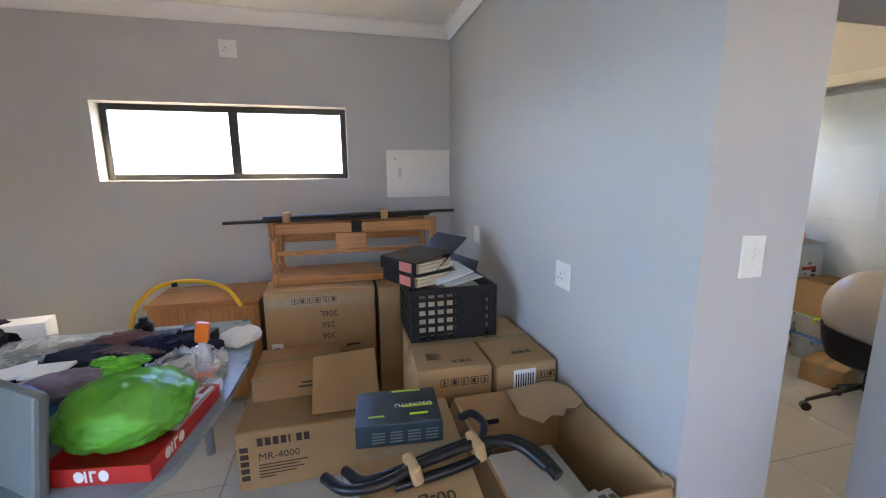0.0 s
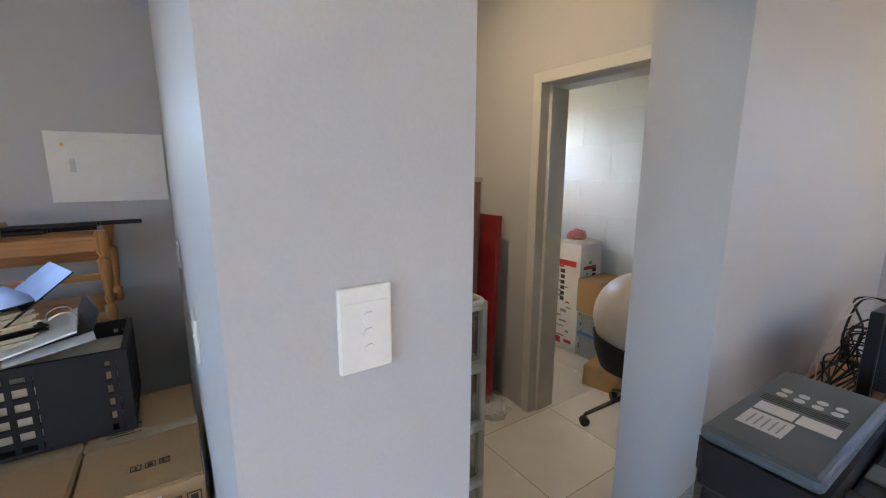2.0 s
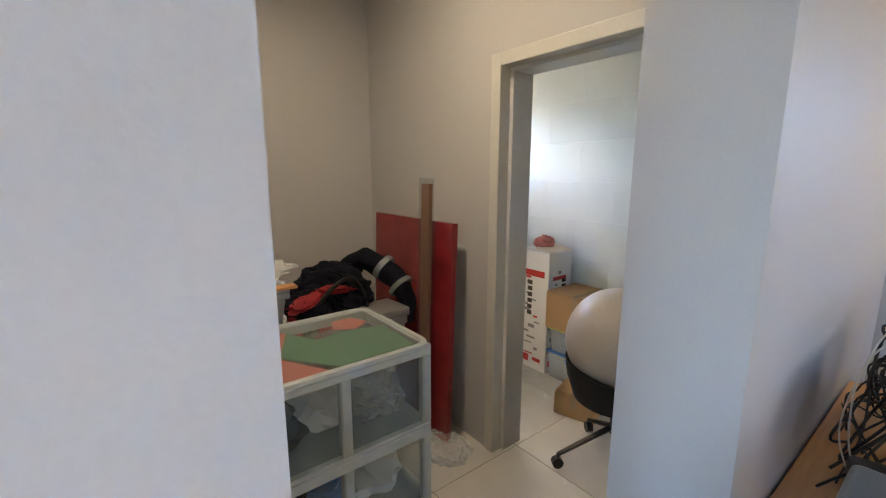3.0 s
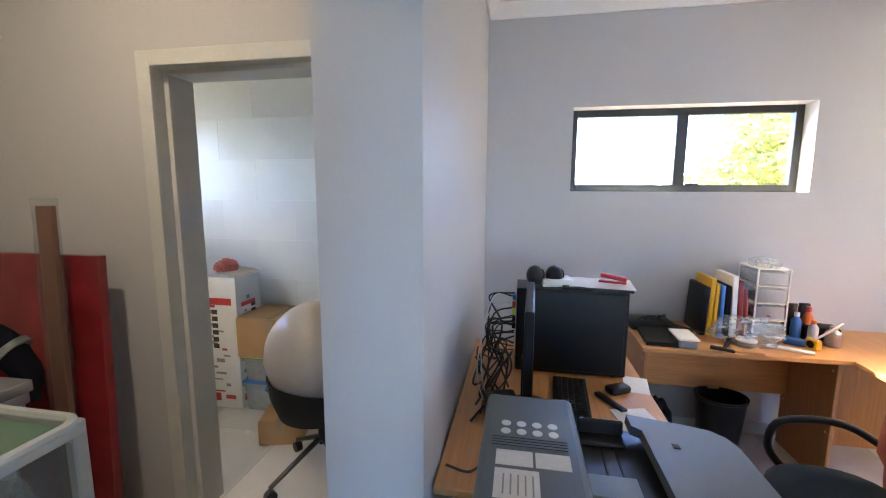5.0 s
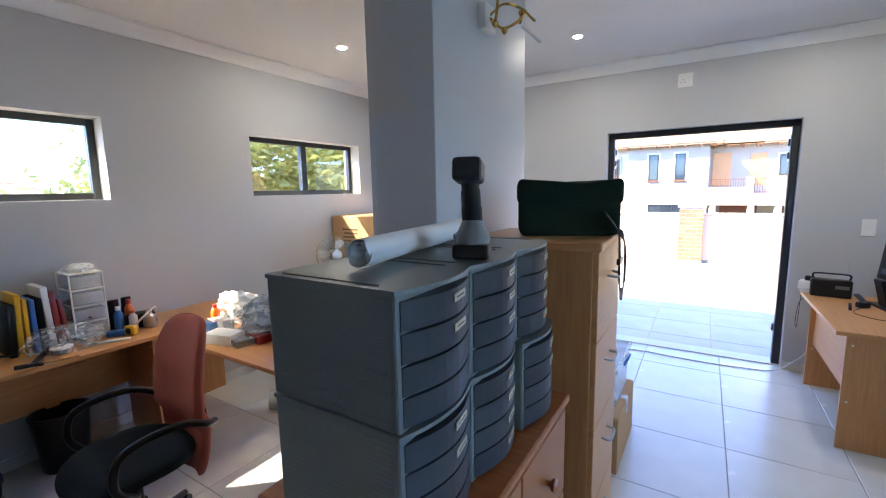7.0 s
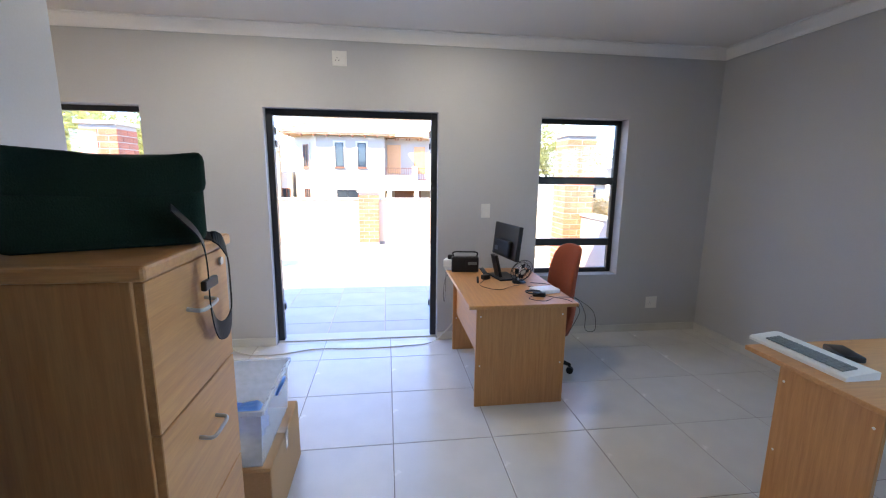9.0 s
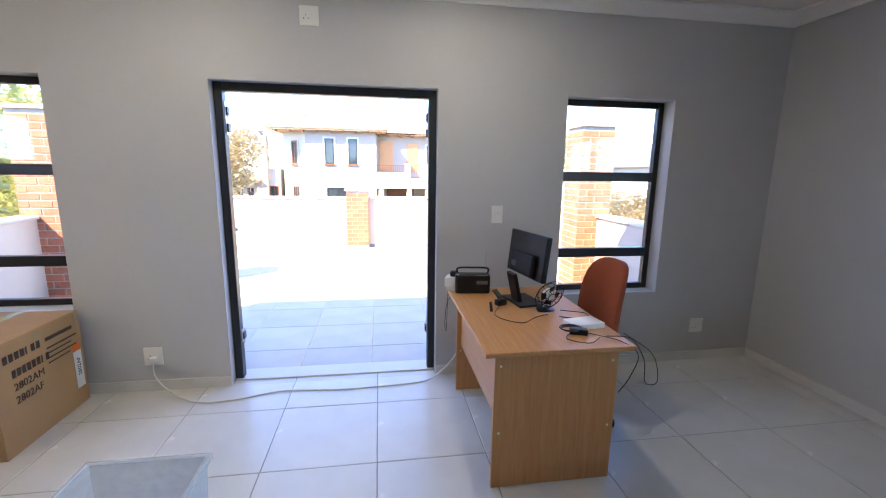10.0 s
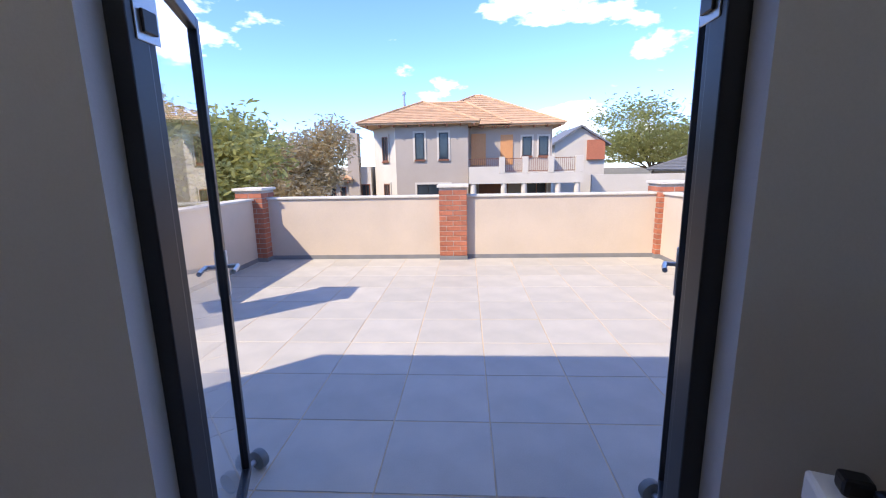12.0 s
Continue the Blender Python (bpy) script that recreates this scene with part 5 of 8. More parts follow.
# things on the desk under the window
laptop = thing("laptop", pose(4.50, 0.14, 0.735, 0, 0, 86), "closed black laptop on the desk", "laptop")
bm = bmesh.new()
box(bm, -0.12, -0.18, 0, 0.12, 0.18, 0.016, 0.005)
part("base", bm, BLACK, laptop)
bm = bmesh.new()
box(bm, -0.12, -0.18, 0.0165, 0.12, 0.18, 0.024, 0.003)
part("lid", bm, BLACK_MATT, laptop)
solid("black_device", pose(4.70, 0.16, 0.735, 0, 0, 4), (0.20, 0.26, 0.045), BLACK, "flat black electronic device with cables on it", "device", 0.01)
for k in range(5):
    cable("device_cable", [(4.62 + 0.03 * k, 0.25 - 0.05 * k, 0.785), (4.66, 0.20 - 0.03 * k, 0.80 + 0.006 * k), (4.58 + 0.02 * k, 0.10, 0.79), (4.52, 0.02 - 0.03 * k, 0.765)], 0.0035, CABLE, "black lead heaped on the device")
bxx = thing("lunch_box", pose(4.40, 0.06, 0.735, 0, 0, 88), "clear plastic food box with a pale lid", "food box")
bm = bmesh.new()
box(bm, -0.05, -0.09, 0, 0.05, 0.09, 0.045, 0.012)
part("box", bm, CLEAR_PL, bxx)
bm = bmesh.new()
box(bm, -0.054, -0.094, 0.045, 0.054, 0.094, 0.056, 0.005)
part("lid", bm, WHITE_PL, bxx)
ham = thing("hammer", pose(4.36, -0.14, 0.742, 0, 0, 150), "black claw hammer lying on the desk", "hammer")
bm = bmesh.new()
cyl(bm, (-0.13, 0, 0.014), (0.08, 0, 0.014), 0.013, 0.010, 10)
part("handle", bm, BLACK_MATT, ham, soft=True)
bm = bmesh.new()
tube(bm, curve_pts([(0.09, -0.06, 0.014), (0.09, 0.0, 0.016), (0.085, 0.05, 0.012)]), [0.012] * 6 + [0.010] * 6 + [0.005], 8)
part("head", bm, BLACK, ham, soft=True)
solid("wooden_board", pose(4.39, -0.24, 0.735, 0, 0, 80), (0.14, 0.19, 0.012), BEECH_X, "small wooden board under a plastic bag", "board")
lump("plastic_bag", (4.52, -0.30, 0.735), (0.14, 0.16, 0.085), FILM, "crumpled clear plastic bag on the desk", "plastic bag", 0.35, 3, 3.0)
jar = thing("food_jar", pose(4.39, -0.25, 0.748), "small clear tub with a white lid on the board", "jar")
bm = bmesh.new()
lathe(bm, [(0.04, 0), (0.045, 0.004), (0.048, 0.03)], 20)
part("tub", bm, CLEAR_PL, jar, soft=True)
bm = bmesh.new()
lathe(bm, [(0.05, 0.03), (0.05, 0.038), (0.046, 0.041)], 20)
part("lid", bm, WHITE_PL, jar, soft=True)
for k, (c, h, tk, ln) in enumerate(((BLACK, 0.29, 0.03, 0.24), (YELLOW_PL, 0.34, 0.025, 0.23), (YELLOW_PL, 0.31, 0.018, 0.22), (BLUE_PL, 0.30, 0.022, 0.22), (NAVY_CLOTH, 0.30, 0.026, 0.22), (PAPER, 0.36, 0.03, 0.23), (RED_WRAP, 0.33, 0.028, 0.23), (RED_WRAP, 0.28, 0.02, 0.22))):
    y = -0.10 - 0.034 * k
    fo = solid("file", pose(4.69, y, 0.735, 3 - k, 0, 0), (ln, tk, h), c, {BLACK: "black plastic file", YELLOW_PL: "yellow card file", BLUE_PL: "blue card file", NAVY_CLOTH: "dark blue file", PAPER: "white file", RED_WRAP: "dark red file"}[c] + " standing in a row on the desk", "file", 0.003)
    fo["group"] = "files in a row"
ct = thing("drawer_tower", pose(4.70, -0.46, 0.735), "stack of clear plastic drawers on the desk", "drawer tower")
bm = bmesh.new()
for z in (0, 0.10, 0.20, 0.30, 0.40):
    box(bm, -0.11, -0.085, z, 0.11, 0.085, z + 0.007, 0.002, 1)
for x, y in ((-0.107, -0.082), (0.107, -0.082), (-0.107, 0.082), (0.107, 0.082)):
    box(bm, x - 0.004, y - 0.004, 0, x + 0.004, y + 0.004, 0.405)
part("frame", bm, WHITE_PL, ct)
for k in range(4):
    bm = bmesh.new()
    box(bm, -0.104, -0.078, 0.010 + k * 0.10, 0.104, 0.078, 0.085 + k * 0.10, 0.006)
    part("drawer", bm, CLEAR_PL, ct)
    lump("drawer_contents", (4.69, -0.46, 0.748 + k * 0.10), (0.085, 0.06, 0.028), (PAPER, RED_WRAP, SILVER, PAPER)[k], "small parts inside a clear drawer", "small parts", 0.4, 20 + k, 5.0, sub=3)
bm = bmesh.new()
blob(bm, (0, 0, 0.425), (0.105, 0.08, 0.035), 0.12, 2, 4)
part("top_parcel", bm, FILM, ct, "white parcel in plastic film", True)


def bottle(name, at, r, h, body, cap, label, cat="bottle"):
    ob = thing(name, pose(*at), label, cat)
    bm = bmesh.new()
    lathe(bm, [(r * 0.9, 0), (r, 0.006), (r, h * 0.68), (r * 0.5, h * 0.82), (r * 0.42, h * 0.86)], 16)
    part("body", bm, body, ob, soft=True)
    bm = bmesh.new()
    lathe(bm, [(r * 0.5, h * 0.85), (r * 0.52, h * 0.98), (r * 0.42, h)], 14)
    part("cap", bm, cap, ob, soft=True)
    return ob


bottle("spray_can", (4.60, -0.60, 0.735), 0.026, 0.16, BLUE_PL, WHITE_PL, "small blue spray can among tools", "spray can")
bottle("spray_can", (4.62, -0.67, 0.735), 0.026, 0.19, ORANGE_PL, RED_PL, "small orange spray can among tools", "spray can")
bottle("glue_bottle", (4.55, -0.66, 0.735), 0.024, 0.13, WHITE_PL, ORANGE_PL, "white glue bottle with an orange cap")
bottle("tin", (4.52, -0.74, 0.735), 0.036, 0.11, SILVER, SILVER, "small round metal tin on the desk", "tin")
for k, (x, y, w) in enumerate(((4.68, -0.60, 0.06), (4.70, -0.68, 0.055))):
    solid("phone_stand", pose(x, y, 0.735, -8, 0, 85), (w, 0.02, 0.20), BLACK, "slim black upright case against the wall", "case", 0.006)
solid("tool_case", pose(4.60, -0.72, 0.735, 0, 0, 75), (0.16, 0.12, 0.09), BLACK_MATT, "open black tool case with small tools", "tool case", 0.01)
cable("headset_cable", [(4.50, -0.62, 0.75), (4.48, -0.70, 0.83), (4.52, -0.78, 0.86), (4.58, -0.80, 0.80), (4.60, -0.82, 0.745)], 0.006, WHITE_PL, "pale bent lead standing out of the tools")
tm = thing("tape_measure", pose(4.44, -0.60, 0.735, 0, 0, 20), "yellow and black tape measure on the desk", "tape measure")
bm = bmesh.new()
box(bm, -0.035, -0.02, 0, 0.035, 0.02, 0.06, 0.012, 3)
part("case", bm, YELLOW_PL, tm)
bm = bmesh.new()
cyl(bm, (0, -0.022, 0.03), (0, 0.022, 0.03), 0.02, n=16)
part("badge", bm, BLACK, tm)
solid("cleaning_sponge", pose(4.50, -0.545, 0.735, 0, 0, 60), (0.10, 0.05, 0.035), BLUE_PL, "blue and white packet on the desk", "packet", 0.008)
solid("ruler", pose(4.40, -0.47, 0.735, 0, 0, 60), (0.20, 0.035, 0.012), WHITE_PL, "white plastic ruler on the desk", "ruler", 0.002)

# clutter on the desk towards the pier
solid("small_carton", pose(3.80, -0.82, 0.734, 0, 0, 15), (0.20, 0.12, 0.06), PAPER, "flat white carton at the desk's edge", "carton", 0.004)
solid("small_carton", pose(3.70, -0.86, 0.734, 0, 0, -10), (0.20, 0.13, 0.04), CLEAR_PL, "clear packet at the desk's edge", "packet", 0.006)
bottle("tin", (3.98, -0.95, 0.734), 0.04, 0.10, SILVER, SILVER, "metal tin with a bare lid on the desk", "tin")
bottle("spray_can", (3.86, -1.30, 0.734), 0.026, 0.20, WHITE_PL, RED_PL, "spray can with a red cap among bags", "spray can")
bottle("spray_can", (4.16, -0.98, 0.734), 0.028, 0.14, ORANGE_PL, RED_PL, "short orange can on the desk", "spray can")
bottle("spray_can", (4.02, -1.18, 0.734), 0.026, 0.16, BLUE_PL, WHITE_PL, "blue can among plastic bags", "spray can")
for k, (x, y, z, sx, sy, sz, m_, nm) in enumerate(((4.15, -1.14, 0.734, 0.17, 0.13, 0.11, PAPER, "white"), (3.85, -1.05, 0.734, 0.22, 0.15, 0.07, FILM, "clear"), (3.62, -1.15, 0.734, 0.22, 0.18, 0.075, FILM, "clear"), (3.40, -1.28, 0.734, 0.20, 0.11, 0.06, FILM, "clear"), (3.98, -1.30, 0.734, 0.15, 0.09, 0.08, NAVY_CLOTH, "dark blue"))):
    lump("plastic_bag", (x, y, z), (sx, sy, sz), m_, nm + " crumpled plastic bag on the desk", "plastic bag", 0.4, 30 + k, 3.2, 25 * k)
for k, (x, y, z, sx, sy, sz, m_, nm) in enumerate(((3.72, -1.02, 0.76, 0.13, 0.11, 0.09, SILVER_FILM, "silvery"), (3.52, -1.22, 0.77, 0.17, 0.12, 0.08, SILVER_FILM, "silvery"), (3.92, -1.16, 0.75, 0.12, 0.10, 0.10, SILVER_FILM, "silvery"), (3.25, -1.24, 0.76, 0.14, 0.09, 0.07, SILVER_FILM, "silvery"))):
    lump("plastic_bag", (x, y, z), (sx, sy, sz), m_, nm + " crumpled plastic bag among the tools", "plastic bag", 0.2, 160 + k, 2.4, 40 * k, 4)
for k, (x, y, r_, w_, h_, m_, nm) in enumerate(((4.04, -0.86, 12, 0.10, 0.07, BLUE_PL, "blue"), (3.92, -0.90, -8, 0.08, 0.10, PAPER, "white"), (4.12, -0.88, 30, 0.07, 0.05, ORANGE_PL, "orange"))):
    solid("small_carton", pose(x, y, 0.734, 0, 0, r_), (w_, 0.06, h_), m_, nm + " small carton standing on the crowded desk", "carton", 0.004)
bottle("spray_can", (3.70, -1.33, 0.734), 0.03, 0.22, YELLOW_PL, RED_PL, "yellow can with a red cap on the crowded desk", "spray can")
blk = thing("padded_case", pose(3.38, -1.02, 0.734, 0, 0, -12), "long black padded case wrapped in clear film", "case")
bm = bmesh.new()
box(bm, -0.25, -0.09, 0, 0.25, 0.09, 0.095, 0.02, 3)
part("case", bm, BLACK, blk)
bm = bmesh.new()
box(bm, 0.02, -0.093, 0.04, 0.09, -0.0895, 0.06, 0.001, 1)
part("badge", bm, PAPER, blk)
bm = bmesh.new()
blob(bm, (-0.08, 0.03, 0.085), (0.22, 0.11, 0.05), 0.35, 41, 4)
part("wrap", bm, FILM, blk, "crumpled clear film", True)
solid("dark_tray", pose(3.66, -0.95, 0.734, 0, 0, -8), (0.22, 0.12, 0.05), RED_WRAP, "dark maroon tray under the bags", "tray", 0.01)
for k in range(3):
    cable("loose_cable", [(3.5 + 0.1 * k, -1.1, 0.83), (3.42 + 0.05 * k, -1.02 - 0.04 * k, 0.86), (3.3, -1.14 + 0.03 * k, 0.85), (3.16 + 0.02 * k, -1.2, 0.76), (3.1, -1.12 - 0.05 * k, 0.742)], 0.005, CABLE, "black cable lying over the clutter")

bn = thing("waste_bin", pose(4.62, -0.26, 0), "black plastic waste bin under the desk", "waste bin")
bm = bmesh.new()
t = bmesh.new()
lathe(t, [(0.105, 0), (0.108, 0.004), (0.140, 0.33), (0.147, 0.335), (0.147, 0.35), (0.135, 0.35), (0.102, 0.012)], 28)
join(bm, t, Matrix.Diagonal((0.85, 1.0, 1, 1)))
part("tub", bm, BLACK, bn, soft=True)
lump("black_bag", (4.52, 0.14, 0), (0.11, 0.10, 0.22), NAVY_CLOTH, "dark bag standing under the desk", "bag", 0.2, 12)
bw = thing("wrapped_roll", pose(3.92, -1.44, 0.078, 0, 0, 42), "roll in bubble wrap on the floor under the desk", "wrapped roll")
bm = bmesh.new()
t = bmesh.new()
lathe(t, [(0.03, 0), (0.07, 0.004)] + [(0.074 + 0.004 * math.sin(k * 2.1), 0.03 + k * 0.04) for k in range(10)] + [(0.07, 0.43), (0.03, 0.434)], 18)
join(bm, t, pose(-0.2, 0, 0, 0, 90, 0))
part("roll", bm, CLEAR_PL, bw, soft=True)
bm = bmesh.new()
cyl(bm, (-0.20, 0, 0), (0.232, 0, 0), 0.05, n=16)
part("core", bm, PAPER, bw, soft=True)
office_chair(pose(3.49, -0.20, 0, 0, 0, -4), RED_CLOTH, SEAT_CLOTH, True, 0.76, "swivel office chair with a red back and charcoal seat")

# corner: big carton, fan, small open box
bigc = carton(pose(4.22, -3.30, 0.72 - 0.72, 0, 0, 0), 0.60, 0.62, 1.34, "tall brown carton standing in the sunny corner", seed=9)
bars(bigc, face_x(-0.0035, 0.55, 1.0, -1), [(0.02 + 0.03 * (k % 2), 0.22 - 0.035 * k, 0.22 - 0.02 * (k % 3), 0.014) for k in range(8)])
bars(bigc, face_y(0.10, 0.62 + 0.003, 0.95, out=1), [(-0.35 + 0.02 * (k % 2), 0.25 - 0.04 * k, 0.22 - 0.03 * (k % 3), 0.016) for k in range(6)])
fan = thing("desk_fan", pose(4.42, -2.32, 0.72, 0, 0, 60) @ Matrix.Scale(1.15, 4), "grey desk fan with a wire guard at rest", "fan")
bm = bmesh.new()
lathe(bm, [(0.09, 0), (0.092, 0.008), (0.08, 0.02), (0.02, 0.03)], 20)
part("foot", bm, BLACK, fan, soft=True)
bm = bmesh.new()
tube(bm, [(0, 0, 0.02), (0, 0, 0.12), (0, 0.03, 0.18)], 0.012, 8)
part("neck", bm, BLACK, fan, soft=True)
bm = bmesh.new()
for k in range(3):
    a = 2 * math.pi * k / 3
    m_ = Matrix.Translation((0, -0.035, 0.25)) @ pose(0, 0, 0, 90) @ Matrix.Rotation(a, 4, "Z") @ pose(0, 0, 0, 25, 0, 0)
    slab(bm, [(0.015, -0.015), (0.09, -0.045), (0.13, -0.01), (0.12, 0.045), (0.02, 0.015)], -0.001, 0.001, m_)
part("blade", bm, CLEAR_PL, fan)
bm = bmesh.new()
for r_, y_ in ((0.15, -0.035), (0.11, -0.065), (0.11, -0.005), (0.05, -0.075)):
    tube(bm, [(r_ * math.cos(2 * math.pi * i / 28), y_, 0.25 + r_ * math.sin(2 * math.pi * i / 28)) for i in range(28)], 0.0025, 5, True)
for i in range(20):
    a = 2 * math.pi * i / 20
    c, s = math.cos(a), math.sin(a)
    tube(bm, [(0.03 * c, -0.076, 0.25 + 0.03 * s), (0.11 * c, -0.065, 0.25 + 0.11 * s), (0.15 * c, -0.035, 0.25 + 0.15 * s), (0.11 * c, -0.005, 0.25 + 0.11 * s), (0.03 * c, 0.01, 0.25 + 0.03 * s)], 0.0014, 4)
part("guard", bm, GREY_PL, fan)
bm = bmesh.new()
cyl(bm, (0, -0.08, 0.25), (0, 0.06, 0.25), 0.035, 0.04, 18)
part("motor", bm, SILVER, fan, soft=True)
ob_ = carton(pose(3.95, -2.55, 0.72), 0.36, 0.30, 0.14, "small open carton on the table", open_top=True)
bm = bmesh.new()
tbox(bm, pose(0, 0, 0.14, -25), 0, -0.15, 0, 0.36, 0, 0.005)
tbox(bm, pose(0, 0.30, 0.14, 20), 0, 0, 0, 0.36, 0.15, 0.005)
part("flap", bm, CARDBOARD_IN, ob_)
bottle("water_bottle", (4.22, -2.45, 0.72), 0.035, 0.24, CLEAR_PL, WHITE_PL, "clear water bottle on the corner table")

# ---- south: desk by the door ----
sd = panel_desk("desk", pose(-0.005, -2.68, 0, 0, 0, -90), 1.09, 0.75, 0.74, "plain beech desk beside the double door", modesty=True, overhang=0.05)
rad = thing("radio", pose(0.592, -3.662, 0.74, 0, 0, -7) @ Matrix.Diagonal((1.18, 1.1, 1.08, 1)), "black portable radio with a carrying handle", "radio")
bm = bmesh.new()
box(bm, -0.10, -0.035, 0, 0.10, 0.035, 0.125, 0.012, 3)
part("case", bm, BLACK, rad)
bm = bmesh.new()
tube(bm, curve_pts([(-0.085, 0, 0.12), (-0.085, 0, 0.158), (0, 0, 0.162), (0.085, 0, 0.158), (0.085, 0, 0.12)]), 0.006, 8)
part("handle", bm, BLACK, rad, soft=True)
bm = bmesh.new()
box(bm, 0.0, 0.0345, 0.02, 0.09, 0.0365, 0.10, 0.001, 1)
part("speaker_grille", bm, BLACK_MATT, rad)
bm = bmesh.new()
box(bm, -0.085, 0.0345, 0.062, -0.02, 0.0365, 0.085, 0.001, 1)
part("dial", bm, GREY_PL, rad)
bm = bmesh.new()
cyl(bm, (-0.07, -0.02, 0.12), (-0.08, -0.05, 0.27), 0.002, n=6)
part("aerial", bm, SILVER, rad)
ad = thing("plug_adaptor", pose(0.70, -3.735, 0.74, 0, 0, -20) @ Matrix.Diagonal((1.1, 1.1, 1.3, 1)), "white multi-plug adaptor with a black plug", "adaptor")
bm = bmesh.new()
box(bm, -0.05, -0.03, 0, 0.05, 0.03, 0.05, 0.008)
box(bm, -0.02, -0.05, 0.02, 0.06, 0.04, 0.075, 0.008)
part("block", bm, WHITE_PL, ad)
bm = bmesh.new()
box(bm, -0.015, -0.02, 0.075, 0.03, 0.02, 0.105, 0.008)
part("plug", bm, BLACK, ad)
m2 = thing("monitor", pose(0.32, -3.43, 0.74, 0, 0, -80), "black flat monitor seen from behind on the desk", "monitor")
bm = bmesh.new()
tbox(bm, pose(0, 0, 0, 6), -0.22, -0.018, 0.17, 0.22, 0.018, 0.445, 0.008)
part("housing", bm, BLACK, m2)
bm = bmesh.new()
tbox(bm, pose(0, 0, 0, 6), -0.14, 0.016, 0.185, 0.14, 0.05, 0.32, 0.016)
part("back_bulge", bm, BLACK_MATT, m2)
bm = bmesh.new()
tbox(bm, pose(0, 0, 0, 6), -0.208, -0.0195, 0.185, 0.208, -0.0178, 0.432)
part("screen", bm, DARK_GLASS, m2)
bm = bmesh.new()
tbox(bm, pose(0, 0.03, 0.0, -14), -0.05, -0.012, 0.0, 0.05, 0.012, 0.20, 0.004)
part("neck", bm, BLACK, m2)
bm = bmesh.new()
box(bm, -0.13, -0.10, 0, 0.13, 0.08, 0.014, 0.006)
part("foot", bm, BLACK, m2)
bm = bmesh.new()
tbox(bm, pose(0, 0, 0, 6), 0.05, 0.0495, 0.22, 0.11, 0.0512, 0.255)
part("sticker", bm, PRN_GREY, m2)
df = thing("usb_fan", pose(0.235, -3.24, 0.74, -18, 0, 12) @ Matrix.Diagonal((1.1, 1.1, 1.1, 1)), "small black wire-guard desk fan lying back", "fan")
bm = bmesh.new()
for r_, y_ in ((0.085, 0.0), (0.06, 0.02), (0.06, -0.02), (0.025, 0.026)):
    tube(bm, [(r_ * math.cos(2 * math.pi * i / 24), y_, 0.10 + r_ * math.sin(2 * math.pi * i / 24)) for i in range(24)], 0.0022, 5, True)
for i in range(16):
    a = 2 * math.pi * i / 16
    c, s = math.cos(a), math.sin(a)
    tube(bm, [(0.02 * c, 0.027, 0.10 + 0.02 * s), (0.06 * c, 0.02, 0.10 + 0.06 * s), (0.085 * c, 0, 0.10 + 0.085 * s), (0.06 * c, -0.02, 0.10 + 0.06 * s)], 0.0013, 4)
part("guard", bm, BLACK, df)
bm = bmesh.new()
lathe(bm, [(0.05, 0), (0.052, 0.006), (0.012, 0.014)], 16)
part("foot", bm, BLACK, df, soft=True)
bm = bmesh.new()
cyl(bm, (0, -0.03, 0.10), (0, 0.012, 0.10), 0.026, n=14)
cyl(bm, (0, -0.02, 0.01), (0, -0.02, 0.10), 0.006, n=8)
part("motor", bm, WHITE_PL, df, soft=True)
bm = bmesh.new()
for k in range(4):
    slab(bm, [(0.01, -0.012), (0.055, -0.02), (0.056, 0.022), (0.01, 0.012)], -0.001, 0.001, Matrix.Translation((0, 0.005, 0.10)) @ pose(0, 0, 0, 90) @ Matrix.Rotation(k * math.pi / 2, 4, "Z") @ pose(0, 0, 0, 22))
part("blade", bm, BLACK_MATT, df)
solid("white_router", pose(0.13, -2.965, 0.74, 0, 0, 10), (0.19, 0.12, 0.032), WHITE_PL, "flat white router on the desk", "router", 0.008)
solid("black_charger", pose(0.21, -2.86, 0.74, 0, 0, -20), (0.09, 0.045, 0.03), BLACK, "black charger with coiled lead", "charger", 0.006)
ps = solid("phone_holder", pose(0.475, -3.37, 0.74, 0, 0, 30), (0.07, 0.05, 0.04), BLACK, "black folding phone holder on the desk", "phone holder", 0.01)
solid("blue_card", pose(0.465, -3.40, 0.775, 50, 0, 40), (0.05, 0.006, 0.07), PRN_GREY, "blue-grey card leaning on the phone holder", "card", 0.002)
solid("black_pen_clip", pose(0.555, -3.30, 0.742, 0, 20, 80), (0.10, 0.018, 0.016), BLACK, "short black strut on the desk", "strut", 0.004)
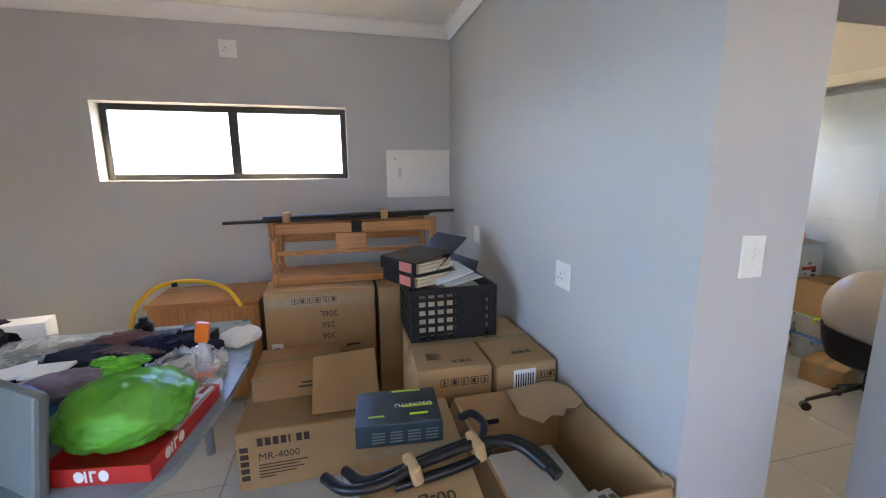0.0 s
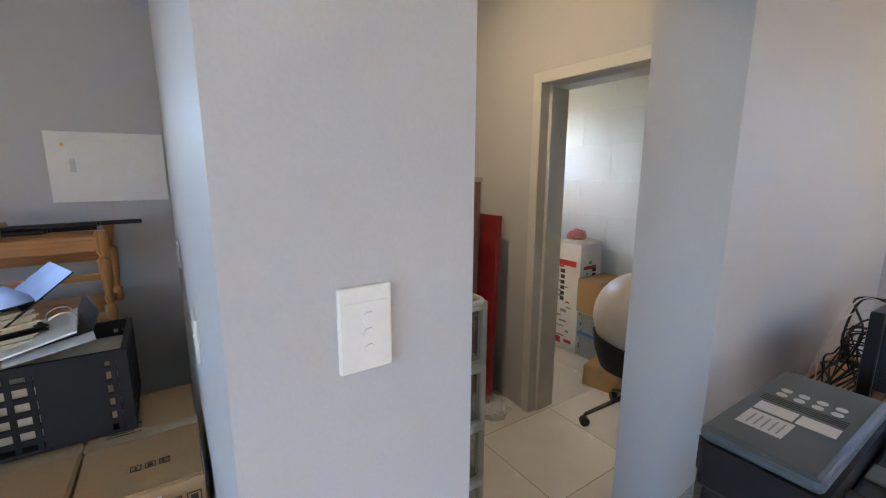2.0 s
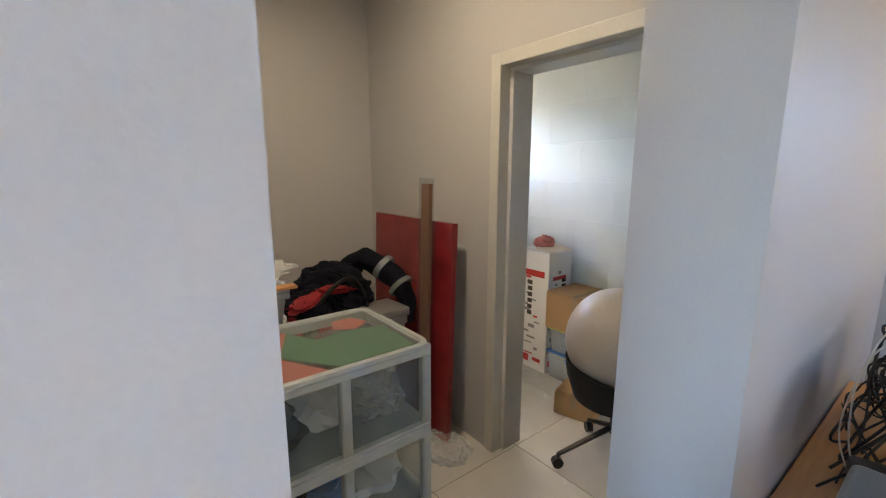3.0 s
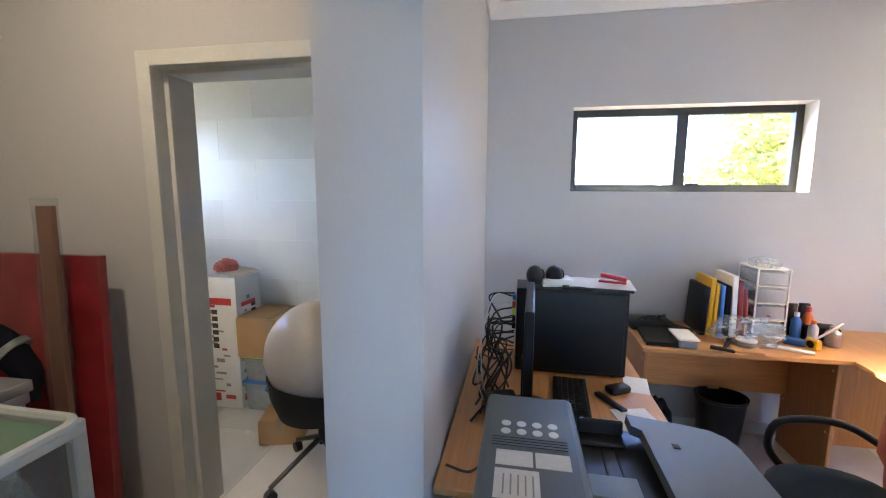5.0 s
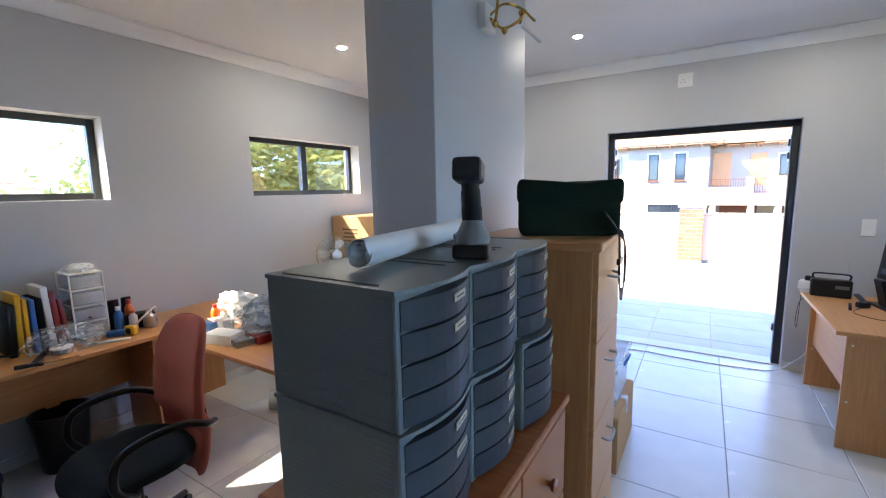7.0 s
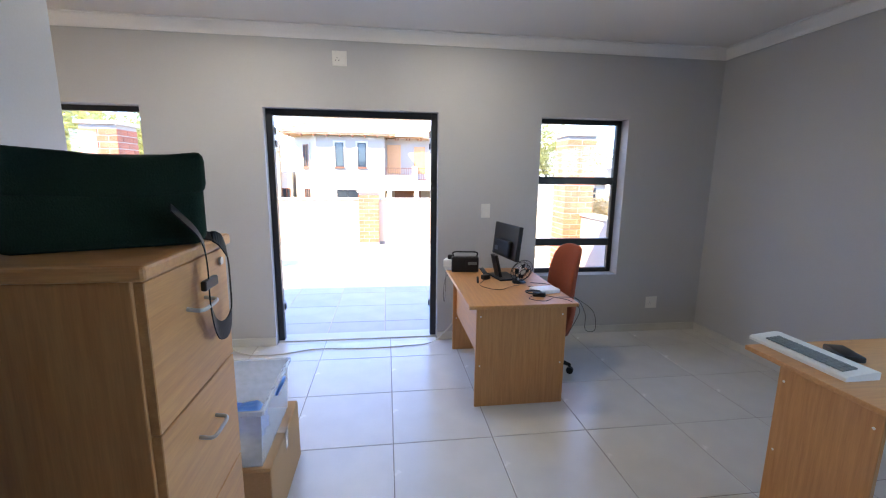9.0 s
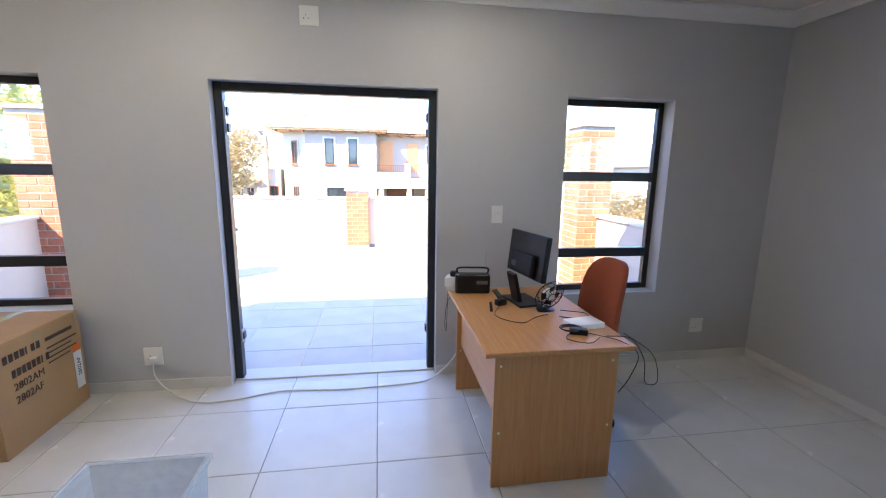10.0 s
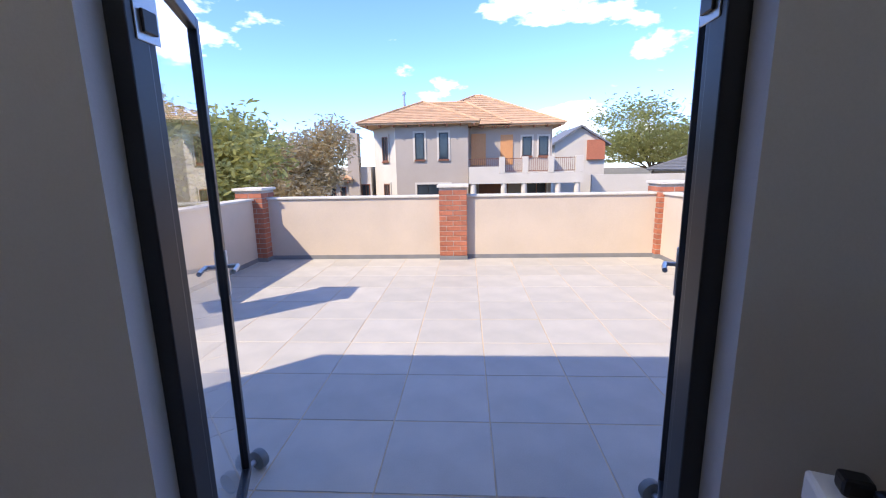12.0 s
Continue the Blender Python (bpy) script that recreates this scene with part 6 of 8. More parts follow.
for k, pts in enumerate(([(0.14, -2.77, 0.757), (0.22, -2.72, 0.75), (0.30, -2.80, 0.744), (0.22, -2.88, 0.745), (0.12, -2.82, 0.745), (0.04, -2.72, 0.744), (0.0, -2.66, 0.70), (0.05, -2.64, 0.60), (0.09, -2.655, 0.52)],
                         [(0.10, -2.78, 0.757), (-0.02, -2.76, 0.745), (-0.06, -2.70, 0.66), (-0.05, -2.66, 0.56), (-0.13, -2.68, 0.55), (-0.14, -2.75, 0.66), (-0.03, -2.84, 0.743)],
                         [(0.25, -3.16, 0.745), (0.34, -3.12, 0.744), (0.44, -3.04, 0.744), (0.53, -3.10, 0.744), (0.56, -3.2, 0.744), (0.49, -3.34, 0.745)],
                         [(0.15, -3.22, 0.745), (0.02, -3.15, 0.744), (0.10, -3.05, 0.744), (0.20, -3.12, 0.744), (0.0, -3.0, 0.744)],
                         [(0.66, -3.66, 0.76), (0.76, -3.64, 0.70), (0.785, -3.62, 0.55), (0.77, -3.66, 0.47), (0.755, -3.72, 0.55), (0.74, -3.78, 0.74)])):
    cable("device_cable", pts, 0.0022, CABLE, "thin black cable on the desk beside the door")
for k in range(3):
    r_ = 0.045 + 0.006 * k
    bm = bmesh.new()
    tube(bm, [(0.25 + r_ * math.cos(a / 20 * 6.283), -2.87 + r_ * 0.8 * math.sin(a / 20 * 6.283), 0.765 + 0.004 * k) for a in range(20)], 0.003, 5, True)
    tagged(part("cable_coil", bm, CABLE, soft=True), "coil of thin black cable on the desk", "cable")
cable("power_cable", [(2.79, YS + 0.03, 0.215), (2.77, YS + 0.05, 0.12), (2.66, YS + 0.10, 0.03), (2.45, YS + 0.22, 0.007), (2.2, YS + 0.22, 0.007), (1.9, YS + 0.14, 0.007), (1.5, YS + 0.17, 0.007), (1.1, YS + 0.15, 0.007), (0.86, YS + 0.12, 0.02), (0.72, YS + 0.13, 0.14), (0.655, YS + 0.16, 0.26), (0.64, YS + 0.18, 0.45), (0.68, YS + 0.24, 0.70), (0.70, YS + 0.30, 0.765)], 0.0055, CABLE_W, "white power cable trailing across the doorway")
pl = thing("power_plug", face_y(2.785, YS + 0.009, 0.235, out=1), "white power plug in the wall socket", "plug")
bm = bmesh.new()
box(bm, -0.022, -0.02, 0.0, 0.022, 0.02, 0.03, 0.006)
part("body", bm, WHITE_PL, pl)
office_chair(pose(0.05, -3.30, 0, 0, 0, -88), ORANGE_CLOTH, SEAT_CLOTH, True, 0.76, "rust-red swivel office chair behind the desk")

stu = carton(pose(3.185, -3.25, 0, 0, 0, -90), 0.66, 0.62, 0.625, "large brown printer carton below the tall window", seed=6)
bars(stu, face_y(0.07, -0.0032, 0.515), [(0.037 * k, 0, 0.026 if k != 4 else 0.009, 0.043) for k in range(7)], name="brand_mark")
bars(stu, face_y(0.11, -0.0032, 0.42), [(0.034 * k, 0, 0.024 if k != 6 else 0.008, 0.044) for k in range(8)], name="model_mark")
for k, tx in enumerate(("2802AM", "2802AF")):
    words(tx, 0.062, face_y(0.11, -0.0032, 0.345 - k * 0.075), PRINT, stu)
bars(stu, face_y(0.36, -0.0032, 0.36), [(0, 0.17, 0.22, 0.022), (0.0, 0.12, 0.25, 0.01), (0, 0.09, 0.20, 0.008), (0, 0.06, 0.24, 0.008), (0, 0.03, 0.18, 0.008)])
for x in (0.0, 0.28, 0.60):
    bm = bmesh.new()
    box(bm, x + 0.004, -0.0034, 0.545, x + 0.05, -0.0026, 0.62)
    part("tape_tab", bm, TAPE, stu)
bm = bmesh.new()
box(bm, 0.56, -0.0036, 0.12, 0.63, -0.0028, 0.42)
lb = part("shipping_label", bm, PAPER, stu, "white label with an orange head")
bm = bmesh.new()
box(bm, 0.56, -0.0042, 0.37, 0.63, -0.0035, 0.42)
part("label_head", bm, ORANGE_PL, lb)
words("2802AF", 0.04, face_y(0.61, -0.0042, 0.20) @ pose(0, 0, 0, 0, 0, 90), PRINT, lb)

# desk corner with a white keyboard near the west wall
D2 = pose(-0.545, -1.25, 0, 0, 0, 180)
rd = panel_desk("desk", D2, 1.20, 0.68, 0.74, "beech desk with a white keyboard by the west wall", modesty=True, overhang=0.012, back=0.19)
wk = thing("keyboard", D2 @ pose(0.09, 0.27, 0.74), "white computer keyboard with grey keys overhanging the desk's corner", "keyboard")
bm = bmesh.new()
slab(bm, [(0, 0.0), (0.17, 0.0), (0.17, 0.034), (0.14, 0.036), (0.01, 0.022), (0, 0.014)], 0, 0.48, pose(0, 0.48, 0, 90, 0, 0))
part("body", bm, WHITE_PL, wk)
for i in range(14):
    for j in range(4):
        bm = bmesh.new()
        tbox(bm, pose(0.03, 0, 0.0235, 0, -6, 0), j * 0.02, 0.04 + i * 0.027, 0, j * 0.02 + 0.017, 0.064 + i * 0.027, 0.008, 0.002, 1)
        part("key", bm, GREY_PL, wk)
solid("black_phone", D2 @ pose(0.36, 0.50, 0.74, 0, 0, 70), (0.16, 0.09, 0.03), BLACK, "black device beside the white keyboard", "device", 0.008)

# door stops
for x, y, r_ in ((2.56, -4.82, 70), (0.58, -4.66, 100)):
    du = thing("dumbbell", pose(x, y, TZ + 0.055, 0, 0, r_), "small grey dumbbell holding the door open", "dumbbell", "door stops")
    bm = bmesh.new()
    cyl(bm, (-0.07, 0, 0), (0.07, 0, 0), 0.014, n=12)
    part("bar", bm, SILVER, du, soft=True)
    for s in (-1, 1):
        bm = bmesh.new()
        t = bmesh.new()
        lathe(t, [(0.03, 0), (0.05, 0.01), (0.054, 0.03), (0.05, 0.05), (0.03, 0.06)], 14)
        join(bm, t, pose(s * 0.09 - 0.03, 0, 0, 0, 90, 0))
        part("weight", bm, GREY_PL, du, soft=True)


# ---- north end: boxes and the long table ----
c206 = carton(pose(0.20, 3.08, 0), 0.71, 0.60, 0.85, "big brown appliance box with model numbers printed upside down", seed=11)
for k, tx in enumerate(("206L", "256", "306", "356")):
    words(tx, 0.058, face_y(0.46 if k == 0 else 0.44, -0.004, 0.70 - k * 0.078, True), PRINT, c206)
bm = bmesh.new()
box(bm, 0.03, -0.0042, 0.34, 0.10, -0.003, 0.50)
lb = part("shipping_label", bm, PAPER, c206)
bars(lb, face_y(0.04, -0.0044, 0.36), [(0, 0.015 * k, 0.05 - 0.01 * (k % 2), 0.006) for k in range(8)])
bm = bmesh.new()
slab(bm, [(0, 0), (0.05, 0.012), (0.10, 0.008), (0.10, 0.024), (0.05, 0.026), (0.015, 0.022)], 0, 0.001, face_y(0.50, -0.0035, 0.43))
part("arrow_print", bm, PRINT, c206)
bm = bmesh.new()
box(bm, 0.005, -0.0045, 0.74, 0.70, -0.0032, 0.80)
box(bm, 0.14, -0.0052, 0.755, 0.52, -0.0044, 0.81)
part("tape", bm, TAPE, c206, "crinkled packing tape")
icons(c206, face_y(0.17, -0.0062, 0.762), 6, 0.038)
carton(pose(0.935, 3.05, 0), 0.26, 0.55, 0.84, "narrow tall brown carton beside the big box", seed=12)

rack = thing("wooden_rack", pose(0.25, 3.20, 0.858), "orange pine rack lying on its side on the box", "rack")
for z0, z1, nm in ((0.0, 0.05, "lower_rail"), (0.205, 0.235, "middle_rail"), (0.345, 0.42, "upper_rail")):
    bm = bmesh.new()
    box(bm, 0.03, 0, z0, 1.10, 0.03, z1, 0.005)
    part(nm, bm, PINE, rack)
for x in (0.0, 1.085):
    bm = bmesh.new()
    t = bmesh.new()
    lathe(t, [(0.022, 0), (0.026, 0.02), (0.026, 0.07), (0.014, 0.085), (0.022, 0.11), (0.013, 0.14), (0.024, 0.18), (0.026, 0.21), (0.026, 0.30), (0.014, 0.315), (0.026, 0.34), (0.026, 0.43), (0.018, 0.44)], 14)
    join(bm, t, pose(x + 0.02, 0.015, 0))
    part("post", bm, PINE_Z, rack, soft=True)
    bm = bmesh.new()
    join(bm, lathe(bmesh.new(), [(0.022, 0), (0.026, 0.02), (0.026, 0.07), (0.014, 0.085), (0.024, 0.18), (0.026, 0.30), (0.014, 0.315), (0.026, 0.43)], 14), pose(x + 0.02, 0.40, 0))
    part("post", bm, PINE_Z, rack, soft=True)
bm = bmesh.new()
box(bm, 0.03, 0.03, 0.03, 1.10, 0.40, 0.048, 0.003)
part("shelf", bm, PINE, rack)
bm = bmesh.new()
box(bm, 0.03, 0.40, 0.235, 1.10, 0.415, 0.40, 0.003)
part("back_board", bm, PINE, rack, "pine board in shadow")
bm = bmesh.new()
box(bm, 0.42, 0.0, 0.236, 0.63, 0.032, 0.344, 0.003)
part("block", bm, PINE, rack, "square pine block")
bm = bmesh.new()
box(bm, 0.53, -0.003, 0.35, 0.60, 0.034, 0.425, 0.003)
part("notch", bm, BLACK_MATT, rack)
for k in range(7):
    y = 3.18 + (k % 4) * 0.026
    z = 1.297 + (k // 4) * 0.024
    x0 = -0.02 + 0.06 * k
    bm = bmesh.new()
    cyl(bm, (x0, y + 0.02, z + 0.0), (x0 + 1.18 - 0.05 * (k % 3), y + 0.01, z + 0.012), 0.011, n=10)
    pl_ = part("pole", bm, BLACK, soft=True)
    tagged(pl_, "thin black metal pole taped into a bundle", "pole", "bundle of poles")
for x in (0.34, 0.98):
    bm = bmesh.new()
    box(bm, x, 3.175, 1.288, x + 0.05, 3.305, 1.352, 0.01)
    tagged(part("tape_band", bm, CARDBOARD), "brown tape band round the poles", "tape")

tos = carton(pose(0.13, 2.37, 0), 0.62, 0.58, 0.325, "brown printer supplies carton in front of the big box", seed=13)
bars(tos, face_y(0.10, -0.004, 0.245), [(0.038 * k, 0, 0.027 if k != 4 else 0.009, 0.044) for k in range(7)], name="brand_mark")
words("MR-4000", 0.055, face_y(0.10, -0.004, 0.165), PRINT, tos)
bars(tos, face_y(0.10, -0.004, 0.06), [(0, 0.075, 0.24, 0.006), (0, 0.058, 0.20, 0.006), (0, 0.04, 0.22, 0.006), (0, 0.022, 0.18, 0.006), (0, 0.005, 0.08, 0.006)])
bars(tos, face_y(0.015, -0.004, 0.06), [(0, 0.04 * k, 0.04, 0.028) for k in range(5)])
c2 = carton(pose(0.17, 2.66, 0.33), 0.50, 0.40, 0.14, "flat brown carton lying on the supplies carton", seed=14)
bars(c2, face_y(0.25, -0.004, 0.06), [(0, 0, 0.10, 0.012), (0.02, 0.025, 0.07, 0.01)])
bm = bmesh.new()
slab(bm, [(0, 0), (0.36, -0.05), (0.40, 0.30), (0.05, 0.33)], 0, 0.006, pose(0.50, 2.42, 0.345, 38, -6, 4))
tagged(part("cardboard_flap", bm, CARDBOARD), "loose cardboard flap leaning against the big box", "cardboard")

b00 = carton(pose(0.69, 1.24, 0, 0, 0, -3), 0.36, 0.62, 0.68, "brown carton under the router box", seed=15)
words("00-B", 0.06, pose(0.10, 0.10, 0.688, 0, 0, 180) @ pose(-0.18, -0.0, 0), PRINT, b00)
rt = thing("router_box", pose(0.70, 1.583, 0.689, 0, 0, -5) @ Matrix.Diagonal((1.11, 0.95, 0.95, 1)), "dark teal router box with pale lettering", "router box")
bm = bmesh.new()
box(bm, 0, 0, 0, 0.27, 0.24, 0.085, 0.003)
part("body", bm, mat("teal_black_card", (0.02, 0.035, 0.045), 0.35, 0.3, 8, fine=0.1), rt)
words("DSL-N17U", 0.028, pose(0.25, 0.13, 0.0855, 0, 0, 180), PAPER, rt)
bars(rt, pose(0.02, 0.03, 0.0855), [(0.02, 0.02, 0.05, 0.01), (0.15, 0.02, 0.06, 0.012), (0.10, 0.19, 0.10, 0.012), (0.13, 0.075, 0.10, 0.012)], LIME_PL)
bars(rt, face_y(0.02, -0.001, 0.015), [(0.03 + 0.055 * i, 0.012 * j, 0.04, 0.005) for i in range(4) for j in range(4)], GREY_PL)

lc = carton(pose(0.99, 1.96, 0, 0, 0, -2), 0.34, 0.56, 0.745, "taped brown carton under the black crate", seed=16)
icons(lc, pose(0.17, 0.05, 0.7512), 3, 0.026)
bars(lc, pose(0.06, 0.10, 0.7512), [(0, 0.012 * k, 0.07 - 0.015 * (k % 2), 0.004) for k in range(6)])
icons(lc, face_y(0.10, -0.004, 0.665), 5)
bars(lc, face_y(0.08, -0.004, 0.56), [(0, 0, 0.012, 0.05), (0.03, 0, 0.05, 0.012), (0.03, 0.02, 0.012, 0.03), (0.11, 0, 0.012, 0.05), (0.15, 0.0, 0.05, 0.012), (0.15, 0.038, 0.05, 0.012)])
rc = carton(pose(1.345, 1.92, 0), 0.295, 0.60, 0.745, "taped brown carton against the side wall", seed=17)
icons(rc, pose(0.12, 0.10, 0.7512), 3, 0.026)
bars(rc, pose(0.05, 0.32, 0.7512), [(0, 0.014 * k, 0.09 - 0.02 * (k % 2), 0.005) for k in range(5)])
icons(rc, face_y(0.20, -0.004, 0.665), 2)
bm = bmesh.new()
box(bm, 0.08, -0.0045, 0.62, 0.19, -0.003, 0.72)
lb = part("shipping_label", bm, PAPER, rc)
bars(lb, face_y(0.09, -0.0047, 0.63), [(0.012 * k, 0, 0.006, 0.07) for k in range(8)])

crate = thing("plastic_crate", pose(1.015, 2.26, 0.755), "black plastic lattice crate filled with lever-arch files", "crate")
W, D, H = 0.46, 0.34, 0.275
bm = bmesh.new()
for q in ((0, 0, 0, W, D, 0.012), (0, 0, H - 0.03, W, 0.016, H), (0, D - 0.016, H - 0.03, W, D, H), (0, 0.016, H - 0.03, 0.016, D - 0.016, H), (W - 0.016, 0.016, H - 0.03, W, D - 0.016, H),
          (0, 0, 0.012, 0.03, 0.014, H - 0.03), (W - 0.03, 0, 0.012, W, 0.014, H - 0.03), (0, D - 0.014, 0.012, 0.03, D, H - 0.03), (W - 0.03, D - 0.014, 0.012, W, D, H - 0.03)):
    box(bm, *q)
part("frame", bm, BLACK_MATT, crate)
for y in (0.002, D - 0.010):
    bm = bmesh.new()
    for k in range(9):
        x = 0.03 + k * 0.048
        box(bm, x, y, 0.012, x + 0.014, y + 0.008, H - 0.03)
    for k in range(5):
        box(bm, 0.03, y + 0.001, 0.03 + k * 0.045, W - 0.03, y + 0.007, 0.048 + k * 0.045)
    box(bm, 0.24, y - 0.001, 0.012, 0.40, y + 0.009, H - 0.03)
    part("lattice_side", bm, BLACK_MATT, crate)
for x in (0.002, W - 0.010):
    bm = bmesh.new()
    for k in range(7):
        box(bm, x, 0.016 + k * 0.046, 0.012, x + 0.008, 0.030 + k * 0.046, H - 0.03)
    for k in range(5):
        box(bm, x + 0.001, 0.016, 0.03 + k * 0.045, x + 0.007, D - 0.016, 0.048 + k * 0.045)
    part("lattice_end", bm, BLACK_MATT, crate)


PINK_LABEL = mat("pink_label", (0.62, 0.20, 0.17), 0.7, 0.15, 20)


AGED_PAPER = mat("aged_paper", (0.62, 0.55, 0.40), 0.9, 0.15, 60, fine=0.1)


def binder(m, label, spread=0.0):
    """A lever-arch file lying flat: x along its length, spine at y=0."""
    ob = thing("lever_arch_file", m, label, "file", "lever-arch files")
    bm = bmesh.new()
    box(bm, 0, 0, 0, 0.30, 0.006, 0.066, 0.002, 1)
    box(bm, 0, 0, 0, 0.30, 0.27, 0.004, 0.001, 1)
    tbox(bm, pose(0, 0, 0.062, spread), 0, 0, 0, 0.30, 0.27, 0.004, 0.001, 1)
    part("cover", bm, BLACK, ob)
    for k in range(8):
        bm = bmesh.new()
        tbox(bm, pose(0.004 * (k % 3), 0.02, 0.006 + 0.0065 * k, 0.2 * k), 0.004, 0, 0, 0.294, 0.215 + 0.008 * (k % 3), 0.0055)
        part("page_block", bm, AGED_PAPER, ob, "yellowed pages")
    bm = bmesh.new()
    box(bm, 0.17, -0.0012, 0.010, 0.27, 0.0, 0.058)
    part("spine_label", bm, PINK_LABEL, ob, "pink spine label")
    return ob


crate_top = 0.755 + H
solid("packed_file", pose(1.24, 2.43, 0.77), (0.42, 0.29, 0.21), CREAM_CARD, "files with pale page edges packed inside the crate", "files", 0.01)
binder(pose(0.915, 2.545, crate_top + 0.001, 0, 0, -66), "black lever-arch file with yellowed pages on the crate")
binder(pose(0.90, 2.53, crate_top + 0.072, 0, 0, -61), "black lever-arch file with yellowed pages on the crate", 5)
of = thing("lever_arch_file", pose(1.17, 2.31, crate_top + 0.012, 0, -8, 14), "open lever-arch file with its cover leaning up on the crate", "file", "lever-arch files")
bm = bmesh.new()
box(bm, 0, 0, 0, 0.23, 0.29, 0.004, 0.001, 1)
part("back_cover", bm, BLACK, of)
bm = bmesh.new()
tbox(bm, pose(0.23, 0, 0.0, 0, -62, 0), 0, 0, 0, 0.066, 0.29, 0.004, 0.001, 1)
part("spine", bm, BLACK, of)
bm = bmesh.new()
tbox(bm, pose(0.02, 0.03, 0.062, 0, -30, 6), 0, 0, 0, 0.25, 0.29, 0.005, 0.001, 1)
part("front_cover", bm, BLACK, of)
bm = bmesh.new()
tbox(bm, pose(-0.02, -0.03, 0.006, 0, -6, -8), 0, 0, 0, 0.21, 0.27, 0.006)
part("page_block", bm, PAPER, of, "white pages sticking out")
for y in (0.10, 0.18):
    bm = bmesh.new()
    tube(bm, curve_pts([(0.14, y, 0.004), (0.14, y, 0.045), (0.175, y, 0.06), (0.205, y, 0.045), (0.205, y, 0.004)], 4), 0.002, 6)
    part("ring", bm, SILVER, of, "metal ring")
sheet("paper_sheet", pose(1.20, 2.24, crate_top + 0.012, 0, -8, 10), 0.21, 0.20, PAPER, "loose white sheets sticking out of a file", seed=3)

# open carton with a torn flap
oc = carton(pose(1.13, 1.20, 0), 0.515, 0.68, 0.65, "large open cardboard carton holding parts", open_top=True)
bm = bmesh.new()
slab(bm, [(0, 0), (0.20, 0.0), (0.27, -0.05), (0.30, -0.14), (0.25, -0.16), (0.22, -0.15), (0.19, -0.18), (0.15, -0.165), (0.10, -0.19), (0.02, -0.13)], 0, 0.006, pose(0.24, 0.675, 0.65, 24, -10, -8))
part("torn_flap", bm, CARDBOARD_IN, oc, "torn cardboard flap folded inwards")
bm = bmesh.new()
tbox(bm, pose(0.0, 0.0, 0.65, 0, -62, 0), -0.16, 0, 0, 0, 0.66, 0.006)
part("side_flap", bm, CARDBOARD_IN, oc)
bm = bmesh.new()
tbox(bm, pose(0.508, 0, 0.65, 0, 80, 0), -0.02, 0.0, 0, 0.03, 0.04, 0.006)
part("corner_tab", bm, CARDBOARD, oc)
bm = bmesh.new()
slab(bm, [(-0.035, 0), (0.035, 0), (0.04, 0.012), (0.035, 0.024), (-0.035, 0.024), (-0.04, 0.012)], 0, 0.0012, face_y(0.17, 0.672, 0.50))
part("hand_hole", bm, BLACK_MATT, oc)
solid("packing_block", pose(1.36, 1.55, 0.008), (0.40, 0.50, 0.40), PAPER, "white foam packing in the open carton", "packing", 0.01)
solid("white_device", pose(1.47, 1.36, 0.41, 10, 4, 20), (0.20, 0.14, 0.05), WHITE_PL, "white card-box device in the open carton", "device", 0.006)
sc = solid("circuit_box", pose(1.50, 1.33, 0.475, 8, 4, 15), (0.16, 0.11, 0.03), PAPER, "white packet with green printed panel", "packet", 0.004)
bars(sc, pose(-0.07, -0.045, 0.0302), [(0.005, 0.05, 0.055, 0.035), (0.075, 0.055, 0.03, 0.03), (0.115, 0.055, 0.025, 0.02), (0.01, 0.01, 0.10, 0.012)], GREY_PL)
solid("white_cover", pose(1.30, 1.36, 0.41, 22, 10, 60), (0.22, 0.10, 0.02), WHITE_PL, "white plastic cover in the open carton", "cover", 0.004)
for k, (pts, rr) in enumerate(((((0.60, 1.44, 0.715), (0.66, 1.37, 0.718), (0.76, 1.35, 0.73), (0.90, 1.385, 0.75), (1.09, 1.41, 0.765), (1.19, 1.37, 0.765), (1.25, 1.28, 0.74)), 0.021),
                               (((0.66, 1.46, 0.712), (0.71, 1.40, 0.712), (0.80, 1.395, 0.725), (0.92, 1.42, 0.74), (1.07, 1.44, 0.755)), 0.020),
                               (((1.09, 1.42, 0.765), (1.12, 1.48, 0.78), (1.10, 1.54, 0.785), (1.05, 1.52, 0.79)), 0.018),
                               (((1.07, 1.40, 0.755), (1.18, 1.41, 0.755), (1.25, 1.35, 0.74), (1.285, 1.27, 0.71)), 0.026),
                               (((0.80, 1.36, 0.705), (0.95, 1.37, 0.715), (1.08, 1.39, 0.73), (1.14, 1.44, 0.74)), 0.020))):
    bm = bmesh.new()
    tube(bm, curve_pts(pts, 5), rr * 0.78, 10)
    tagged(part("metal_bracket", bm, BLACK, soft=True), "bent black metal chair bracket taped in a bundle", "bracket", "bracket bundle")
for x, y, z, r_ in ((0.86, 1.385, 0.735, 10), (1.07, 1.415, 0.752, 8)):
    bm = bmesh.new()
    tbox(bm, pose(x, y, z, 0, -12, r_), -0.018, -0.045, -0.034, 0.018, 0.045, 0.032, 0.012)
    tagged(part("tape_band", bm, CARDBOARD), "brown tape band round the brackets", "tape")

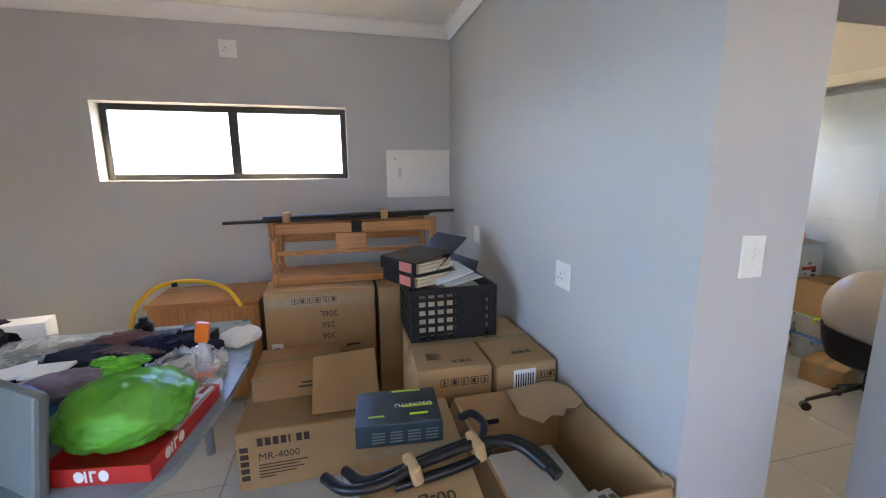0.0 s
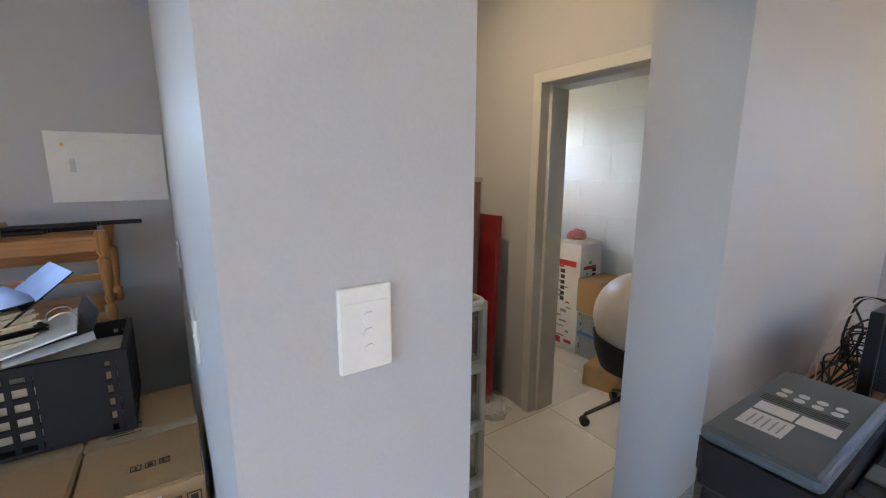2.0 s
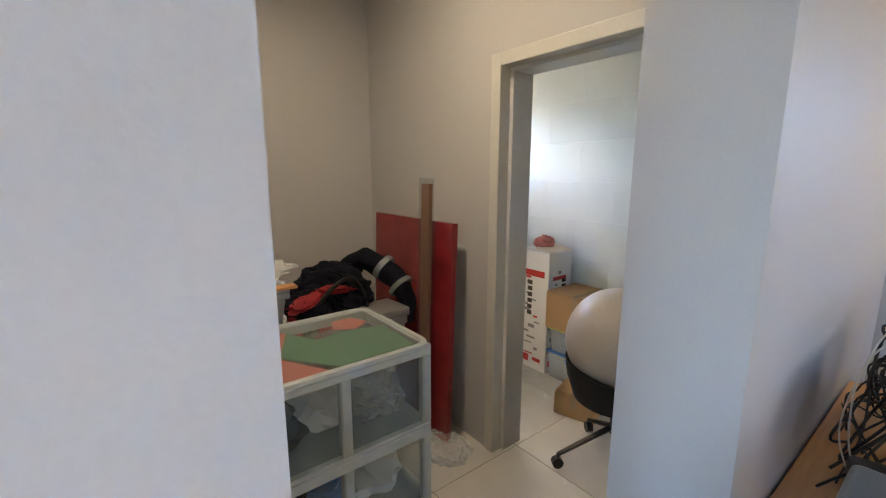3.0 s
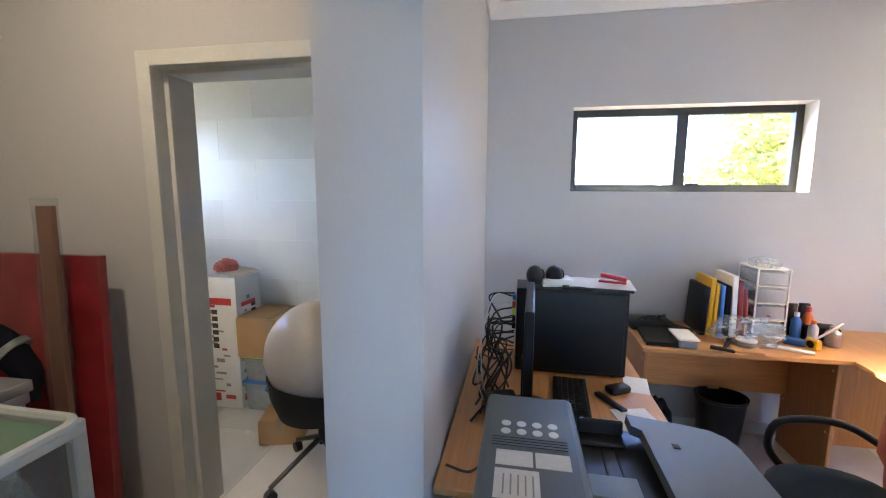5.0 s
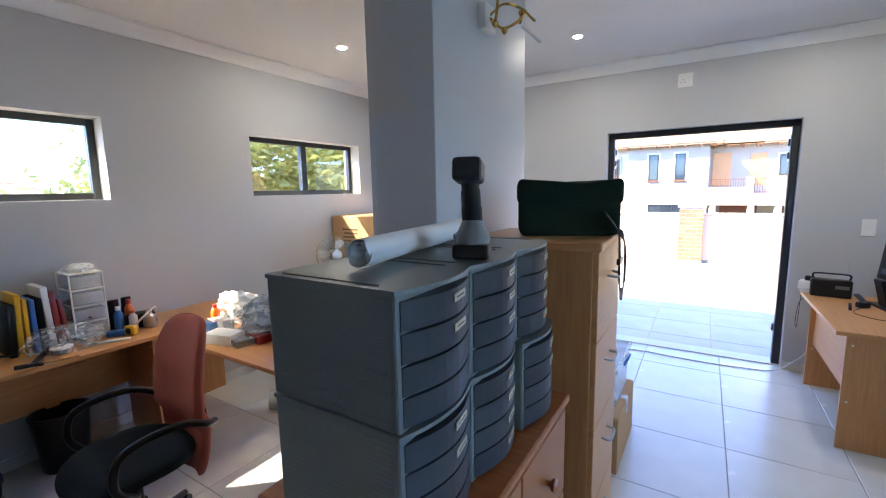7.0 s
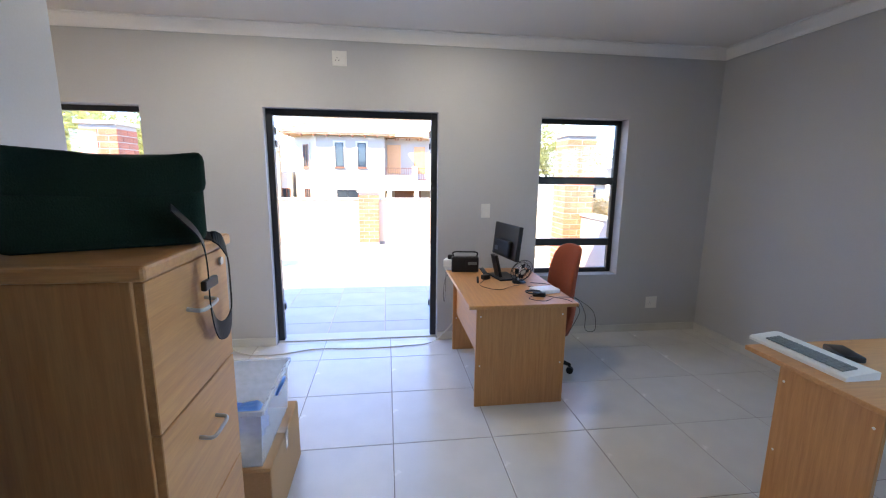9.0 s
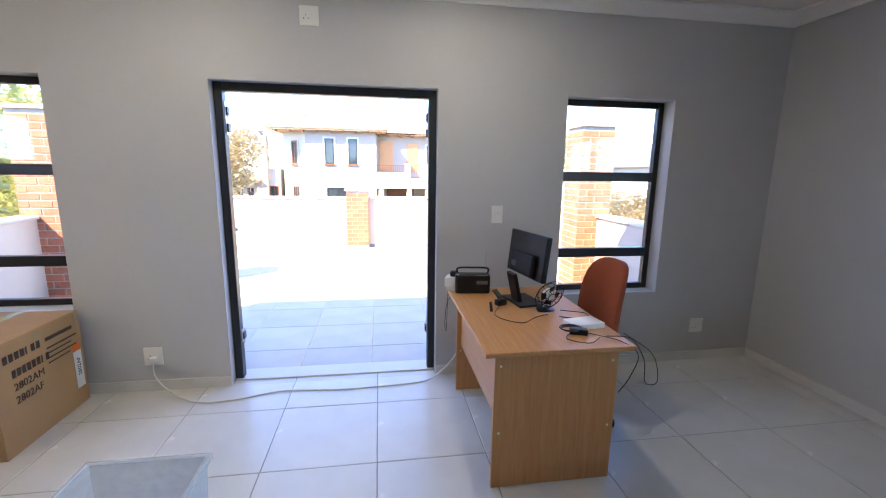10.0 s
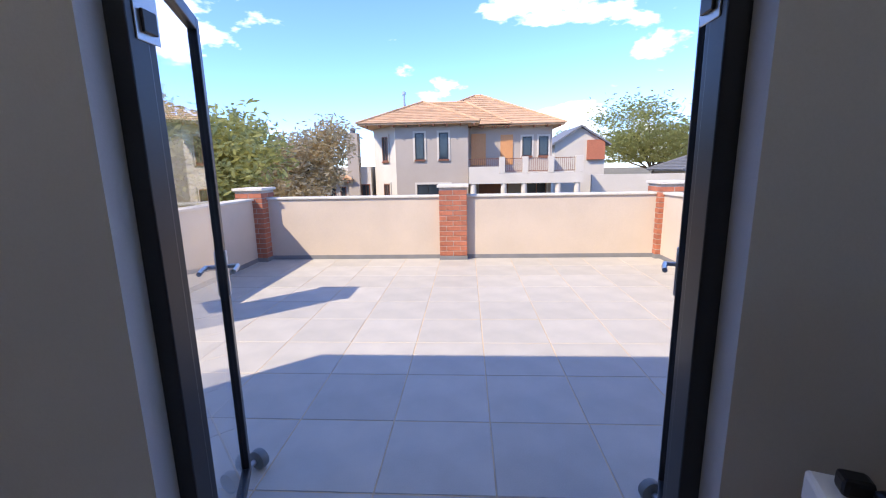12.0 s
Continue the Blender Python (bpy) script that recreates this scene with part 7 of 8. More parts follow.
# long table with clutter
tab = thing("table", pose(0, 0, 0), "boat-shaped table with a blue-grey top full of clutter", "table")
bm = bmesh.new()
out = [(-1.70, 1.62), (-0.55, 1.35), (0.02, 1.42), (0.15, 1.60), (0.215, 2.0), (0.235, 2.35), (0.20, 2.75), (0.13, 2.98), (-1.70, 2.98)]
slab(bm, out, 0.692, 0.72)
part("tabletop", bm, mat("blue_grey_laminate", (0.22, 0.29, 0.34), 0.3, 0.1, 4, fine=0.04), tab)
for x, y in ((-1.5, 1.8), (-1.5, 2.8), (-0.1, 2.75), (-0.25, 1.75)):
    bm = bmesh.new()
    cyl(bm, (x, y, 0), (x, y, 0.692), 0.025, n=12)
    part("leg", bm, GREY_PL, tab, soft=True)
lw = thing("low_cabinet", pose(-0.55, 3.30, 0), "low orange pine cabinet behind the table", "cabinet")
bm = bmesh.new()
box(bm, 0, 0, 0.03, 0.68, 0.45, 0.74, 0.004)
part("body", bm, PINE_Z, lw)
bm = bmesh.new()
box(bm, -0.015, -0.015, 0.74, 0.695, 0.46, 0.765, 0.006)
part("top", bm, PINE, lw)
bm = bmesh.new()
box(bm, 0.35, -0.012, 0.06, 0.66, 0.0, 0.72, 0.004)
part("door", bm, PINE_Z, lw)
hose = thing("hose", pose(0, 0, 0), "bent orange-yellow plastic hose standing up behind the table", "hose")
bm = bmesh.new()
tube(bm, curve_pts([(-0.52, 3.0, 0.72), (-0.48, 3.02, 0.85), (-0.36, 3.05, 0.95), (-0.18, 3.08, 0.96), (-0.02, 3.10, 0.90), (0.06, 3.12, 0.77)], 8), 0.014, 10)
part("pipe", bm, YELLOW_PL, hose, soft=True)
bm = bmesh.new()
tube(bm, [(-0.30, 3.06, 0.952), (-0.27, 3.065, 0.956)], 0.018, 10)
part("clip", bm, BLACK, hose)
tray = thing("tray_box", pose(-0.20, 1.60, 0.72, 0, 0, -9) @ Matrix.Diagonal((0.78, 0.95, 1, 1)), "shallow red cardboard tray under the green bag", "tray")
for q in ((0, 0, 0, 0.40, 0.006, 0.055), (0, 0.50, 0, 0.40, 0.506, 0.055), (0, 0.006, 0, 0.006, 0.50, 0.055), (0.394, 0.006, 0, 0.40, 0.50, 0.055), (0.006, 0.006, 0, 0.394, 0.50, 0.006)):
    bm = bmesh.new()
    box(bm, *q)
    part("side" if q[5] > 0.01 else "base", bm, RED_PL, tray)
for m_ in (face_y(0.13, -0.001, 0.012), face_x(0.401, 0.08, 0.012, 1)):
    bm = bmesh.new()
    for cx in (0.018, 0.105):
        t = bmesh.new()
        lathe(t, [(0.010, 0), (0.018, 0), (0.018, 0.0012), (0.010, 0.0012)], 18)
        join(bm, t, m_ @ pose(cx, 0.018, 0))
    tbox(bm, m_, 0.038, 0.0, 0, 0.046, 0.036, 0.0012)
    tbox(bm, m_, 0.056, 0.0, 0, 0.064, 0.036, 0.0012)
    tbox(bm, m_, 0.064, 0.028, 0, 0.080, 0.036, 0.0012)
    part("printed_mark", bm, PAPER, tray, "white printed round marks")
bm = bmesh.new()
blob(bm, (-0.05, 1.83, 0.825), (0.195, 0.195, 0.105), 0.09, 2, 2.6, 5, flat=-0.085)
blob(bm, (-0.10, 1.93, 0.925), (0.055, 0.045, 0.03), 0.22, 5, 3, 4)
blob(bm, (-0.15, 1.94, 0.945), (0.045, 0.02, 0.016), 0.3, 6, 3, 4)
blob(bm, (-0.06, 1.94, 0.942), (0.045, 0.02, 0.016), 0.3, 7, 3, 4)
for v in bm.verts:
    w_ = noise.noise(v.co * 9) * 0.010 + abs(noise.noise(Vector((v.co.x * 10, v.co.y * 26, v.co.z * 10)))) * 0.010
    v.co += (v.co - Vector((-0.07, 1.85, 0.85))).normalized() * w_
tagged(part("green_bag", bm, GREEN_BAG, soft=True), "tied bright green plastic bag full of things", "plastic bag")
lump("bag_contents", (-0.05, 1.83, 0.735), (0.12, 0.12, 0.07), PAPER, "pale things showing inside the green bag", "contents", 0.25, 9)
lump("white_bag", (0.03, 2.13, 0.72), (0.13, 0.15, 0.10), FILM, "crumpled white plastic bag beside the green one", "plastic bag", 0.3, 4)
pk = solid("snack_carton", pose(0.12, 1.95, 0.72, 0, 0, 78), (0.30, 0.06, 0.05), PAPER, "long white and red snack carton", "carton", 0.003)
bars(pk, pose(-0.13, -0.02, 0.0502), [(0.02, 0, 0.10, 0.035), (0.15, 0.005, 0.07, 0.02)], RED_PL)
gb = thing("glue_bottle", pose(0.10, 2.16, 0.72), "clear bottle with an orange sprayer top and label", "bottle")
bm = bmesh.new()
lathe(bm, [(0.036, 0), (0.038, 0.006), (0.036, 0.12), (0.020, 0.17), (0.016, 0.19)], 18)
part("body", bm, CLEAR_PL, gb, soft=True)
bm = bmesh.new()
lathe(bm, [(0.0385, 0.02), (0.0385, 0.07)], 18)
part("label", bm, ORANGE_PL, gb)
bm = bmesh.new()
tbox(bm, pose(0, 0, 0.19, 0, 8, 0), -0.028, -0.018, 0, 0.025, 0.018, 0.085, 0.008)
part("cap", bm, ORANGE_PL, gb)
for k, (x, y, sx, sy, sz, m_, nm, cat) in enumerate(((-0.22, 2.30, 0.22, 0.14, 0.10, BLUE_CLOTH, "dark navy cloth heap on the table", "cloth"), (-0.50, 2.20, 0.22, 0.20, 0.10, BLUE_CLOTH, "dark navy cloth heap on the table", "cloth"),
                                                     (-0.10, 2.22, 0.16, 0.10, 0.07, PAPER, "crumpled pale cloth at the table's edge", "cloth"), (0.02, 2.60, 0.13, 0.10, 0.03, PAPER, "folded pale cloth at the table's edge", "cloth"),
                                                     (-0.75, 2.05, 0.20, 0.16, 0.08, NAVY_CLOTH, "dark cloth under papers", "cloth"), (-0.95, 1.85, 0.22, 0.16, 0.07, FILM, "clear bags heaped on the table", "plastic bag"),
                                                     (-0.80, 2.45, 0.24, 0.14, 0.09, FILM, "clear bags heaped on the table", "plastic bag"), (-1.15, 2.20, 0.24, 0.2, 0.10, PAPER, "white papers and bags in a heap", "papers"),
                                                     (-1.25, 2.70, 0.22, 0.16, 0.10, NAVY_CLOTH, "dark bag on the table", "bag"), (-0.55, 1.90, 0.12, 0.10, 0.06, BLUE_PL, "blue cloth corner among clutter", "cloth"))):
    lump("crumpled_cloth" if cat == "cloth" else "plastic_bag", (x + 0.12, y + 0.06, 0.72), (sx, sy, sz), m_, nm, cat, 0.22, 50 + k, 2.4, 30 * k, 4)
for k in range(7):
    x, y = -0.52 + 0.085 * k, 2.62 + 0.03 * (k % 2)
    solid("power_adaptor", pose(x, y, 0.72, 0, 0, 12 * (k % 3) - 10), (0.07, 0.12, 0.075 + 0.012 * (k % 3)), BLACK, "black power adaptor in a row on the table", "power adaptor", 0.008)["group"] = "power adaptors"
solid("black_case", pose(-0.62, 2.55, 0.72, 0, 0, 14), (0.38, 0.10, 0.09), BLACK, "long black equipment case on the table", "case", 0.01)
bottle("black_camera", (-0.36, 2.78, 0.72), 0.045, 0.13, BLACK, BLACK, "round black camera housing behind the adaptors", "camera")
for k in range(7):
    a = k * 0.8
    cable("mauve_lead", [(-0.50 + 0.05 * k, 2.22 + 0.02 * k, 0.83), (-0.36 + 0.03 * k, 2.32 - 0.03 * k, 0.86 + 0.006 * k), (-0.20 + 0.02 * k, 2.36 - 0.02 * k, 0.85), (-0.16, 2.22 + 0.02 * k, 0.82)], 0.006, mat("mauve_cable", (0.16, 0.09, 0.11), 0.6, 0.3, 30) if k == 0 else bpy.data.materials["mauve_cable"], "mauve cable coiled over the cloth")
for k, (x, y, r_, m_) in enumerate(((-0.62, 1.98, 20, PAPER), (-0.72, 2.22, -15, PAPER), (-0.50, 2.02, 50, PAPER), (-0.9, 2.1, 5, PAPER), (-1.0, 2.45, 30, PAPER), (-0.66, 1.75, -30, PAPER))):
    solid("paper_packet", pose(x, y, 0.80 + 0.012 * (k % 3), 5, -4, r_), (0.16, 0.11, 0.014), m_, "white paper packet on the cluttered table", "packet", 0.003)
LILAC = mat("lilac_cloth", (0.34, 0.26, 0.36), 0.9, 0.3, 20, bump=0.3, bscale=200, fine=0.12)
for k, (x, y, sx, sy, m_, nm) in enumerate(((-0.34, 2.02, 0.16, 0.05, LILAC, "lilac"), (-0.30, 2.42, 0.15, 0.07, mat("maroon_cloth", (0.16, 0.07, 0.08), 0.9, 0.3, 20, fine=0.12), "maroon"), (-0.46, 1.94, 0.12, 0.07, BLUE_PL, "blue"), (-0.72, 1.84, 0.15, 0.08, PAPER, "white"))):
    lump("crumpled_cloth", (x, y, 0.80), (sx, sy, 0.06), m_, nm + " crumpled cloth on top of the heap", "cloth", 0.2, 130 + k, 2.6, 20 - 15 * k, 4)
for k, (x, y, r_) in enumerate(((-0.55, 2.12, 25), (-0.42, 2.10, -12), (-0.60, 1.90, 8), (-0.80, 1.98, 40))):
    solid("paper_packet", pose(x, y, 0.865 + 0.006 * k, 6, -5, r_), (0.15, 0.10, 0.012), PAPER, "white paper packet on the cluttered table", "packet", 0.003)
solid("green_folder", pose(-0.68, 2.12, 0.835, 4, 3, 35), (0.20, 0.10, 0.012), mat("teal_card", (0.1, 0.36, 0.28), 0.6), "teal card sleeve on the cluttered table", "folder", 0.003)
solid("white_box", pose(-0.95, 2.88, 0.72, 0, 0, 10), (0.22, 0.14, 0.13), PAPER, "white carton at the back of the table", "carton", 0.004)
mg = thing("grey_monitor", pose(-0.32, 1.665, 0.72, 0, 0, -36), "grey flat panel standing at the table's front", "panel")
bm = bmesh.new()
tbox(bm, pose(0, 0, 0, -8), -0.20, -0.02, 0, 0.20, 0.02, 0.30, 0.012)
part("housing", bm, GREY_PL, mg)
bm = bmesh.new()
tbox(bm, pose(0, 0, 0, -8), -0.18, 0.0205, 0.02, 0.18, 0.0225, 0.28)
part("screen", bm, BLACK, mg)

# ---- alcove ----
tw_ = thing("drawer_tower", pose(2.08, 1.92, 0), "tall translucent plastic drawer tower full of craft things", "drawer tower")
W, D, N, HH = 0.585, 0.42, 4, 0.268
for k in range(N):
    z = k * HH
    bm = bmesh.new()
    for q in ((0, 0, z, W, D, z + 0.012), (0, 0, z + HH - 0.035, W, 0.02, z + HH), (0, D - 0.02, z + HH - 0.035, W, D, z + HH), (0, 0.02, z + HH - 0.035, 0.02, D - 0.02, z + HH), (W - 0.02, 0.02, z + HH - 0.035, W, D - 0.02, z + HH)):
        box(bm, *q, 0.004, 1)
    for x, y in ((0, 0), (W - 0.03, 0), (0, D - 0.03), (W - 0.03, D - 0.03), (W * 0.5, 0), (W - 0.03, D * 0.5)):
        box(bm, x, y, z + 0.012, x + 0.03, y + 0.03, z + HH - 0.03, 0.004, 1)
    part("frame", bm, thin_film("milky_plastic", (0.66, 0.71, 0.70), 0.50, 0.3) if k == 0 else bpy.data.materials["milky_plastic"], tw_, "milky plastic frame")
    bm = bmesh.new()
    box(bm, 0.01, 0.008, z + 0.02, W - 0.008, D - 0.01, z + HH - 0.045, 0.006)
    part("drawer", bm, LID_CLEAR, tw_)
    for j, m_ in enumerate((NAVY_CLOTH, (PAPER, ORANGE_PL, BLUE_PL, PAPER)[k], (BLUE_PL, LIME_PL, PAPER, FILM)[k])):
        lump("drawer_contents", (2.22 + 0.16 * j, 2.12 + 0.05 * (j % 2), z + 0.03), (0.10, 0.13, 0.06), m_, "craft things inside the translucent drawer", "craft things", 0.35, 70 + 3 * k + j, 3.5, sub=3)
bm = bmesh.new()
box(bm, 0.012, 0.012, N * HH - 0.002, W - 0.012, D - 0.012, N * HH + 0.004, 0.003)
part("lid", bm, WRAP_CLEAR, tw_)
bm = bmesh.new()
ring = []
for cx, cy, a0 in ((0.05, 0.05, 180), (W - 0.05, 0.05, 270), (W - 0.05, D - 0.05, 0), (0.05, D - 0.05, 90)):
    ring += [(cx + 0.045 * math.cos(radians(a0 + 15 * q)), cy + 0.045 * math.sin(radians(a0 + 15 * q)), N * HH - 0.004) for q in range(7)]
tube(bm, ring, 0.012, 8, True)
part("lid_rim", bm, bpy.data.materials["milky_plastic"], tw_, "rounded milky rim", True)
GREEN_CARD = mat("green_card", (0.02, 0.16, 0.07), 0.6, 0.2, 8)
PINK_CARD = mat("salmon_card", (0.55, 0.13, 0.10), 0.6, 0.2, 8)
bm = bmesh.new()
slab(bm, [(0.20, 0.19), (0.31, 0.04), (0.55, 0.04), (0.555, 0.24), (0.42, 0.27), (0.33, 0.25), (0.27, 0.36)], 1.0620, 1.0650)
part("green_sheet", bm, GREEN_CARD, tw_, "green card under the clear lid")
bm = bmesh.new()
slab(bm, [(0.025, 0.03), (0.29, 0.03), (0.20, 0.18), (0.30, 0.30), (0.26, 0.39), (0.025, 0.39)], 1.0600, 1.0615)
part("pink_sheet", bm, PINK_CARD, tw_, "salmon card under the clear lid")
bm = bmesh.new()
slab(bm, [(0.40, 0.30), (0.46, 0.26), (0.53, 0.30), (0.50, 0.37), (0.43, 0.37)], 1.0655, 1.0665)
part("motif", bm, PINK_CARD, tw_, "small red and white motif")

ac = carton(pose(1.90, 2.62, 0, 0, 0, 0), 0.62, 0.42, 0.80, "brown carton carrying clear drawers wrapped in film", seed=22)
for k in range(2):
    st_ = storage_tub(pose(2.20, 2.83, 0.81 + k * 0.15), 0.54, 0.36, 0.13, "clear plastic box of small parts wrapped in film", CLEAR_PL, CLEAR_PL)
    for j in range(4):
        lump("small_parts", (2.02 + 0.12 * j, 2.78, 0.82 + k * 0.15), (0.05, 0.10, 0.04), (PAPER, ORANGE_PL, FILM, BLUE_PL)[j], "small parts inside a clear box", "small parts", 0.4, 90 + 4 * k + j, 4, sub=3)
lump("plastic_film", (2.20, 2.83, 1.12), (0.30, 0.20, 0.06), FILM, "crumpled plastic film on the clear boxes", "plastic film", 0.4, 21, 3.4)
slab_ = solid("wooden_strip", pose(2.2, 2.64, 1.112, 0, 0, 2), (0.62, 0.05, 0.012), BEECH_X, "thin wooden slat lying on the clear boxes", "slat", 0.002)
carton(pose(2.72, 2.98, 0), 0.46, 0.60, 0.70, "brown carton under the bags in the alcove", seed=23)
sports = thing("sports_bag", pose(2.84, 3.10, 0.70), "slumped black sports bag with red panels", "bag")
bm = bmesh.new()
for at, size, sd in (((0, 0, 0.17), (0.24, 0.17, 0.17), 3), ((-0.17, -0.11, 0.14), (0.14, 0.13, 0.14), 4), ((0.02, 0.04, 0.28), (0.17, 0.14, 0.10), 5), ((-0.10, -0.16, 0.02), (0.16, 0.10, 0.13), 6)):
    blob(bm, at, size, 0.16, sd, 2.8, 5)
for v in bm.verts:
    v.co += Vector((noise.noise(v.co * 17), noise.noise(v.co * 17 + Vector((4, 0, 0))), noise.noise(v.co * 15 + Vector((0, 6, 0))))) * 0.016
part("body", bm, NAVY_CLOTH, sports, soft=True)
bm = bmesh.new()
tube(bm, curve_pts([(-0.16, -0.20, 0.22), (-0.06, -0.20, 0.31), (0.05, -0.16, 0.33), (0.12, -0.15, 0.25), (0.15, -0.16, 0.12)], 5), 0.011, 6)
part("strap", bm, BLACK_MATT, sports, soft=True)
for at, size, sd, turn in (((0.0, -0.12, 0.27), (0.13, 0.045, 0.022), 7, 10), ((-0.19, -0.16, 0.25), (0.10, 0.06, 0.020), 8, -18), ((-0.15, -0.24, 0.05), (0.050, 0.035, 0.13), 9, 24), ((-0.27, -0.19, 0.13), (0.025, 0.05, 0.06), 10, 0)):
    bm = bmesh.new()
    blob(bm, (0, 0, 0), size, 0.28, sd, 3.2, 4)
    p_ = part("red_panel", bm, DARK_RED_CLOTH, sports, "red cloth panel", True)
    p_.matrix_basis = Matrix.Translation(at) @ pose(0, 0, 0, 0, turn, 22)
bm = bmesh.new()
tube(bm, curve_pts([(3.02, 3.30, 0.98), (3.10, 3.21, 1.06), (3.19, 3.06, 0.99), (3.225, 2.95, 0.90), (3.20, 2.88, 0.74)], 5), [0.75 * q for q in (0.07, 0.085, 0.09, 0.088, 0.085, 0.09, 0.092, 0.09, 0.088, 0.086, 0.088, 0.09, 0.086, 0.08, 0.075, 0.07, 0.065, 0.06, 0.055, 0.05, 0.045)], 12)
for v in bm.verts:
    v.co += Vector((noise.noise(v.co * 9), noise.noise(v.co * 10 + Vector((3, 0, 0))), noise.noise(v.co * 8 + Vector((0, 5, 0))))) * 0.03
tagged(part("grey_duffel", bm, NAVY_CLOTH, soft=True), "dark rolled duffel with grey straps", "bag")
for p_, q_ in (((3.165, 3.10, 1.035), (3.18, 3.075, 1.015)), ((3.215, 2.985, 0.935), (3.222, 2.965, 0.917))):
    bm = bmesh.new()
    tube(bm, [p_, q_], 0.076, 14)
    tagged(part("grey_strap", bm, GREY_PL, soft=True), "grey strap round the duffel", "strap")
for k in range(3):
    solid("laptop_case", pose(3.0 + 0.01 * k, 2.92 - 0.008 * k, 0.71 + 0.05 * k, 0, 0, 12 - 5 * k), (0.28, 0.22, 0.046), SILVER, "flat grey case lying in a stack", "case", 0.006)
rb = thing("red_board", pose(3.355, 2.70, 0.012, 0, 2, 0), "red board wrapped in clear film leaning on the wall", "board")
bm = bmesh.new()
box(bm, -0.02, 0.0, 0, 0.02, 0.84, 1.29, 0.004)
part("board", bm, RED_WRAP, rb)
pk_ = thing("wrapped_plank", pose(3.29, 2.825, 0.012, 0, 1.5, 0), "narrow wooden plank in clear film leaning on the board", "plank")
bm = bmesh.new()
box(bm, -0.012, 0, 0, 0.012, 0.075, 1.50, 0.003)
part("plank", bm, BROWN_WOOD, pk_)
bm = bmesh.new()
t = bmesh.new()
box(t, -0.022, -0.012, 0.0, 0.016, 0.09, 1.53, 0.006)
bmesh.ops.subdivide_edges(t, edges=[e for e in t.edges if e.calc_length() > 1], cuts=24)
for v in t.verts:
    v.co += Vector((noise.noise(v.co * 15), noise.noise(v.co * 13 + Vector((4, 0, 0))), 0)) * 0.012
join(bm, t)
part("film", bm, WRAP_CLEAR, pk_, "crinkled clear film", True)
lump("plastic_film", (3.30, 2.66, 0.0), (0.12, 0.14, 0.05), FILM, "crumpled film on the floor by the board", "plastic film", 0.35, 33)

# ---- tiled store ----
ch = thing("swivel_chair", pose(3.95, 2.02, 0), "dark grey shell chair on a four-star castor base", "chair")
for k in range(4):
    a = math.pi / 2 * k + 2.55
    e = Vector((math.cos(a), math.sin(a), 0))
    bm = bmesh.new()
    tube(bm, [e * 0.02 + Vector((0, 0, 0.22)), e * 0.30 + Vector((0, 0, 0.075))], [0.016, 0.012], 8)
    part("leg", bm, BLACK, ch, soft=True)
    bm = bmesh.new()
    s = Vector((-e.y, e.x, 0))
    cyl(bm, e * 0.30 - s * 0.018 + Vector((0, 0, 0.03)), e * 0.30 + s * 0.018 + Vector((0, 0, 0.03)), 0.03, n=14)
    cyl(bm, e * 0.30 + Vector((0, 0, 0.03)), e * 0.30 + Vector((0, 0, 0.085)), 0.007, n=8)
    part("castor", bm, BLACK, ch, soft=True)
bm = bmesh.new()
cyl(bm, (0, 0, 0.19), (0, 0, 0.36), 0.02, n=12)
part("column", bm, BLACK, ch, soft=True)
bm = bmesh.new()
n = 28
prof = [(0.03, 0.36), (0.15, 0.365), (0.22, 0.40), (0.255, 0.48), (0.27, 0.56), (0.26, 0.56), (0.245, 0.485), (0.21, 0.412), (0.14, 0.377), (0.03, 0.374)]
t = bmesh.new()
rings = []
for r_, z in prof:
    rings.append([t.verts.new((r_ * math.cos(2 * math.pi * i / n), r_ * math.sin(2 * math.pi * i / n), z + (0.05 * math.cos(2 * math.pi * i / n - 2.4) * max(0, z - 0.42) / 0.14))) for i in range(n)])
for a, b in zip(rings, rings[1:]):
    for i in range(n):
        t.faces.new((a[i], a[(i + 1) % n], b[(i + 1) % n], b[i]))
t.faces.new(rings[0][::-1])
t.faces.new(rings[-1])
join(bm, t)
part("seat_shell", bm, BLACK_MATT, ch, "dark grey moulded shell", True)
bm = bmesh.new()
bmesh.ops.create_uvsphere(bm, u_segments=40, v_segments=28, radius=0.275)
ball = part("exercise_ball", bm, RUBBER_GREY, soft=True)
ball.location = (3.95, 2.02, 0.715)
tagged(ball, "large dull grey exercise ball resting in the chair", "exercise ball")
kb = thing("appliance_box", pose(4.50, 2.915, 0, 0, 0, 0), "tall white printed appliance carton in the store", "carton")
bm = bmesh.new()
box(bm, 0, 0, 0, 0.28, 0.30, 0.97, 0.004)
part("body", bm, PAPER, kb)
bars(kb, face_x(-0.001, 0.27, 0.05, -1), [(0.02, 0.0, 0.08, 0.06), (0.14, 0.02, 0.08, 0.03), (0.03, 0.72, 0.20, 0.05)], RED_PL)
bars(kb, face_y(0.03, -0.001, 0.05), [(0.0, 0.0, 0.09, 0.05), (0.02, 0.70, 0.16, 0.03)], RED_PL)
bars(kb, face_y(0.16, -0.0012, 0.50), [(0, 0.045 * k, 0.05, 0.03) for k in range(6)])
bars(kb, face_x(-0.0012, 0.2, 0.45, -1), [(0, 0.05 * k, 0.045, 0.034) for k in range(6)])
rng = random.Random(8)
GREY_PRINT = mat("grey_print", (0.30, 0.30, 0.31), 0.6, 0.3, 30)
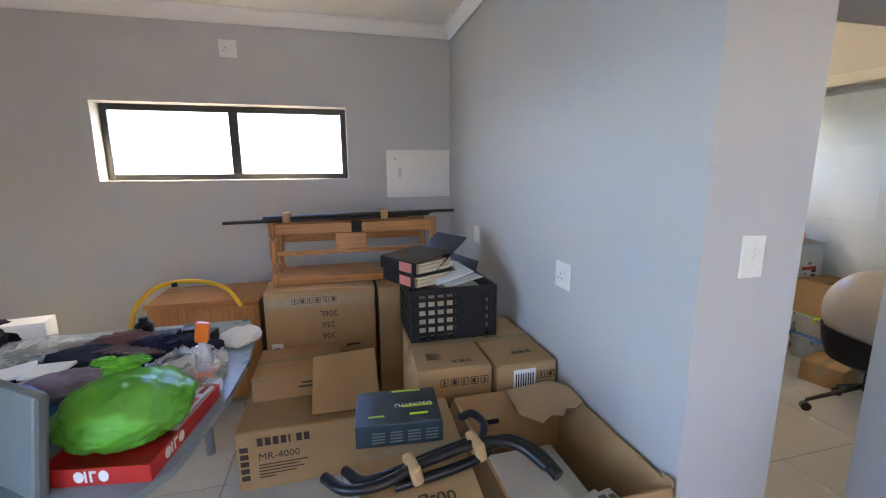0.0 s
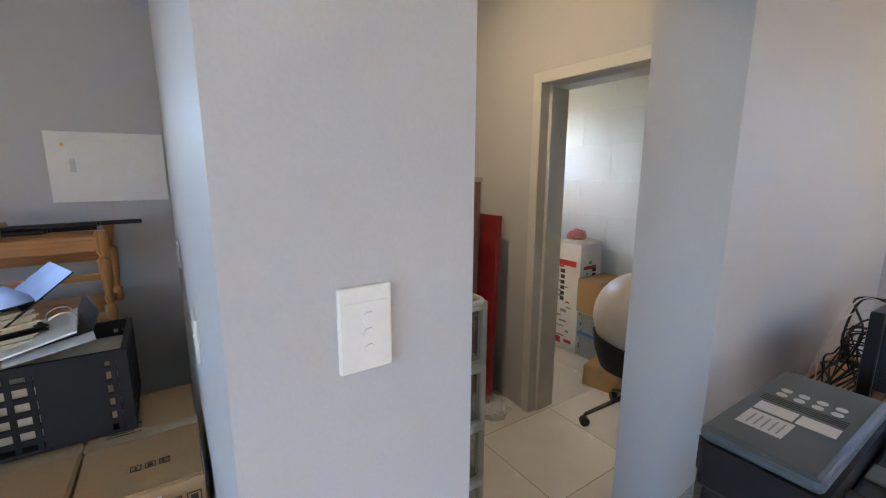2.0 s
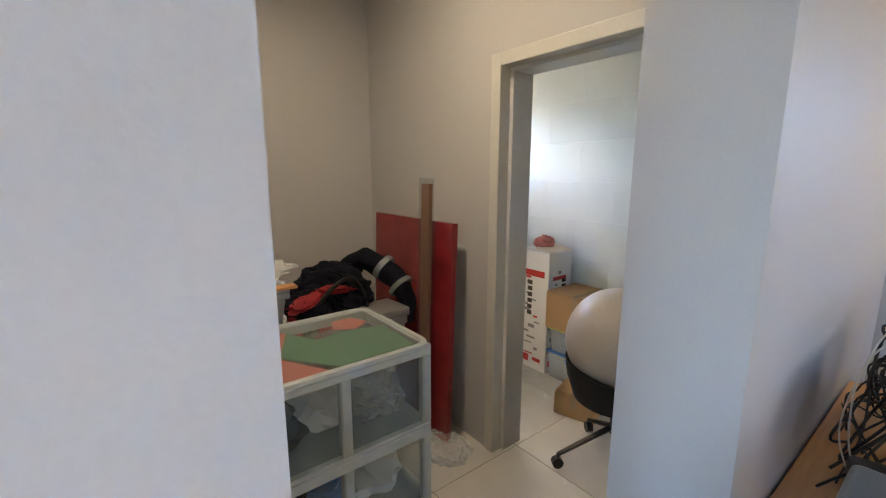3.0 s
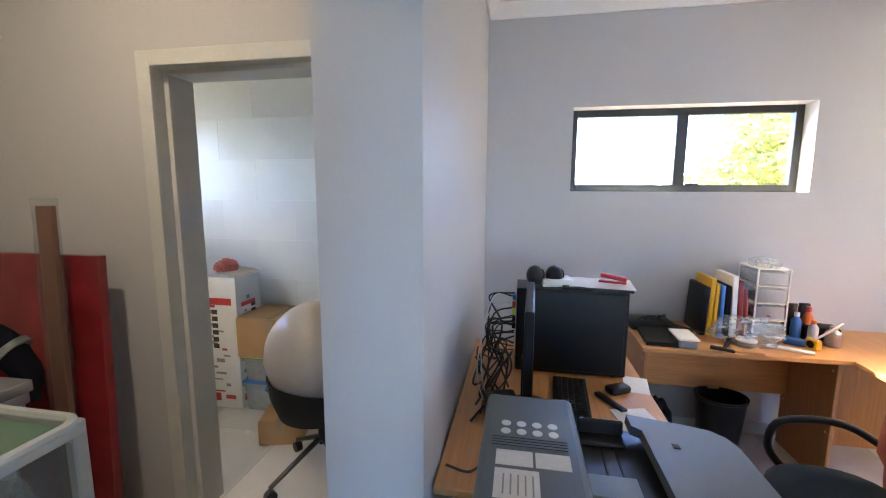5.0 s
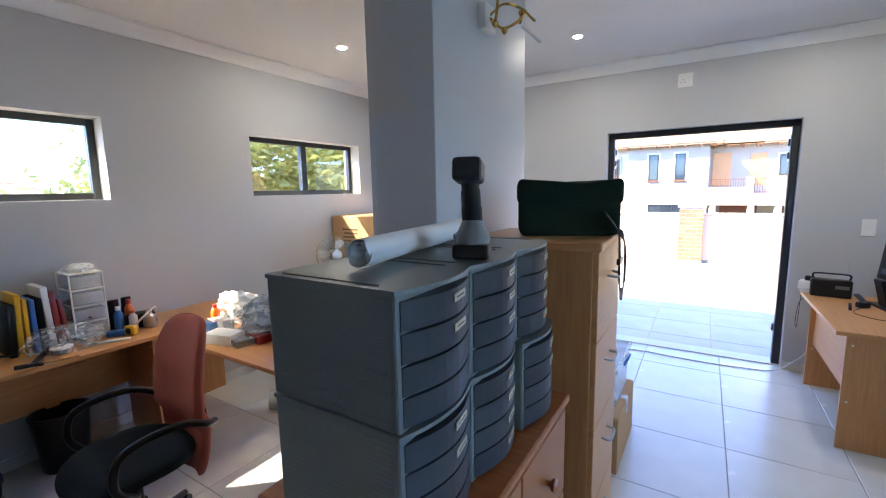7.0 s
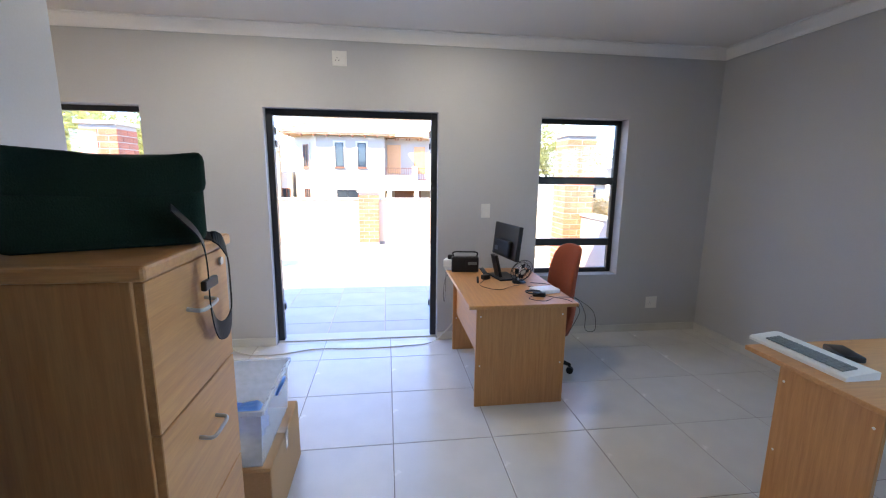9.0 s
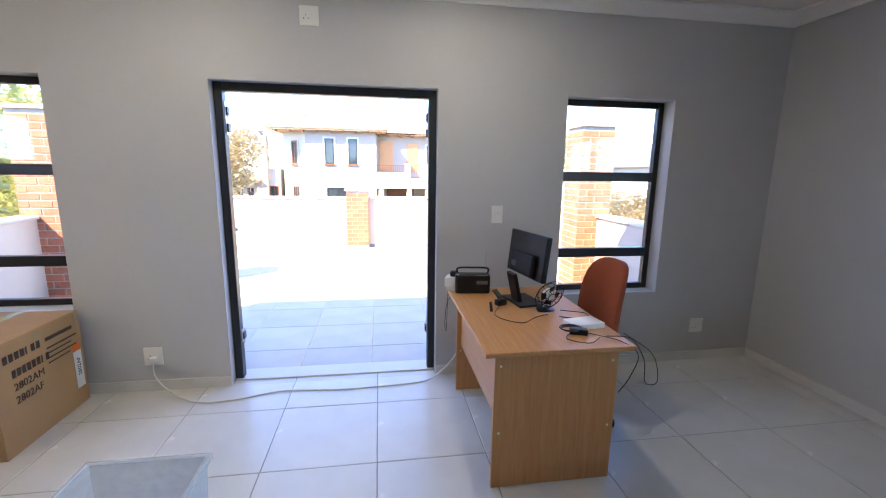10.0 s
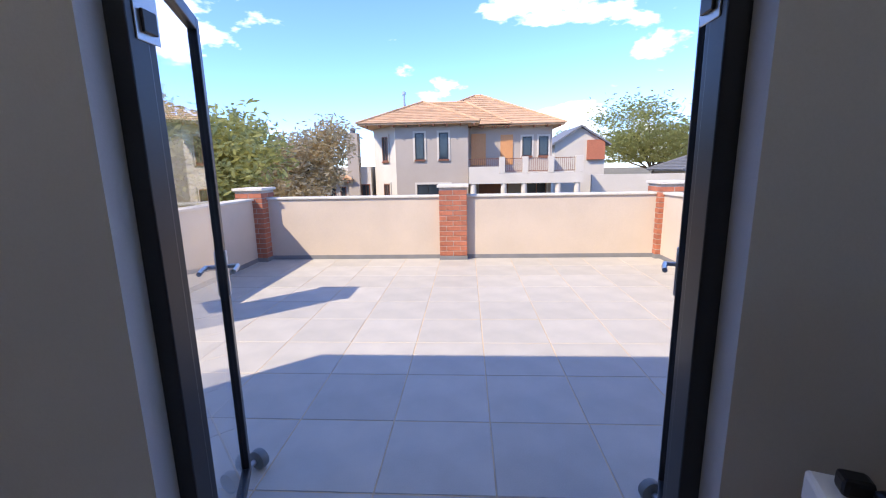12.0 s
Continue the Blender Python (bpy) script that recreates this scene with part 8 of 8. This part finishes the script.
for k in range(16):
    z_, y_ = 0.12 + 0.045 * k, rng.uniform(0.03, 0.16)
    bm = bmesh.new()
    box(bm, -0.0012, 0.28 - y_ - rng.uniform(0.02, 0.09), z_, -0.0002, 0.28 - y_, z_ + rng.uniform(0.008, 0.03))
    part("print_bar", bm, GREY_PRINT if k % 7 else RED_PL, kb)
    bm = bmesh.new()
    x_ = rng.uniform(0.02, 0.2)
    box(bm, x_, -0.0012, z_, x_ + rng.uniform(0.02, 0.06), -0.0002, z_ + rng.uniform(0.008, 0.03))
    part("print_bar", bm, GREY_PRINT if k % 8 else RED_PL, kb)
bm = bmesh.new()
tbox(bm, pose(0, 0.15, 0.972, -14, 0, 0), 0.0, 0, 0, 0.28, 0.15, 0.004)
tbox(bm, pose(0, 0.0, 0.972, 8, 0, 0), 0.0, 0, 0, 0.28, 0.15, 0.004)
part("flap", bm, CREAM_CARD, kb)
lump("red_bag", (4.64, 3.08, 0.99), (0.08, 0.07, 0.055), PINK_LABEL, "small crumpled pink-red bag on the appliance carton", "bag", 0.3, 77, 3.0)
solid("white_carton", pose(4.36, 3.42, 0, 0, 0, 0), (0.30, 0.34, 1.12), PAPER, "tall white carton at the back of the store", "carton", 0.005)
storage_tub(pose(4.66, 2.66, 0), 0.32, 0.46, 0.20, "clear storage box with a blue lid", BLUE_PL, BLUE_PL)
storage_tub(pose(4.66, 2.66, 0.222), 0.32, 0.44, 0.17, "clear storage box with a lime green lid", LIME_PL, LIME_PL)
carton(pose(4.46, 2.40, 0.414), 0.36, 0.50, 0.28, "plain brown carton on the storage boxes", seed=25)
for z_, c_ in ((0.01, PAPER), (0.232, CARDBOARD)):
    solid("stored_papers", pose(4.66, 2.66, z_), (0.24, 0.36, 0.12), c_, "papers inside the storage box", "papers", 0.01)
carton(pose(4.18, 2.28, 0, 0, 0, 14), 0.30, 0.26, 0.16, "low brown carton on the store's floor", seed=26)
mop = thing("mop", pose(4.745, 2.365, 0), "white mop handle with a green collar leaning on tiles", "mop")
bm = bmesh.new()
cyl(bm, (0, 0, 0.0), (0.03, -0.12, 1.0), 0.011, n=10)
part("handle", bm, WHITE_PL, mop, soft=True)
bm = bmesh.new()
cyl(bm, (0.024, -0.095, 0.80), (0.027, -0.107, 0.90), 0.014, n=10)
part("collar", bm, LIME_PL, mop)
bm = bmesh.new()
tbox(bm, pose(0.03, -0.12, 1.0, 12), -0.015, -0.03, -0.02, 0.015, 0.05, 0.03, 0.008)
part("grip", bm, BLACK, mop)


# ---- trees, neighbours ----
def tree(x, y, z0, h, spread, leaf, count, label, seed, crown_low=0.3, leaf_size=0.13, flat=1.0):
    """A tapered trunk with limbs and a ragged crown of separate leaf sprays."""
    rng = random.Random(seed)
    ob = thing("tree", pose(x, y, z0), label, "tree", "garden trees")
    bm = bmesh.new()
    top = Vector((rng.uniform(-0.3, 0.3), rng.uniform(-0.3, 0.3), h * 0.55))
    tube(bm, curve_pts([(0, 0, -0.1), (0.05 * h * rng.uniform(-1, 1), 0, h * 0.25), top], 4), [0.045 * h * (1 - 0.07 * i) * 0.6 for i in range(9)], 8)
    ends = []
    for k in range(11):
        a = 2 * math.pi * k / 11 + rng.uniform(-0.3, 0.3)
        st_ = Vector((0, 0, h * rng.uniform(0.25, 0.5)))
        e = Vector((math.cos(a) * spread * rng.uniform(0.5, 0.95), math.sin(a) * spread * rng.uniform(0.5, 0.95), h * rng.uniform(crown_low + 0.15, 0.93)))
        mid = (st_ + e) / 2 + Vector((0, 0, rng.uniform(-0.1, 0.15) * h))
        tube(bm, curve_pts([st_, mid, e], 3), [0.012 * h * (1 - 0.12 * i) for i in range(7)], 5)
        ends += [e, mid.lerp(e, 0.5), mid]
    part("trunk", bm, BARK, ob, soft=True)
    clumps = [e + Vector((rng.gauss(0, 0.16), rng.gauss(0, 0.16), rng.gauss(0, 0.12))) * spread for e in ends for _ in range(2)]
    verts, faces = [], []
    for _ in range(count):
        c = rng.choice(clumps)
        p = c + Vector((rng.gauss(0, 0.17), rng.gauss(0, 0.17), rng.gauss(0, 0.13 * flat))) * spread
        if p.z < h * crown_low:
            p.z = h * crown_low + rng.random() * 0.3
        d = Vector((rng.gauss(0, 1), rng.gauss(0, 1), rng.gauss(0, 0.6))).normalized()
        s = d.orthogonal().normalized() * leaf_size * rng.uniform(0.25, 0.45)
        d = d * leaf_size * rng.uniform(0.7, 1.5)
        i = len(verts)
        verts += [p - d, p + s - d * 0.1, p + d, p - s - d * 0.1]
        faces.append((i, i + 1, i + 2, i + 3))
    me = bpy.data.meshes.new("crown")
    me.from_pydata([tuple(v) for v in verts], [], faces)
    me.materials.append(leaf)
    cr = new("crown", me)
    cr.parent = ob
    return ob


GZ = -1.6
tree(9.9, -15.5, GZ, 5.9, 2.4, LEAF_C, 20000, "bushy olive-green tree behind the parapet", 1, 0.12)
tree(9.3, -22.5, GZ, 4.9, 2.4, LEAF_B, 14000, "dry brown-leaved tree beside the house", 2, 0.1)
tree(15.2, -20.0, GZ, 5.4, 3.0, LEAF_A, 12000, "leafy green garden tree", 3, 0.1)
tree(13.6, -26.0, GZ, 4.4, 2.6, LEAF_B, 10000, "dry brown-leaved garden tree", 4, 0.1)
tree(10.6, -8.6, GZ, 5.6, 2.8, LEAF_A, 26000, "large green tree close to the terrace", 5, 0.1)
tree(12.5, -5.6, GZ, 5.4, 2.7, LEAF_A, 18000, "large green tree outside the east window", 6, 0.15)
tree(13.5, -2.4, GZ, 2.9, 1.6, LEAF_A, 9000, "green tree outside the east window", 7, 0.15)
tree(19.0, 6.0, GZ, 4.3, 2.6, LEAF_A, 9000, "green tree beside the neighbour's roof", 8, 0.1)
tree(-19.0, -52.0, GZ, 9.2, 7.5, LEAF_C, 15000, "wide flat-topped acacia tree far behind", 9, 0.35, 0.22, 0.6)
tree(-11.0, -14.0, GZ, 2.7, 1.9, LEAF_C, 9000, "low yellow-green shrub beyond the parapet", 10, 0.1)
tree(-8.0, -16.5, GZ, 2.2, 1.8, LEAF_B, 8000, "low dry shrub beyond the parapet", 11, 0.05)


def hip_roof(parent, x0, y0, x1, y1, z0, z1, eave=0.6, name="roof", material=None):
    """Tiled hip roof laid in overlapping rows, with ridge and eave thickness."""
    bm = bmesh.new()
    x0, y0, x1, y1 = x0 - eave, y0 - eave, x1 + eave, y1 + eave
    w, d = x1 - x0, y1 - y0
    k = min(w, d) / 2
    r0, r1 = (Vector((x0 + k, (y0 + y1) / 2, z1)), Vector((x1 - k, (y0 + y1) / 2, z1))) if w >= d else (Vector(((x0 + x1) / 2, y0 + k, z1)), Vector(((x0 + x1) / 2, y1 - k, z1)))
    c = [Vector((x0, y0, z0)), Vector((x1, y0, z0)), Vector((x1, y1, z0)), Vector((x0, y1, z0))]
    ridge = [r0, r1, r1, r0] if w >= d else [r0, r0, r1, r1]
    rows, strips = 13, []
    for i in range(4):
        a, b, ra, rb_ = c[i], c[(i + 1) % 4], ridge[i], ridge[(i + 1) % 4]
        nrm = (b - a).cross(ra - a if (ra - a).length > 0.1 else rb_ - a).normalized()
        if nrm.z < 0:
            nrm = -nrm
        for j in range(rows):
            t0, t1 = j / rows, (j + 1.12) / rows
            p = [a.lerp(ra, t0) + nrm * 0.055, b.lerp(rb_, t0) + nrm * 0.055, b.lerp(rb_, min(t1, 1)) + nrm * 0.01, a.lerp(ra, min(t1, 1)) + nrm * 0.01]
            q = [v - nrm * 0.045 for v in p[:2]]
            tr_ = bmesh.new()
            vs = [tr_.verts.new(v) for v in p + q]
            tr_.faces.new(vs[:4])
            tr_.faces.new((vs[0], vs[4], vs[5], vs[1]))
            strips.append(tr_)
    box(bm, x0 + 0.05, y0 + 0.05, z0 - 0.08, x1 - 0.05, y1 - 0.05, z0 + 0.01)
    rf = part(name, bm, material or ROOF_TILE, parent)
    for tr_ in strips:
        part("roof_course", tr_, material or ROOF_TILE, rf)
    bm = bmesh.new()
    for i in range(4):
        a, ra = c[i], ridge[i]
        tube(bm, [a.lerp(ra, s / 8) + Vector((0, 0, 0.06)) for s in range(9)], 0.07, 6)
    if (r1 - r0).length > 0.1:
        tube(bm, [r0 + Vector((0, 0, 0.05)), r1 + Vector((0, 0, 0.05))], 0.08, 6)
    part("ridge_tiles", bm, material or ROOF_TILE, rf)
    for i in range(int(w / 0.8)):
        bm = bmesh.new()
        box(bm, x0 + 0.3 + i * 0.8, y1 - 0.55, z0 - 0.20, x0 + 0.38 + i * 0.8, y1 - 0.06, z0 - 0.08)
        part("rafter_end", bm, BROWN_WOOD, rf)
    return rf


def house_window(parent, x, z, w, h, y, frame=ALU, bars_=0, out=1, cill=BROWN_WOOD):
    """A window on a wall that faces +y (towards the terrace)."""
    bm = bmesh.new()
    f = 0.06
    for q in ((x, z, x + f, z + h), (x + w - f, z, x + w, z + h), (x + f, z, x + w - f, z + f), (x + f, z + h - f, x + w - f, z + h)):
        box(bm, q[0], y, q[1], q[2], y + 0.05 * out, q[3])
    wi = part("window", bm, frame, parent)
    bm = bmesh.new()
    box(bm, x + f, y + 0.004, z + f, x + w - f, y + 0.02 * out, z + h - f)
    part("pane", bm, DARK_GLASS, wi)
    for k in range(bars_):
        bm = bmesh.new()
        u = x + w * (k + 1) / (bars_ + 1)
        box(bm, u - 0.02, y, z + f, u + 0.02, y + 0.045 * out, z + h - f)
        part("glazing_bar", bm, frame, wi)
    bm = bmesh.new()
    for q in ((x - 0.12, z - 0.12, x - 0.001, z + h + 0.12), (x + w + 0.001, z - 0.12, x + w + 0.12, z + h + 0.12), (x, z + h + 0.001, x + w, z + h + 0.12)):
        box(bm, q[0], y - 0.01, q[1], q[2], y + 0.03, q[3])
    part("plaster_band", bm, HOUSE_CREAM, wi)
    bm = bmesh.new()
    box(bm, x - 0.05, y, z - 0.10, x + w + 0.05, y + 0.09, z - 0.002)
    part("sill", bm, cill, wi)
    return wi


HY = -29.0
hs = thing("house", pose(0.95, 0, 0), "two-storey taupe plastered house with a terracotta tiled roof", "house")
bm = bmesh.new()
box(bm, 0.4, HY - 8.5, GZ, 4.8, HY, 4.05)
part("wall", bm, HOUSE_WALL, hs, "taupe front block")
bm = bmesh.new()
box(bm, -5.0, HY - 11.0, GZ, 0.4, HY - 2.2, 4.05)
part("wall", bm, HOUSE_WALL, hs, "taupe recessed block")
bm = bmesh.new()
slab(bm, [(4.8, HY), (4.8, HY - 7.0), (6.6, HY - 7.0), (6.6, HY - 2.3)], GZ, 4.05)
part("wall", bm, HOUSE_CREAM, hs, "sunlit cream splayed wall")
hip_roof(hs, 0.3, HY - 8.5, 6.4, HY, 4.05, 5.7)
hip_roof(hs, -2.2, HY - 7.0, 6.0, HY - 1.6, 4.06, 5.78, 0.1)
hip_roof(hs, -5.0, HY - 11.0, 4.3, HY - 2.2, 4.05, 6.55, 0.7)
house_window(hs, 3.05, 1.95, 0.55, 1.55, HY + 0.01)
house_window(hs, 1.60, 1.95, 0.55, 1.55, HY + 0.01)
house_window(hs, 1.55, -0.9, 2.0, 1.35, HY + 0.01, ALU, 2)
wx = house_window(hs, 0, 0, 0.75, 1.5, 0.01, BROWN_WOOD, 1)
wx.matrix_basis = Matrix.Translation((5.36, HY - 0.68, 1.9)) @ pose(0, 0, 0, 0, 0, -52)
wx = house_window(hs, 0, 0, 0.8, 1.2, 0.01, BROWN_WOOD, 2)
wx.matrix_basis = Matrix.Translation((5.32, HY - 0.63, -0.7)) @ pose(0, 0, 0, 0, 0, -52)
for x, z, w, h, m_ in ((-0.75, 1.55, 0.95, 2.0, BEECH_Z), (-2.5, 1.55, 0.8, 1.9, BEECH_Z), (-2.2, -1.5, 1.9, 1.9, BROWN_WOOD)):
    bm = bmesh.new()
    box(bm, x, HY - 2.22, z, x + w, HY - 2.14, z + h, 0.01, 1)
    part("door", bm, m_, hs, "brown wooden door")
house_window(hs, -3.7, 2.1, 0.6, 1.2, HY - 2.19)
house_window(hs, -4.75, 2.1, 0.6, 1.2, HY - 2.19)
house_window(hs, -4.7, -0.9, 1.3, 1.5, HY - 2.19, BROWN_WOOD, 1)
# balcony
bm = bmesh.new()
box(bm, -6.3, HY - 2.2, 0.45, 0.38, HY + 0.7, 1.05)
box(bm, -1.6, HY + 0.55, 1.05, 0.38, HY + 0.7, 1.45)
part("balcony", bm, HOUSE_CREAM, hs, "cream balcony slab and low wall")
for x in (-6.25, -4.6, -3.1, -1.75):
    bm = bmesh.new()
    box(bm, x, HY + 0.42, 1.05, x + 0.42 if x < -6.0 else x + 0.34, HY + 0.72, 2.0, 0.01, 1)
    part("balcony_post", bm, HOUSE_CREAM, hs)
for x0, x1 in ((-5.8, -4.62), (-4.25, -3.12), (-2.75, -1.77), (-1.4, 0.36)):
    bm = bmesh.new()
    box(bm, x0, HY + 0.56, 1.88, x1, HY + 0.60, 1.92)
    rl = part("railing", bm, BROWN_WOOD, hs, "dark metal balustrade")
    bm = bmesh.new()
    box(bm, x0, HY + 0.56, 1.15, x1, HY + 0.60, 1.19)
    part("lower_rail", bm, BROWN_WOOD, rl)
    k = 0
    while x0 + 0.12 * k < x1:
        bm = bmesh.new()
        cyl(bm, (x0 + 0.12 * k, HY + 0.58, 1.19), (x0 + 0.12 * k, HY + 0.58, 1.88), 0.012, n=5)
        part("baluster", bm, BROWN_WOOD, rl)
        k += 1
for x in (-6.0, -4.9, -2.9, -1.7, 0.1):
    bm = bmesh.new()
    cyl(bm, (x, HY + 0.5, GZ), (x, HY + 0.5, 0.45), 0.20, 0.17, 16)
    part("column", bm, HOUSE_CREAM, hs, soft=True)
bm = bmesh.new()
box(bm, 7.6, HY - 2.6, GZ, 8.35, HY - 1.9, 3.75)
part("chimney", bm, HOUSE_WALL, hs)
bm = bmesh.new()
lathe(bm, [(0.16, 3.75), (0.18, 3.95), (0.22, 4.0), (0.10, 4.12)], 14, (7.97, HY - 2.25, 0))
part("chimney_cowl", bm, ROOF_GREY, hs, soft=True)
bm = bmesh.new()
cyl(bm, (4.6, HY - 3.0, 5.0), (4.6, HY - 3.0, 6.2), 0.09, n=10)
cyl(bm, (4.6, HY - 3.0, 6.2), (4.6, HY - 3.0, 6.4), 0.15, n=10)
part("flue", bm, SILVER, hs, soft=True)
bm = bmesh.new()
box(bm, 6.9, HY - 6.0, GZ, 9.8, HY - 2.3, 1.6)
part("wall", bm, HOUSE_CREAM, hs, "cream single-storey wing")
hip_roof(hs, 8.4, HY - 5.5, 10.6, HY - 2.0, 0.75, 1.35, 0.4)
bm = bmesh.new()
box(bm, 8.4, HY - 5.0, GZ, 10.4, HY - 2.2, 0.72)
part("wall", bm, HOUSE_CREAM, hs, "cream porch")
for x in (8.6, 9.3, 9.95):
    house_window(hs, x, -0.9, 0.42, 1.2, HY - 2.19, BROWN_WOOD)
house_window(hs, 7.0, -0.8, 1.1, 1.25, HY - 2.29, BROWN_WOOD, 3)
bm = bmesh.new()
tbox(bm, pose(0.7, HY - 5.9, 5.35, -25), -1.0, -0.9, 0, 0.8, 0.6, 0.06)
part("solar_panel", bm, DARK_GLASS, hs)


def plain_house(x0, y0, x1, y1, z1, ridge, wall_m, roof_m, label, gable=False):
    ob = thing("house", pose(0, 0, 0), label, "house")
    bm = bmesh.new()
    box(bm, x0, y0, GZ, x1, y1, z1)
    part("wall", bm, wall_m, ob)
    if gable:
        bm = bmesh.new()
        m_ = (x0 + x1) / 2
        for y in (y0 - 0.4,):
            v = [bm.verts.new(p) for p in ((x0 - 0.4, y, z1 - 0.15), (m_, y, ridge), (x1 + 0.4, y, z1 - 0.15), (x0 - 0.4, y1 + 0.4, z1 - 0.15), (m_, y1 + 0.4, ridge), (x1 + 0.4, y1 + 0.4, z1 - 0.15))]
            u = [bm.verts.new(w_.co + Vector((0, 0, -0.16))) for w_ in v]
            for q in ((0, 1, 4, 3), (1, 2, 5, 4)):
                bm.faces.new([v[i] for i in q])
                bm.faces.new([u[i] for i in q[::-1]])
            for i, j in ((0, 1), (1, 2), (3, 4), (4, 5), (0, 3), (2, 5)):
                bm.faces.new((v[i], v[j], u[j], u[i]))
        part("roof", bm, roof_m, ob)
        bm = bmesh.new()
        v = [bm.verts.new(p) for p in ((x0, y1, z1), (x1, y1, z1), (m_, y1, ridge - 0.2), (x0, y1 - 0.2, z1), (x1, y1 - 0.2, z1), (m_, y1 - 0.2, ridge - 0.2))]
        bm.faces.new(v[:3])
        bm.faces.new(v[:2:-1])
        part("gable", bm, wall_m, ob)
    else:
        hip_roof(ob, x0, y0, x1, y1, z1, ridge, 0.5, material=roof_m)
    return ob


g1 = plain_house(-10.8, -50.0, -6.4, -42.0, 3.4, 4.9, HOUSE_CREAM, ROOF_GREY, "cream gabled house with a grey roof", True)
bm = bmesh.new()
box(bm, -10.7, -41.99, 1.9, -9.2, -41.7, 3.6)
part("brick_panel", bm, BRICK, g1, "red-brown brick panel")
g2 = plain_house(-22.0, -44.0, -16.0, -38.0, 0.9, 2.5, HOUSE_CREAM, ROOF_GREY, "low white house with a grey roof and solar panels")
house_window(g2, -21.0, -0.7, 1.6, 1.1, -37.99, ALU, 1)
house_window(g2, -18.4, -0.7, 1.2, 1.1, -37.99, ALU, 1)
plain_house(-24.0, -30.0, -15.0, -22.0, 2.3, 4.0, HOUSE_CREAM, ROOF_GREY, "cream gabled neighbour house with a grey roof", True)
plain_house(24.0, 1.0, 33.0, 9.0, 1.6, 3.1, HOUSE_WALL, ROOF_GREY, "low neighbour house with a grey roof")
plain_house(30.0, -8.0, 40.0, -2.0, 1.4, 2.9, HOUSE_WALL, ROOF_TILE, "low neighbour house with a tiled roof")
bm = bmesh.new()
box(bm, -14.0, -34.0, GZ, -7.4, -33.75, 0.75)
tagged(part("wall_boundary", bm, HOUSE_CREAM), "cream plastered garden boundary wall", "boundary wall", kind="structure")


# ---- pieces of floors and walls ----
def tile_mesh(name, w, d, h, material, r=0.0025):
    bm = bmesh.new()
    box(bm, -w / 2, -d / 2, -h, w / 2, d / 2, 0, r, 1)
    me = bpy.data.meshes.new(name)
    bm.to_mesh(me)
    bm.free()
    me.materials.append(material)
    return me


def lay_tiles(parent, x0, y0, x1, y1, ox, oy, pitch, gap, z, material):
    """Square tiles in a grid, cut at the edges."""
    cache = {}
    rng = random.Random(4)
    i0, i1 = math.floor((x0 - ox) / pitch), math.ceil((x1 - ox) / pitch)
    j0, j1 = math.floor((y0 - oy) / pitch), math.ceil((y1 - oy) / pitch)
    for i in range(i0, i1):
        for j in range(j0, j1):
            a0, a1 = max(x0, ox + i * pitch + gap / 2), min(x1, ox + (i + 1) * pitch - gap / 2)
            b0, b1 = max(y0, oy + j * pitch + gap / 2), min(y1, oy + (j + 1) * pitch - gap / 2)
            if a1 - a0 < 0.01 or b1 - b0 < 0.01:
                continue
            key = (round(a1 - a0, 3), round(b1 - b0, 3))
            if key not in cache:
                cache[key] = tile_mesh("tile", *key, 0.012, material)
            t = new("tile", cache[key])
            t.parent = parent
            t.location = ((a0 + a1) / 2, (b0 + b1) / 2, z + rng.uniform(-0.0005, 0.0005))


lay_tiles(floor, XW, YS, XE, FY0, 1.245, -2.39, 0.605, 0.004, 0.0, FLOOR_TILE)
lay_tiles(floor, XW, FY0, FX, YN, 1.245, -2.39, 0.605, 0.004, 0.0, FLOOR_TILE)
lay_tiles(floor, 2.032, FY0, 2.935, FY1, 1.245, -2.39, 0.605, 0.004, 0.0, FLOOR_TILE)
lay_tiles(floor, FX + 0.19, FY1, XE, YN, 1.245, -2.39, 0.605, 0.004, 0.0, FLOOR_TILE)
lay_tiles(floor, 0.80, YS - T, 2.29, YS, 1.245, -2.39, 0.605, 0.004, 0.0, FLOOR_TILE)
lay_tiles(terrace, -1.72, -10.07, 5.02, YS - T, 1.30, -5.34, 0.592, 0.008, TZ, TERRACE_TILE)


def wall_tiles(name, label, m, width, height):
    """White glazed tiles on a wall: m takes x along the wall, y up, z out of it."""
    bm = bmesh.new()
    tbox(bm, m, 0, 0, 0.0005, width, height, 0.0085)
    ob = tagged(part(name, bm, WHITE_PAINT), label, "wall tiles", kind="structure")
    tw, th = 0.60, 0.30
    for j in range(int(height / th)):
        for i in range(int(math.ceil(width / tw)) + 1):
            off = tw / 2 * (j % 2)
            a, b = max(0, i * tw - off) + 0.0012, min(width, (i + 1) * tw - off) - 0.0012
            if b - a < 0.02:
                continue
            me = TILES.setdefault(round(b - a, 3), tile_mesh("wall_tile", round(b - a, 3), th - 0.0024, 0.008, WALL_TILE, 0.001))
            t = new("tile", me)
            t.parent = ob
            t.matrix_world = m @ pose((a + b) / 2, (j + 0.5) * th, 0.010)


TILES = {}
wall_tiles("wall_tiles_store", "white glazed tiles on the store's wall", face_x(XE, YN, 0, -1), YN - FY1, 2.6)
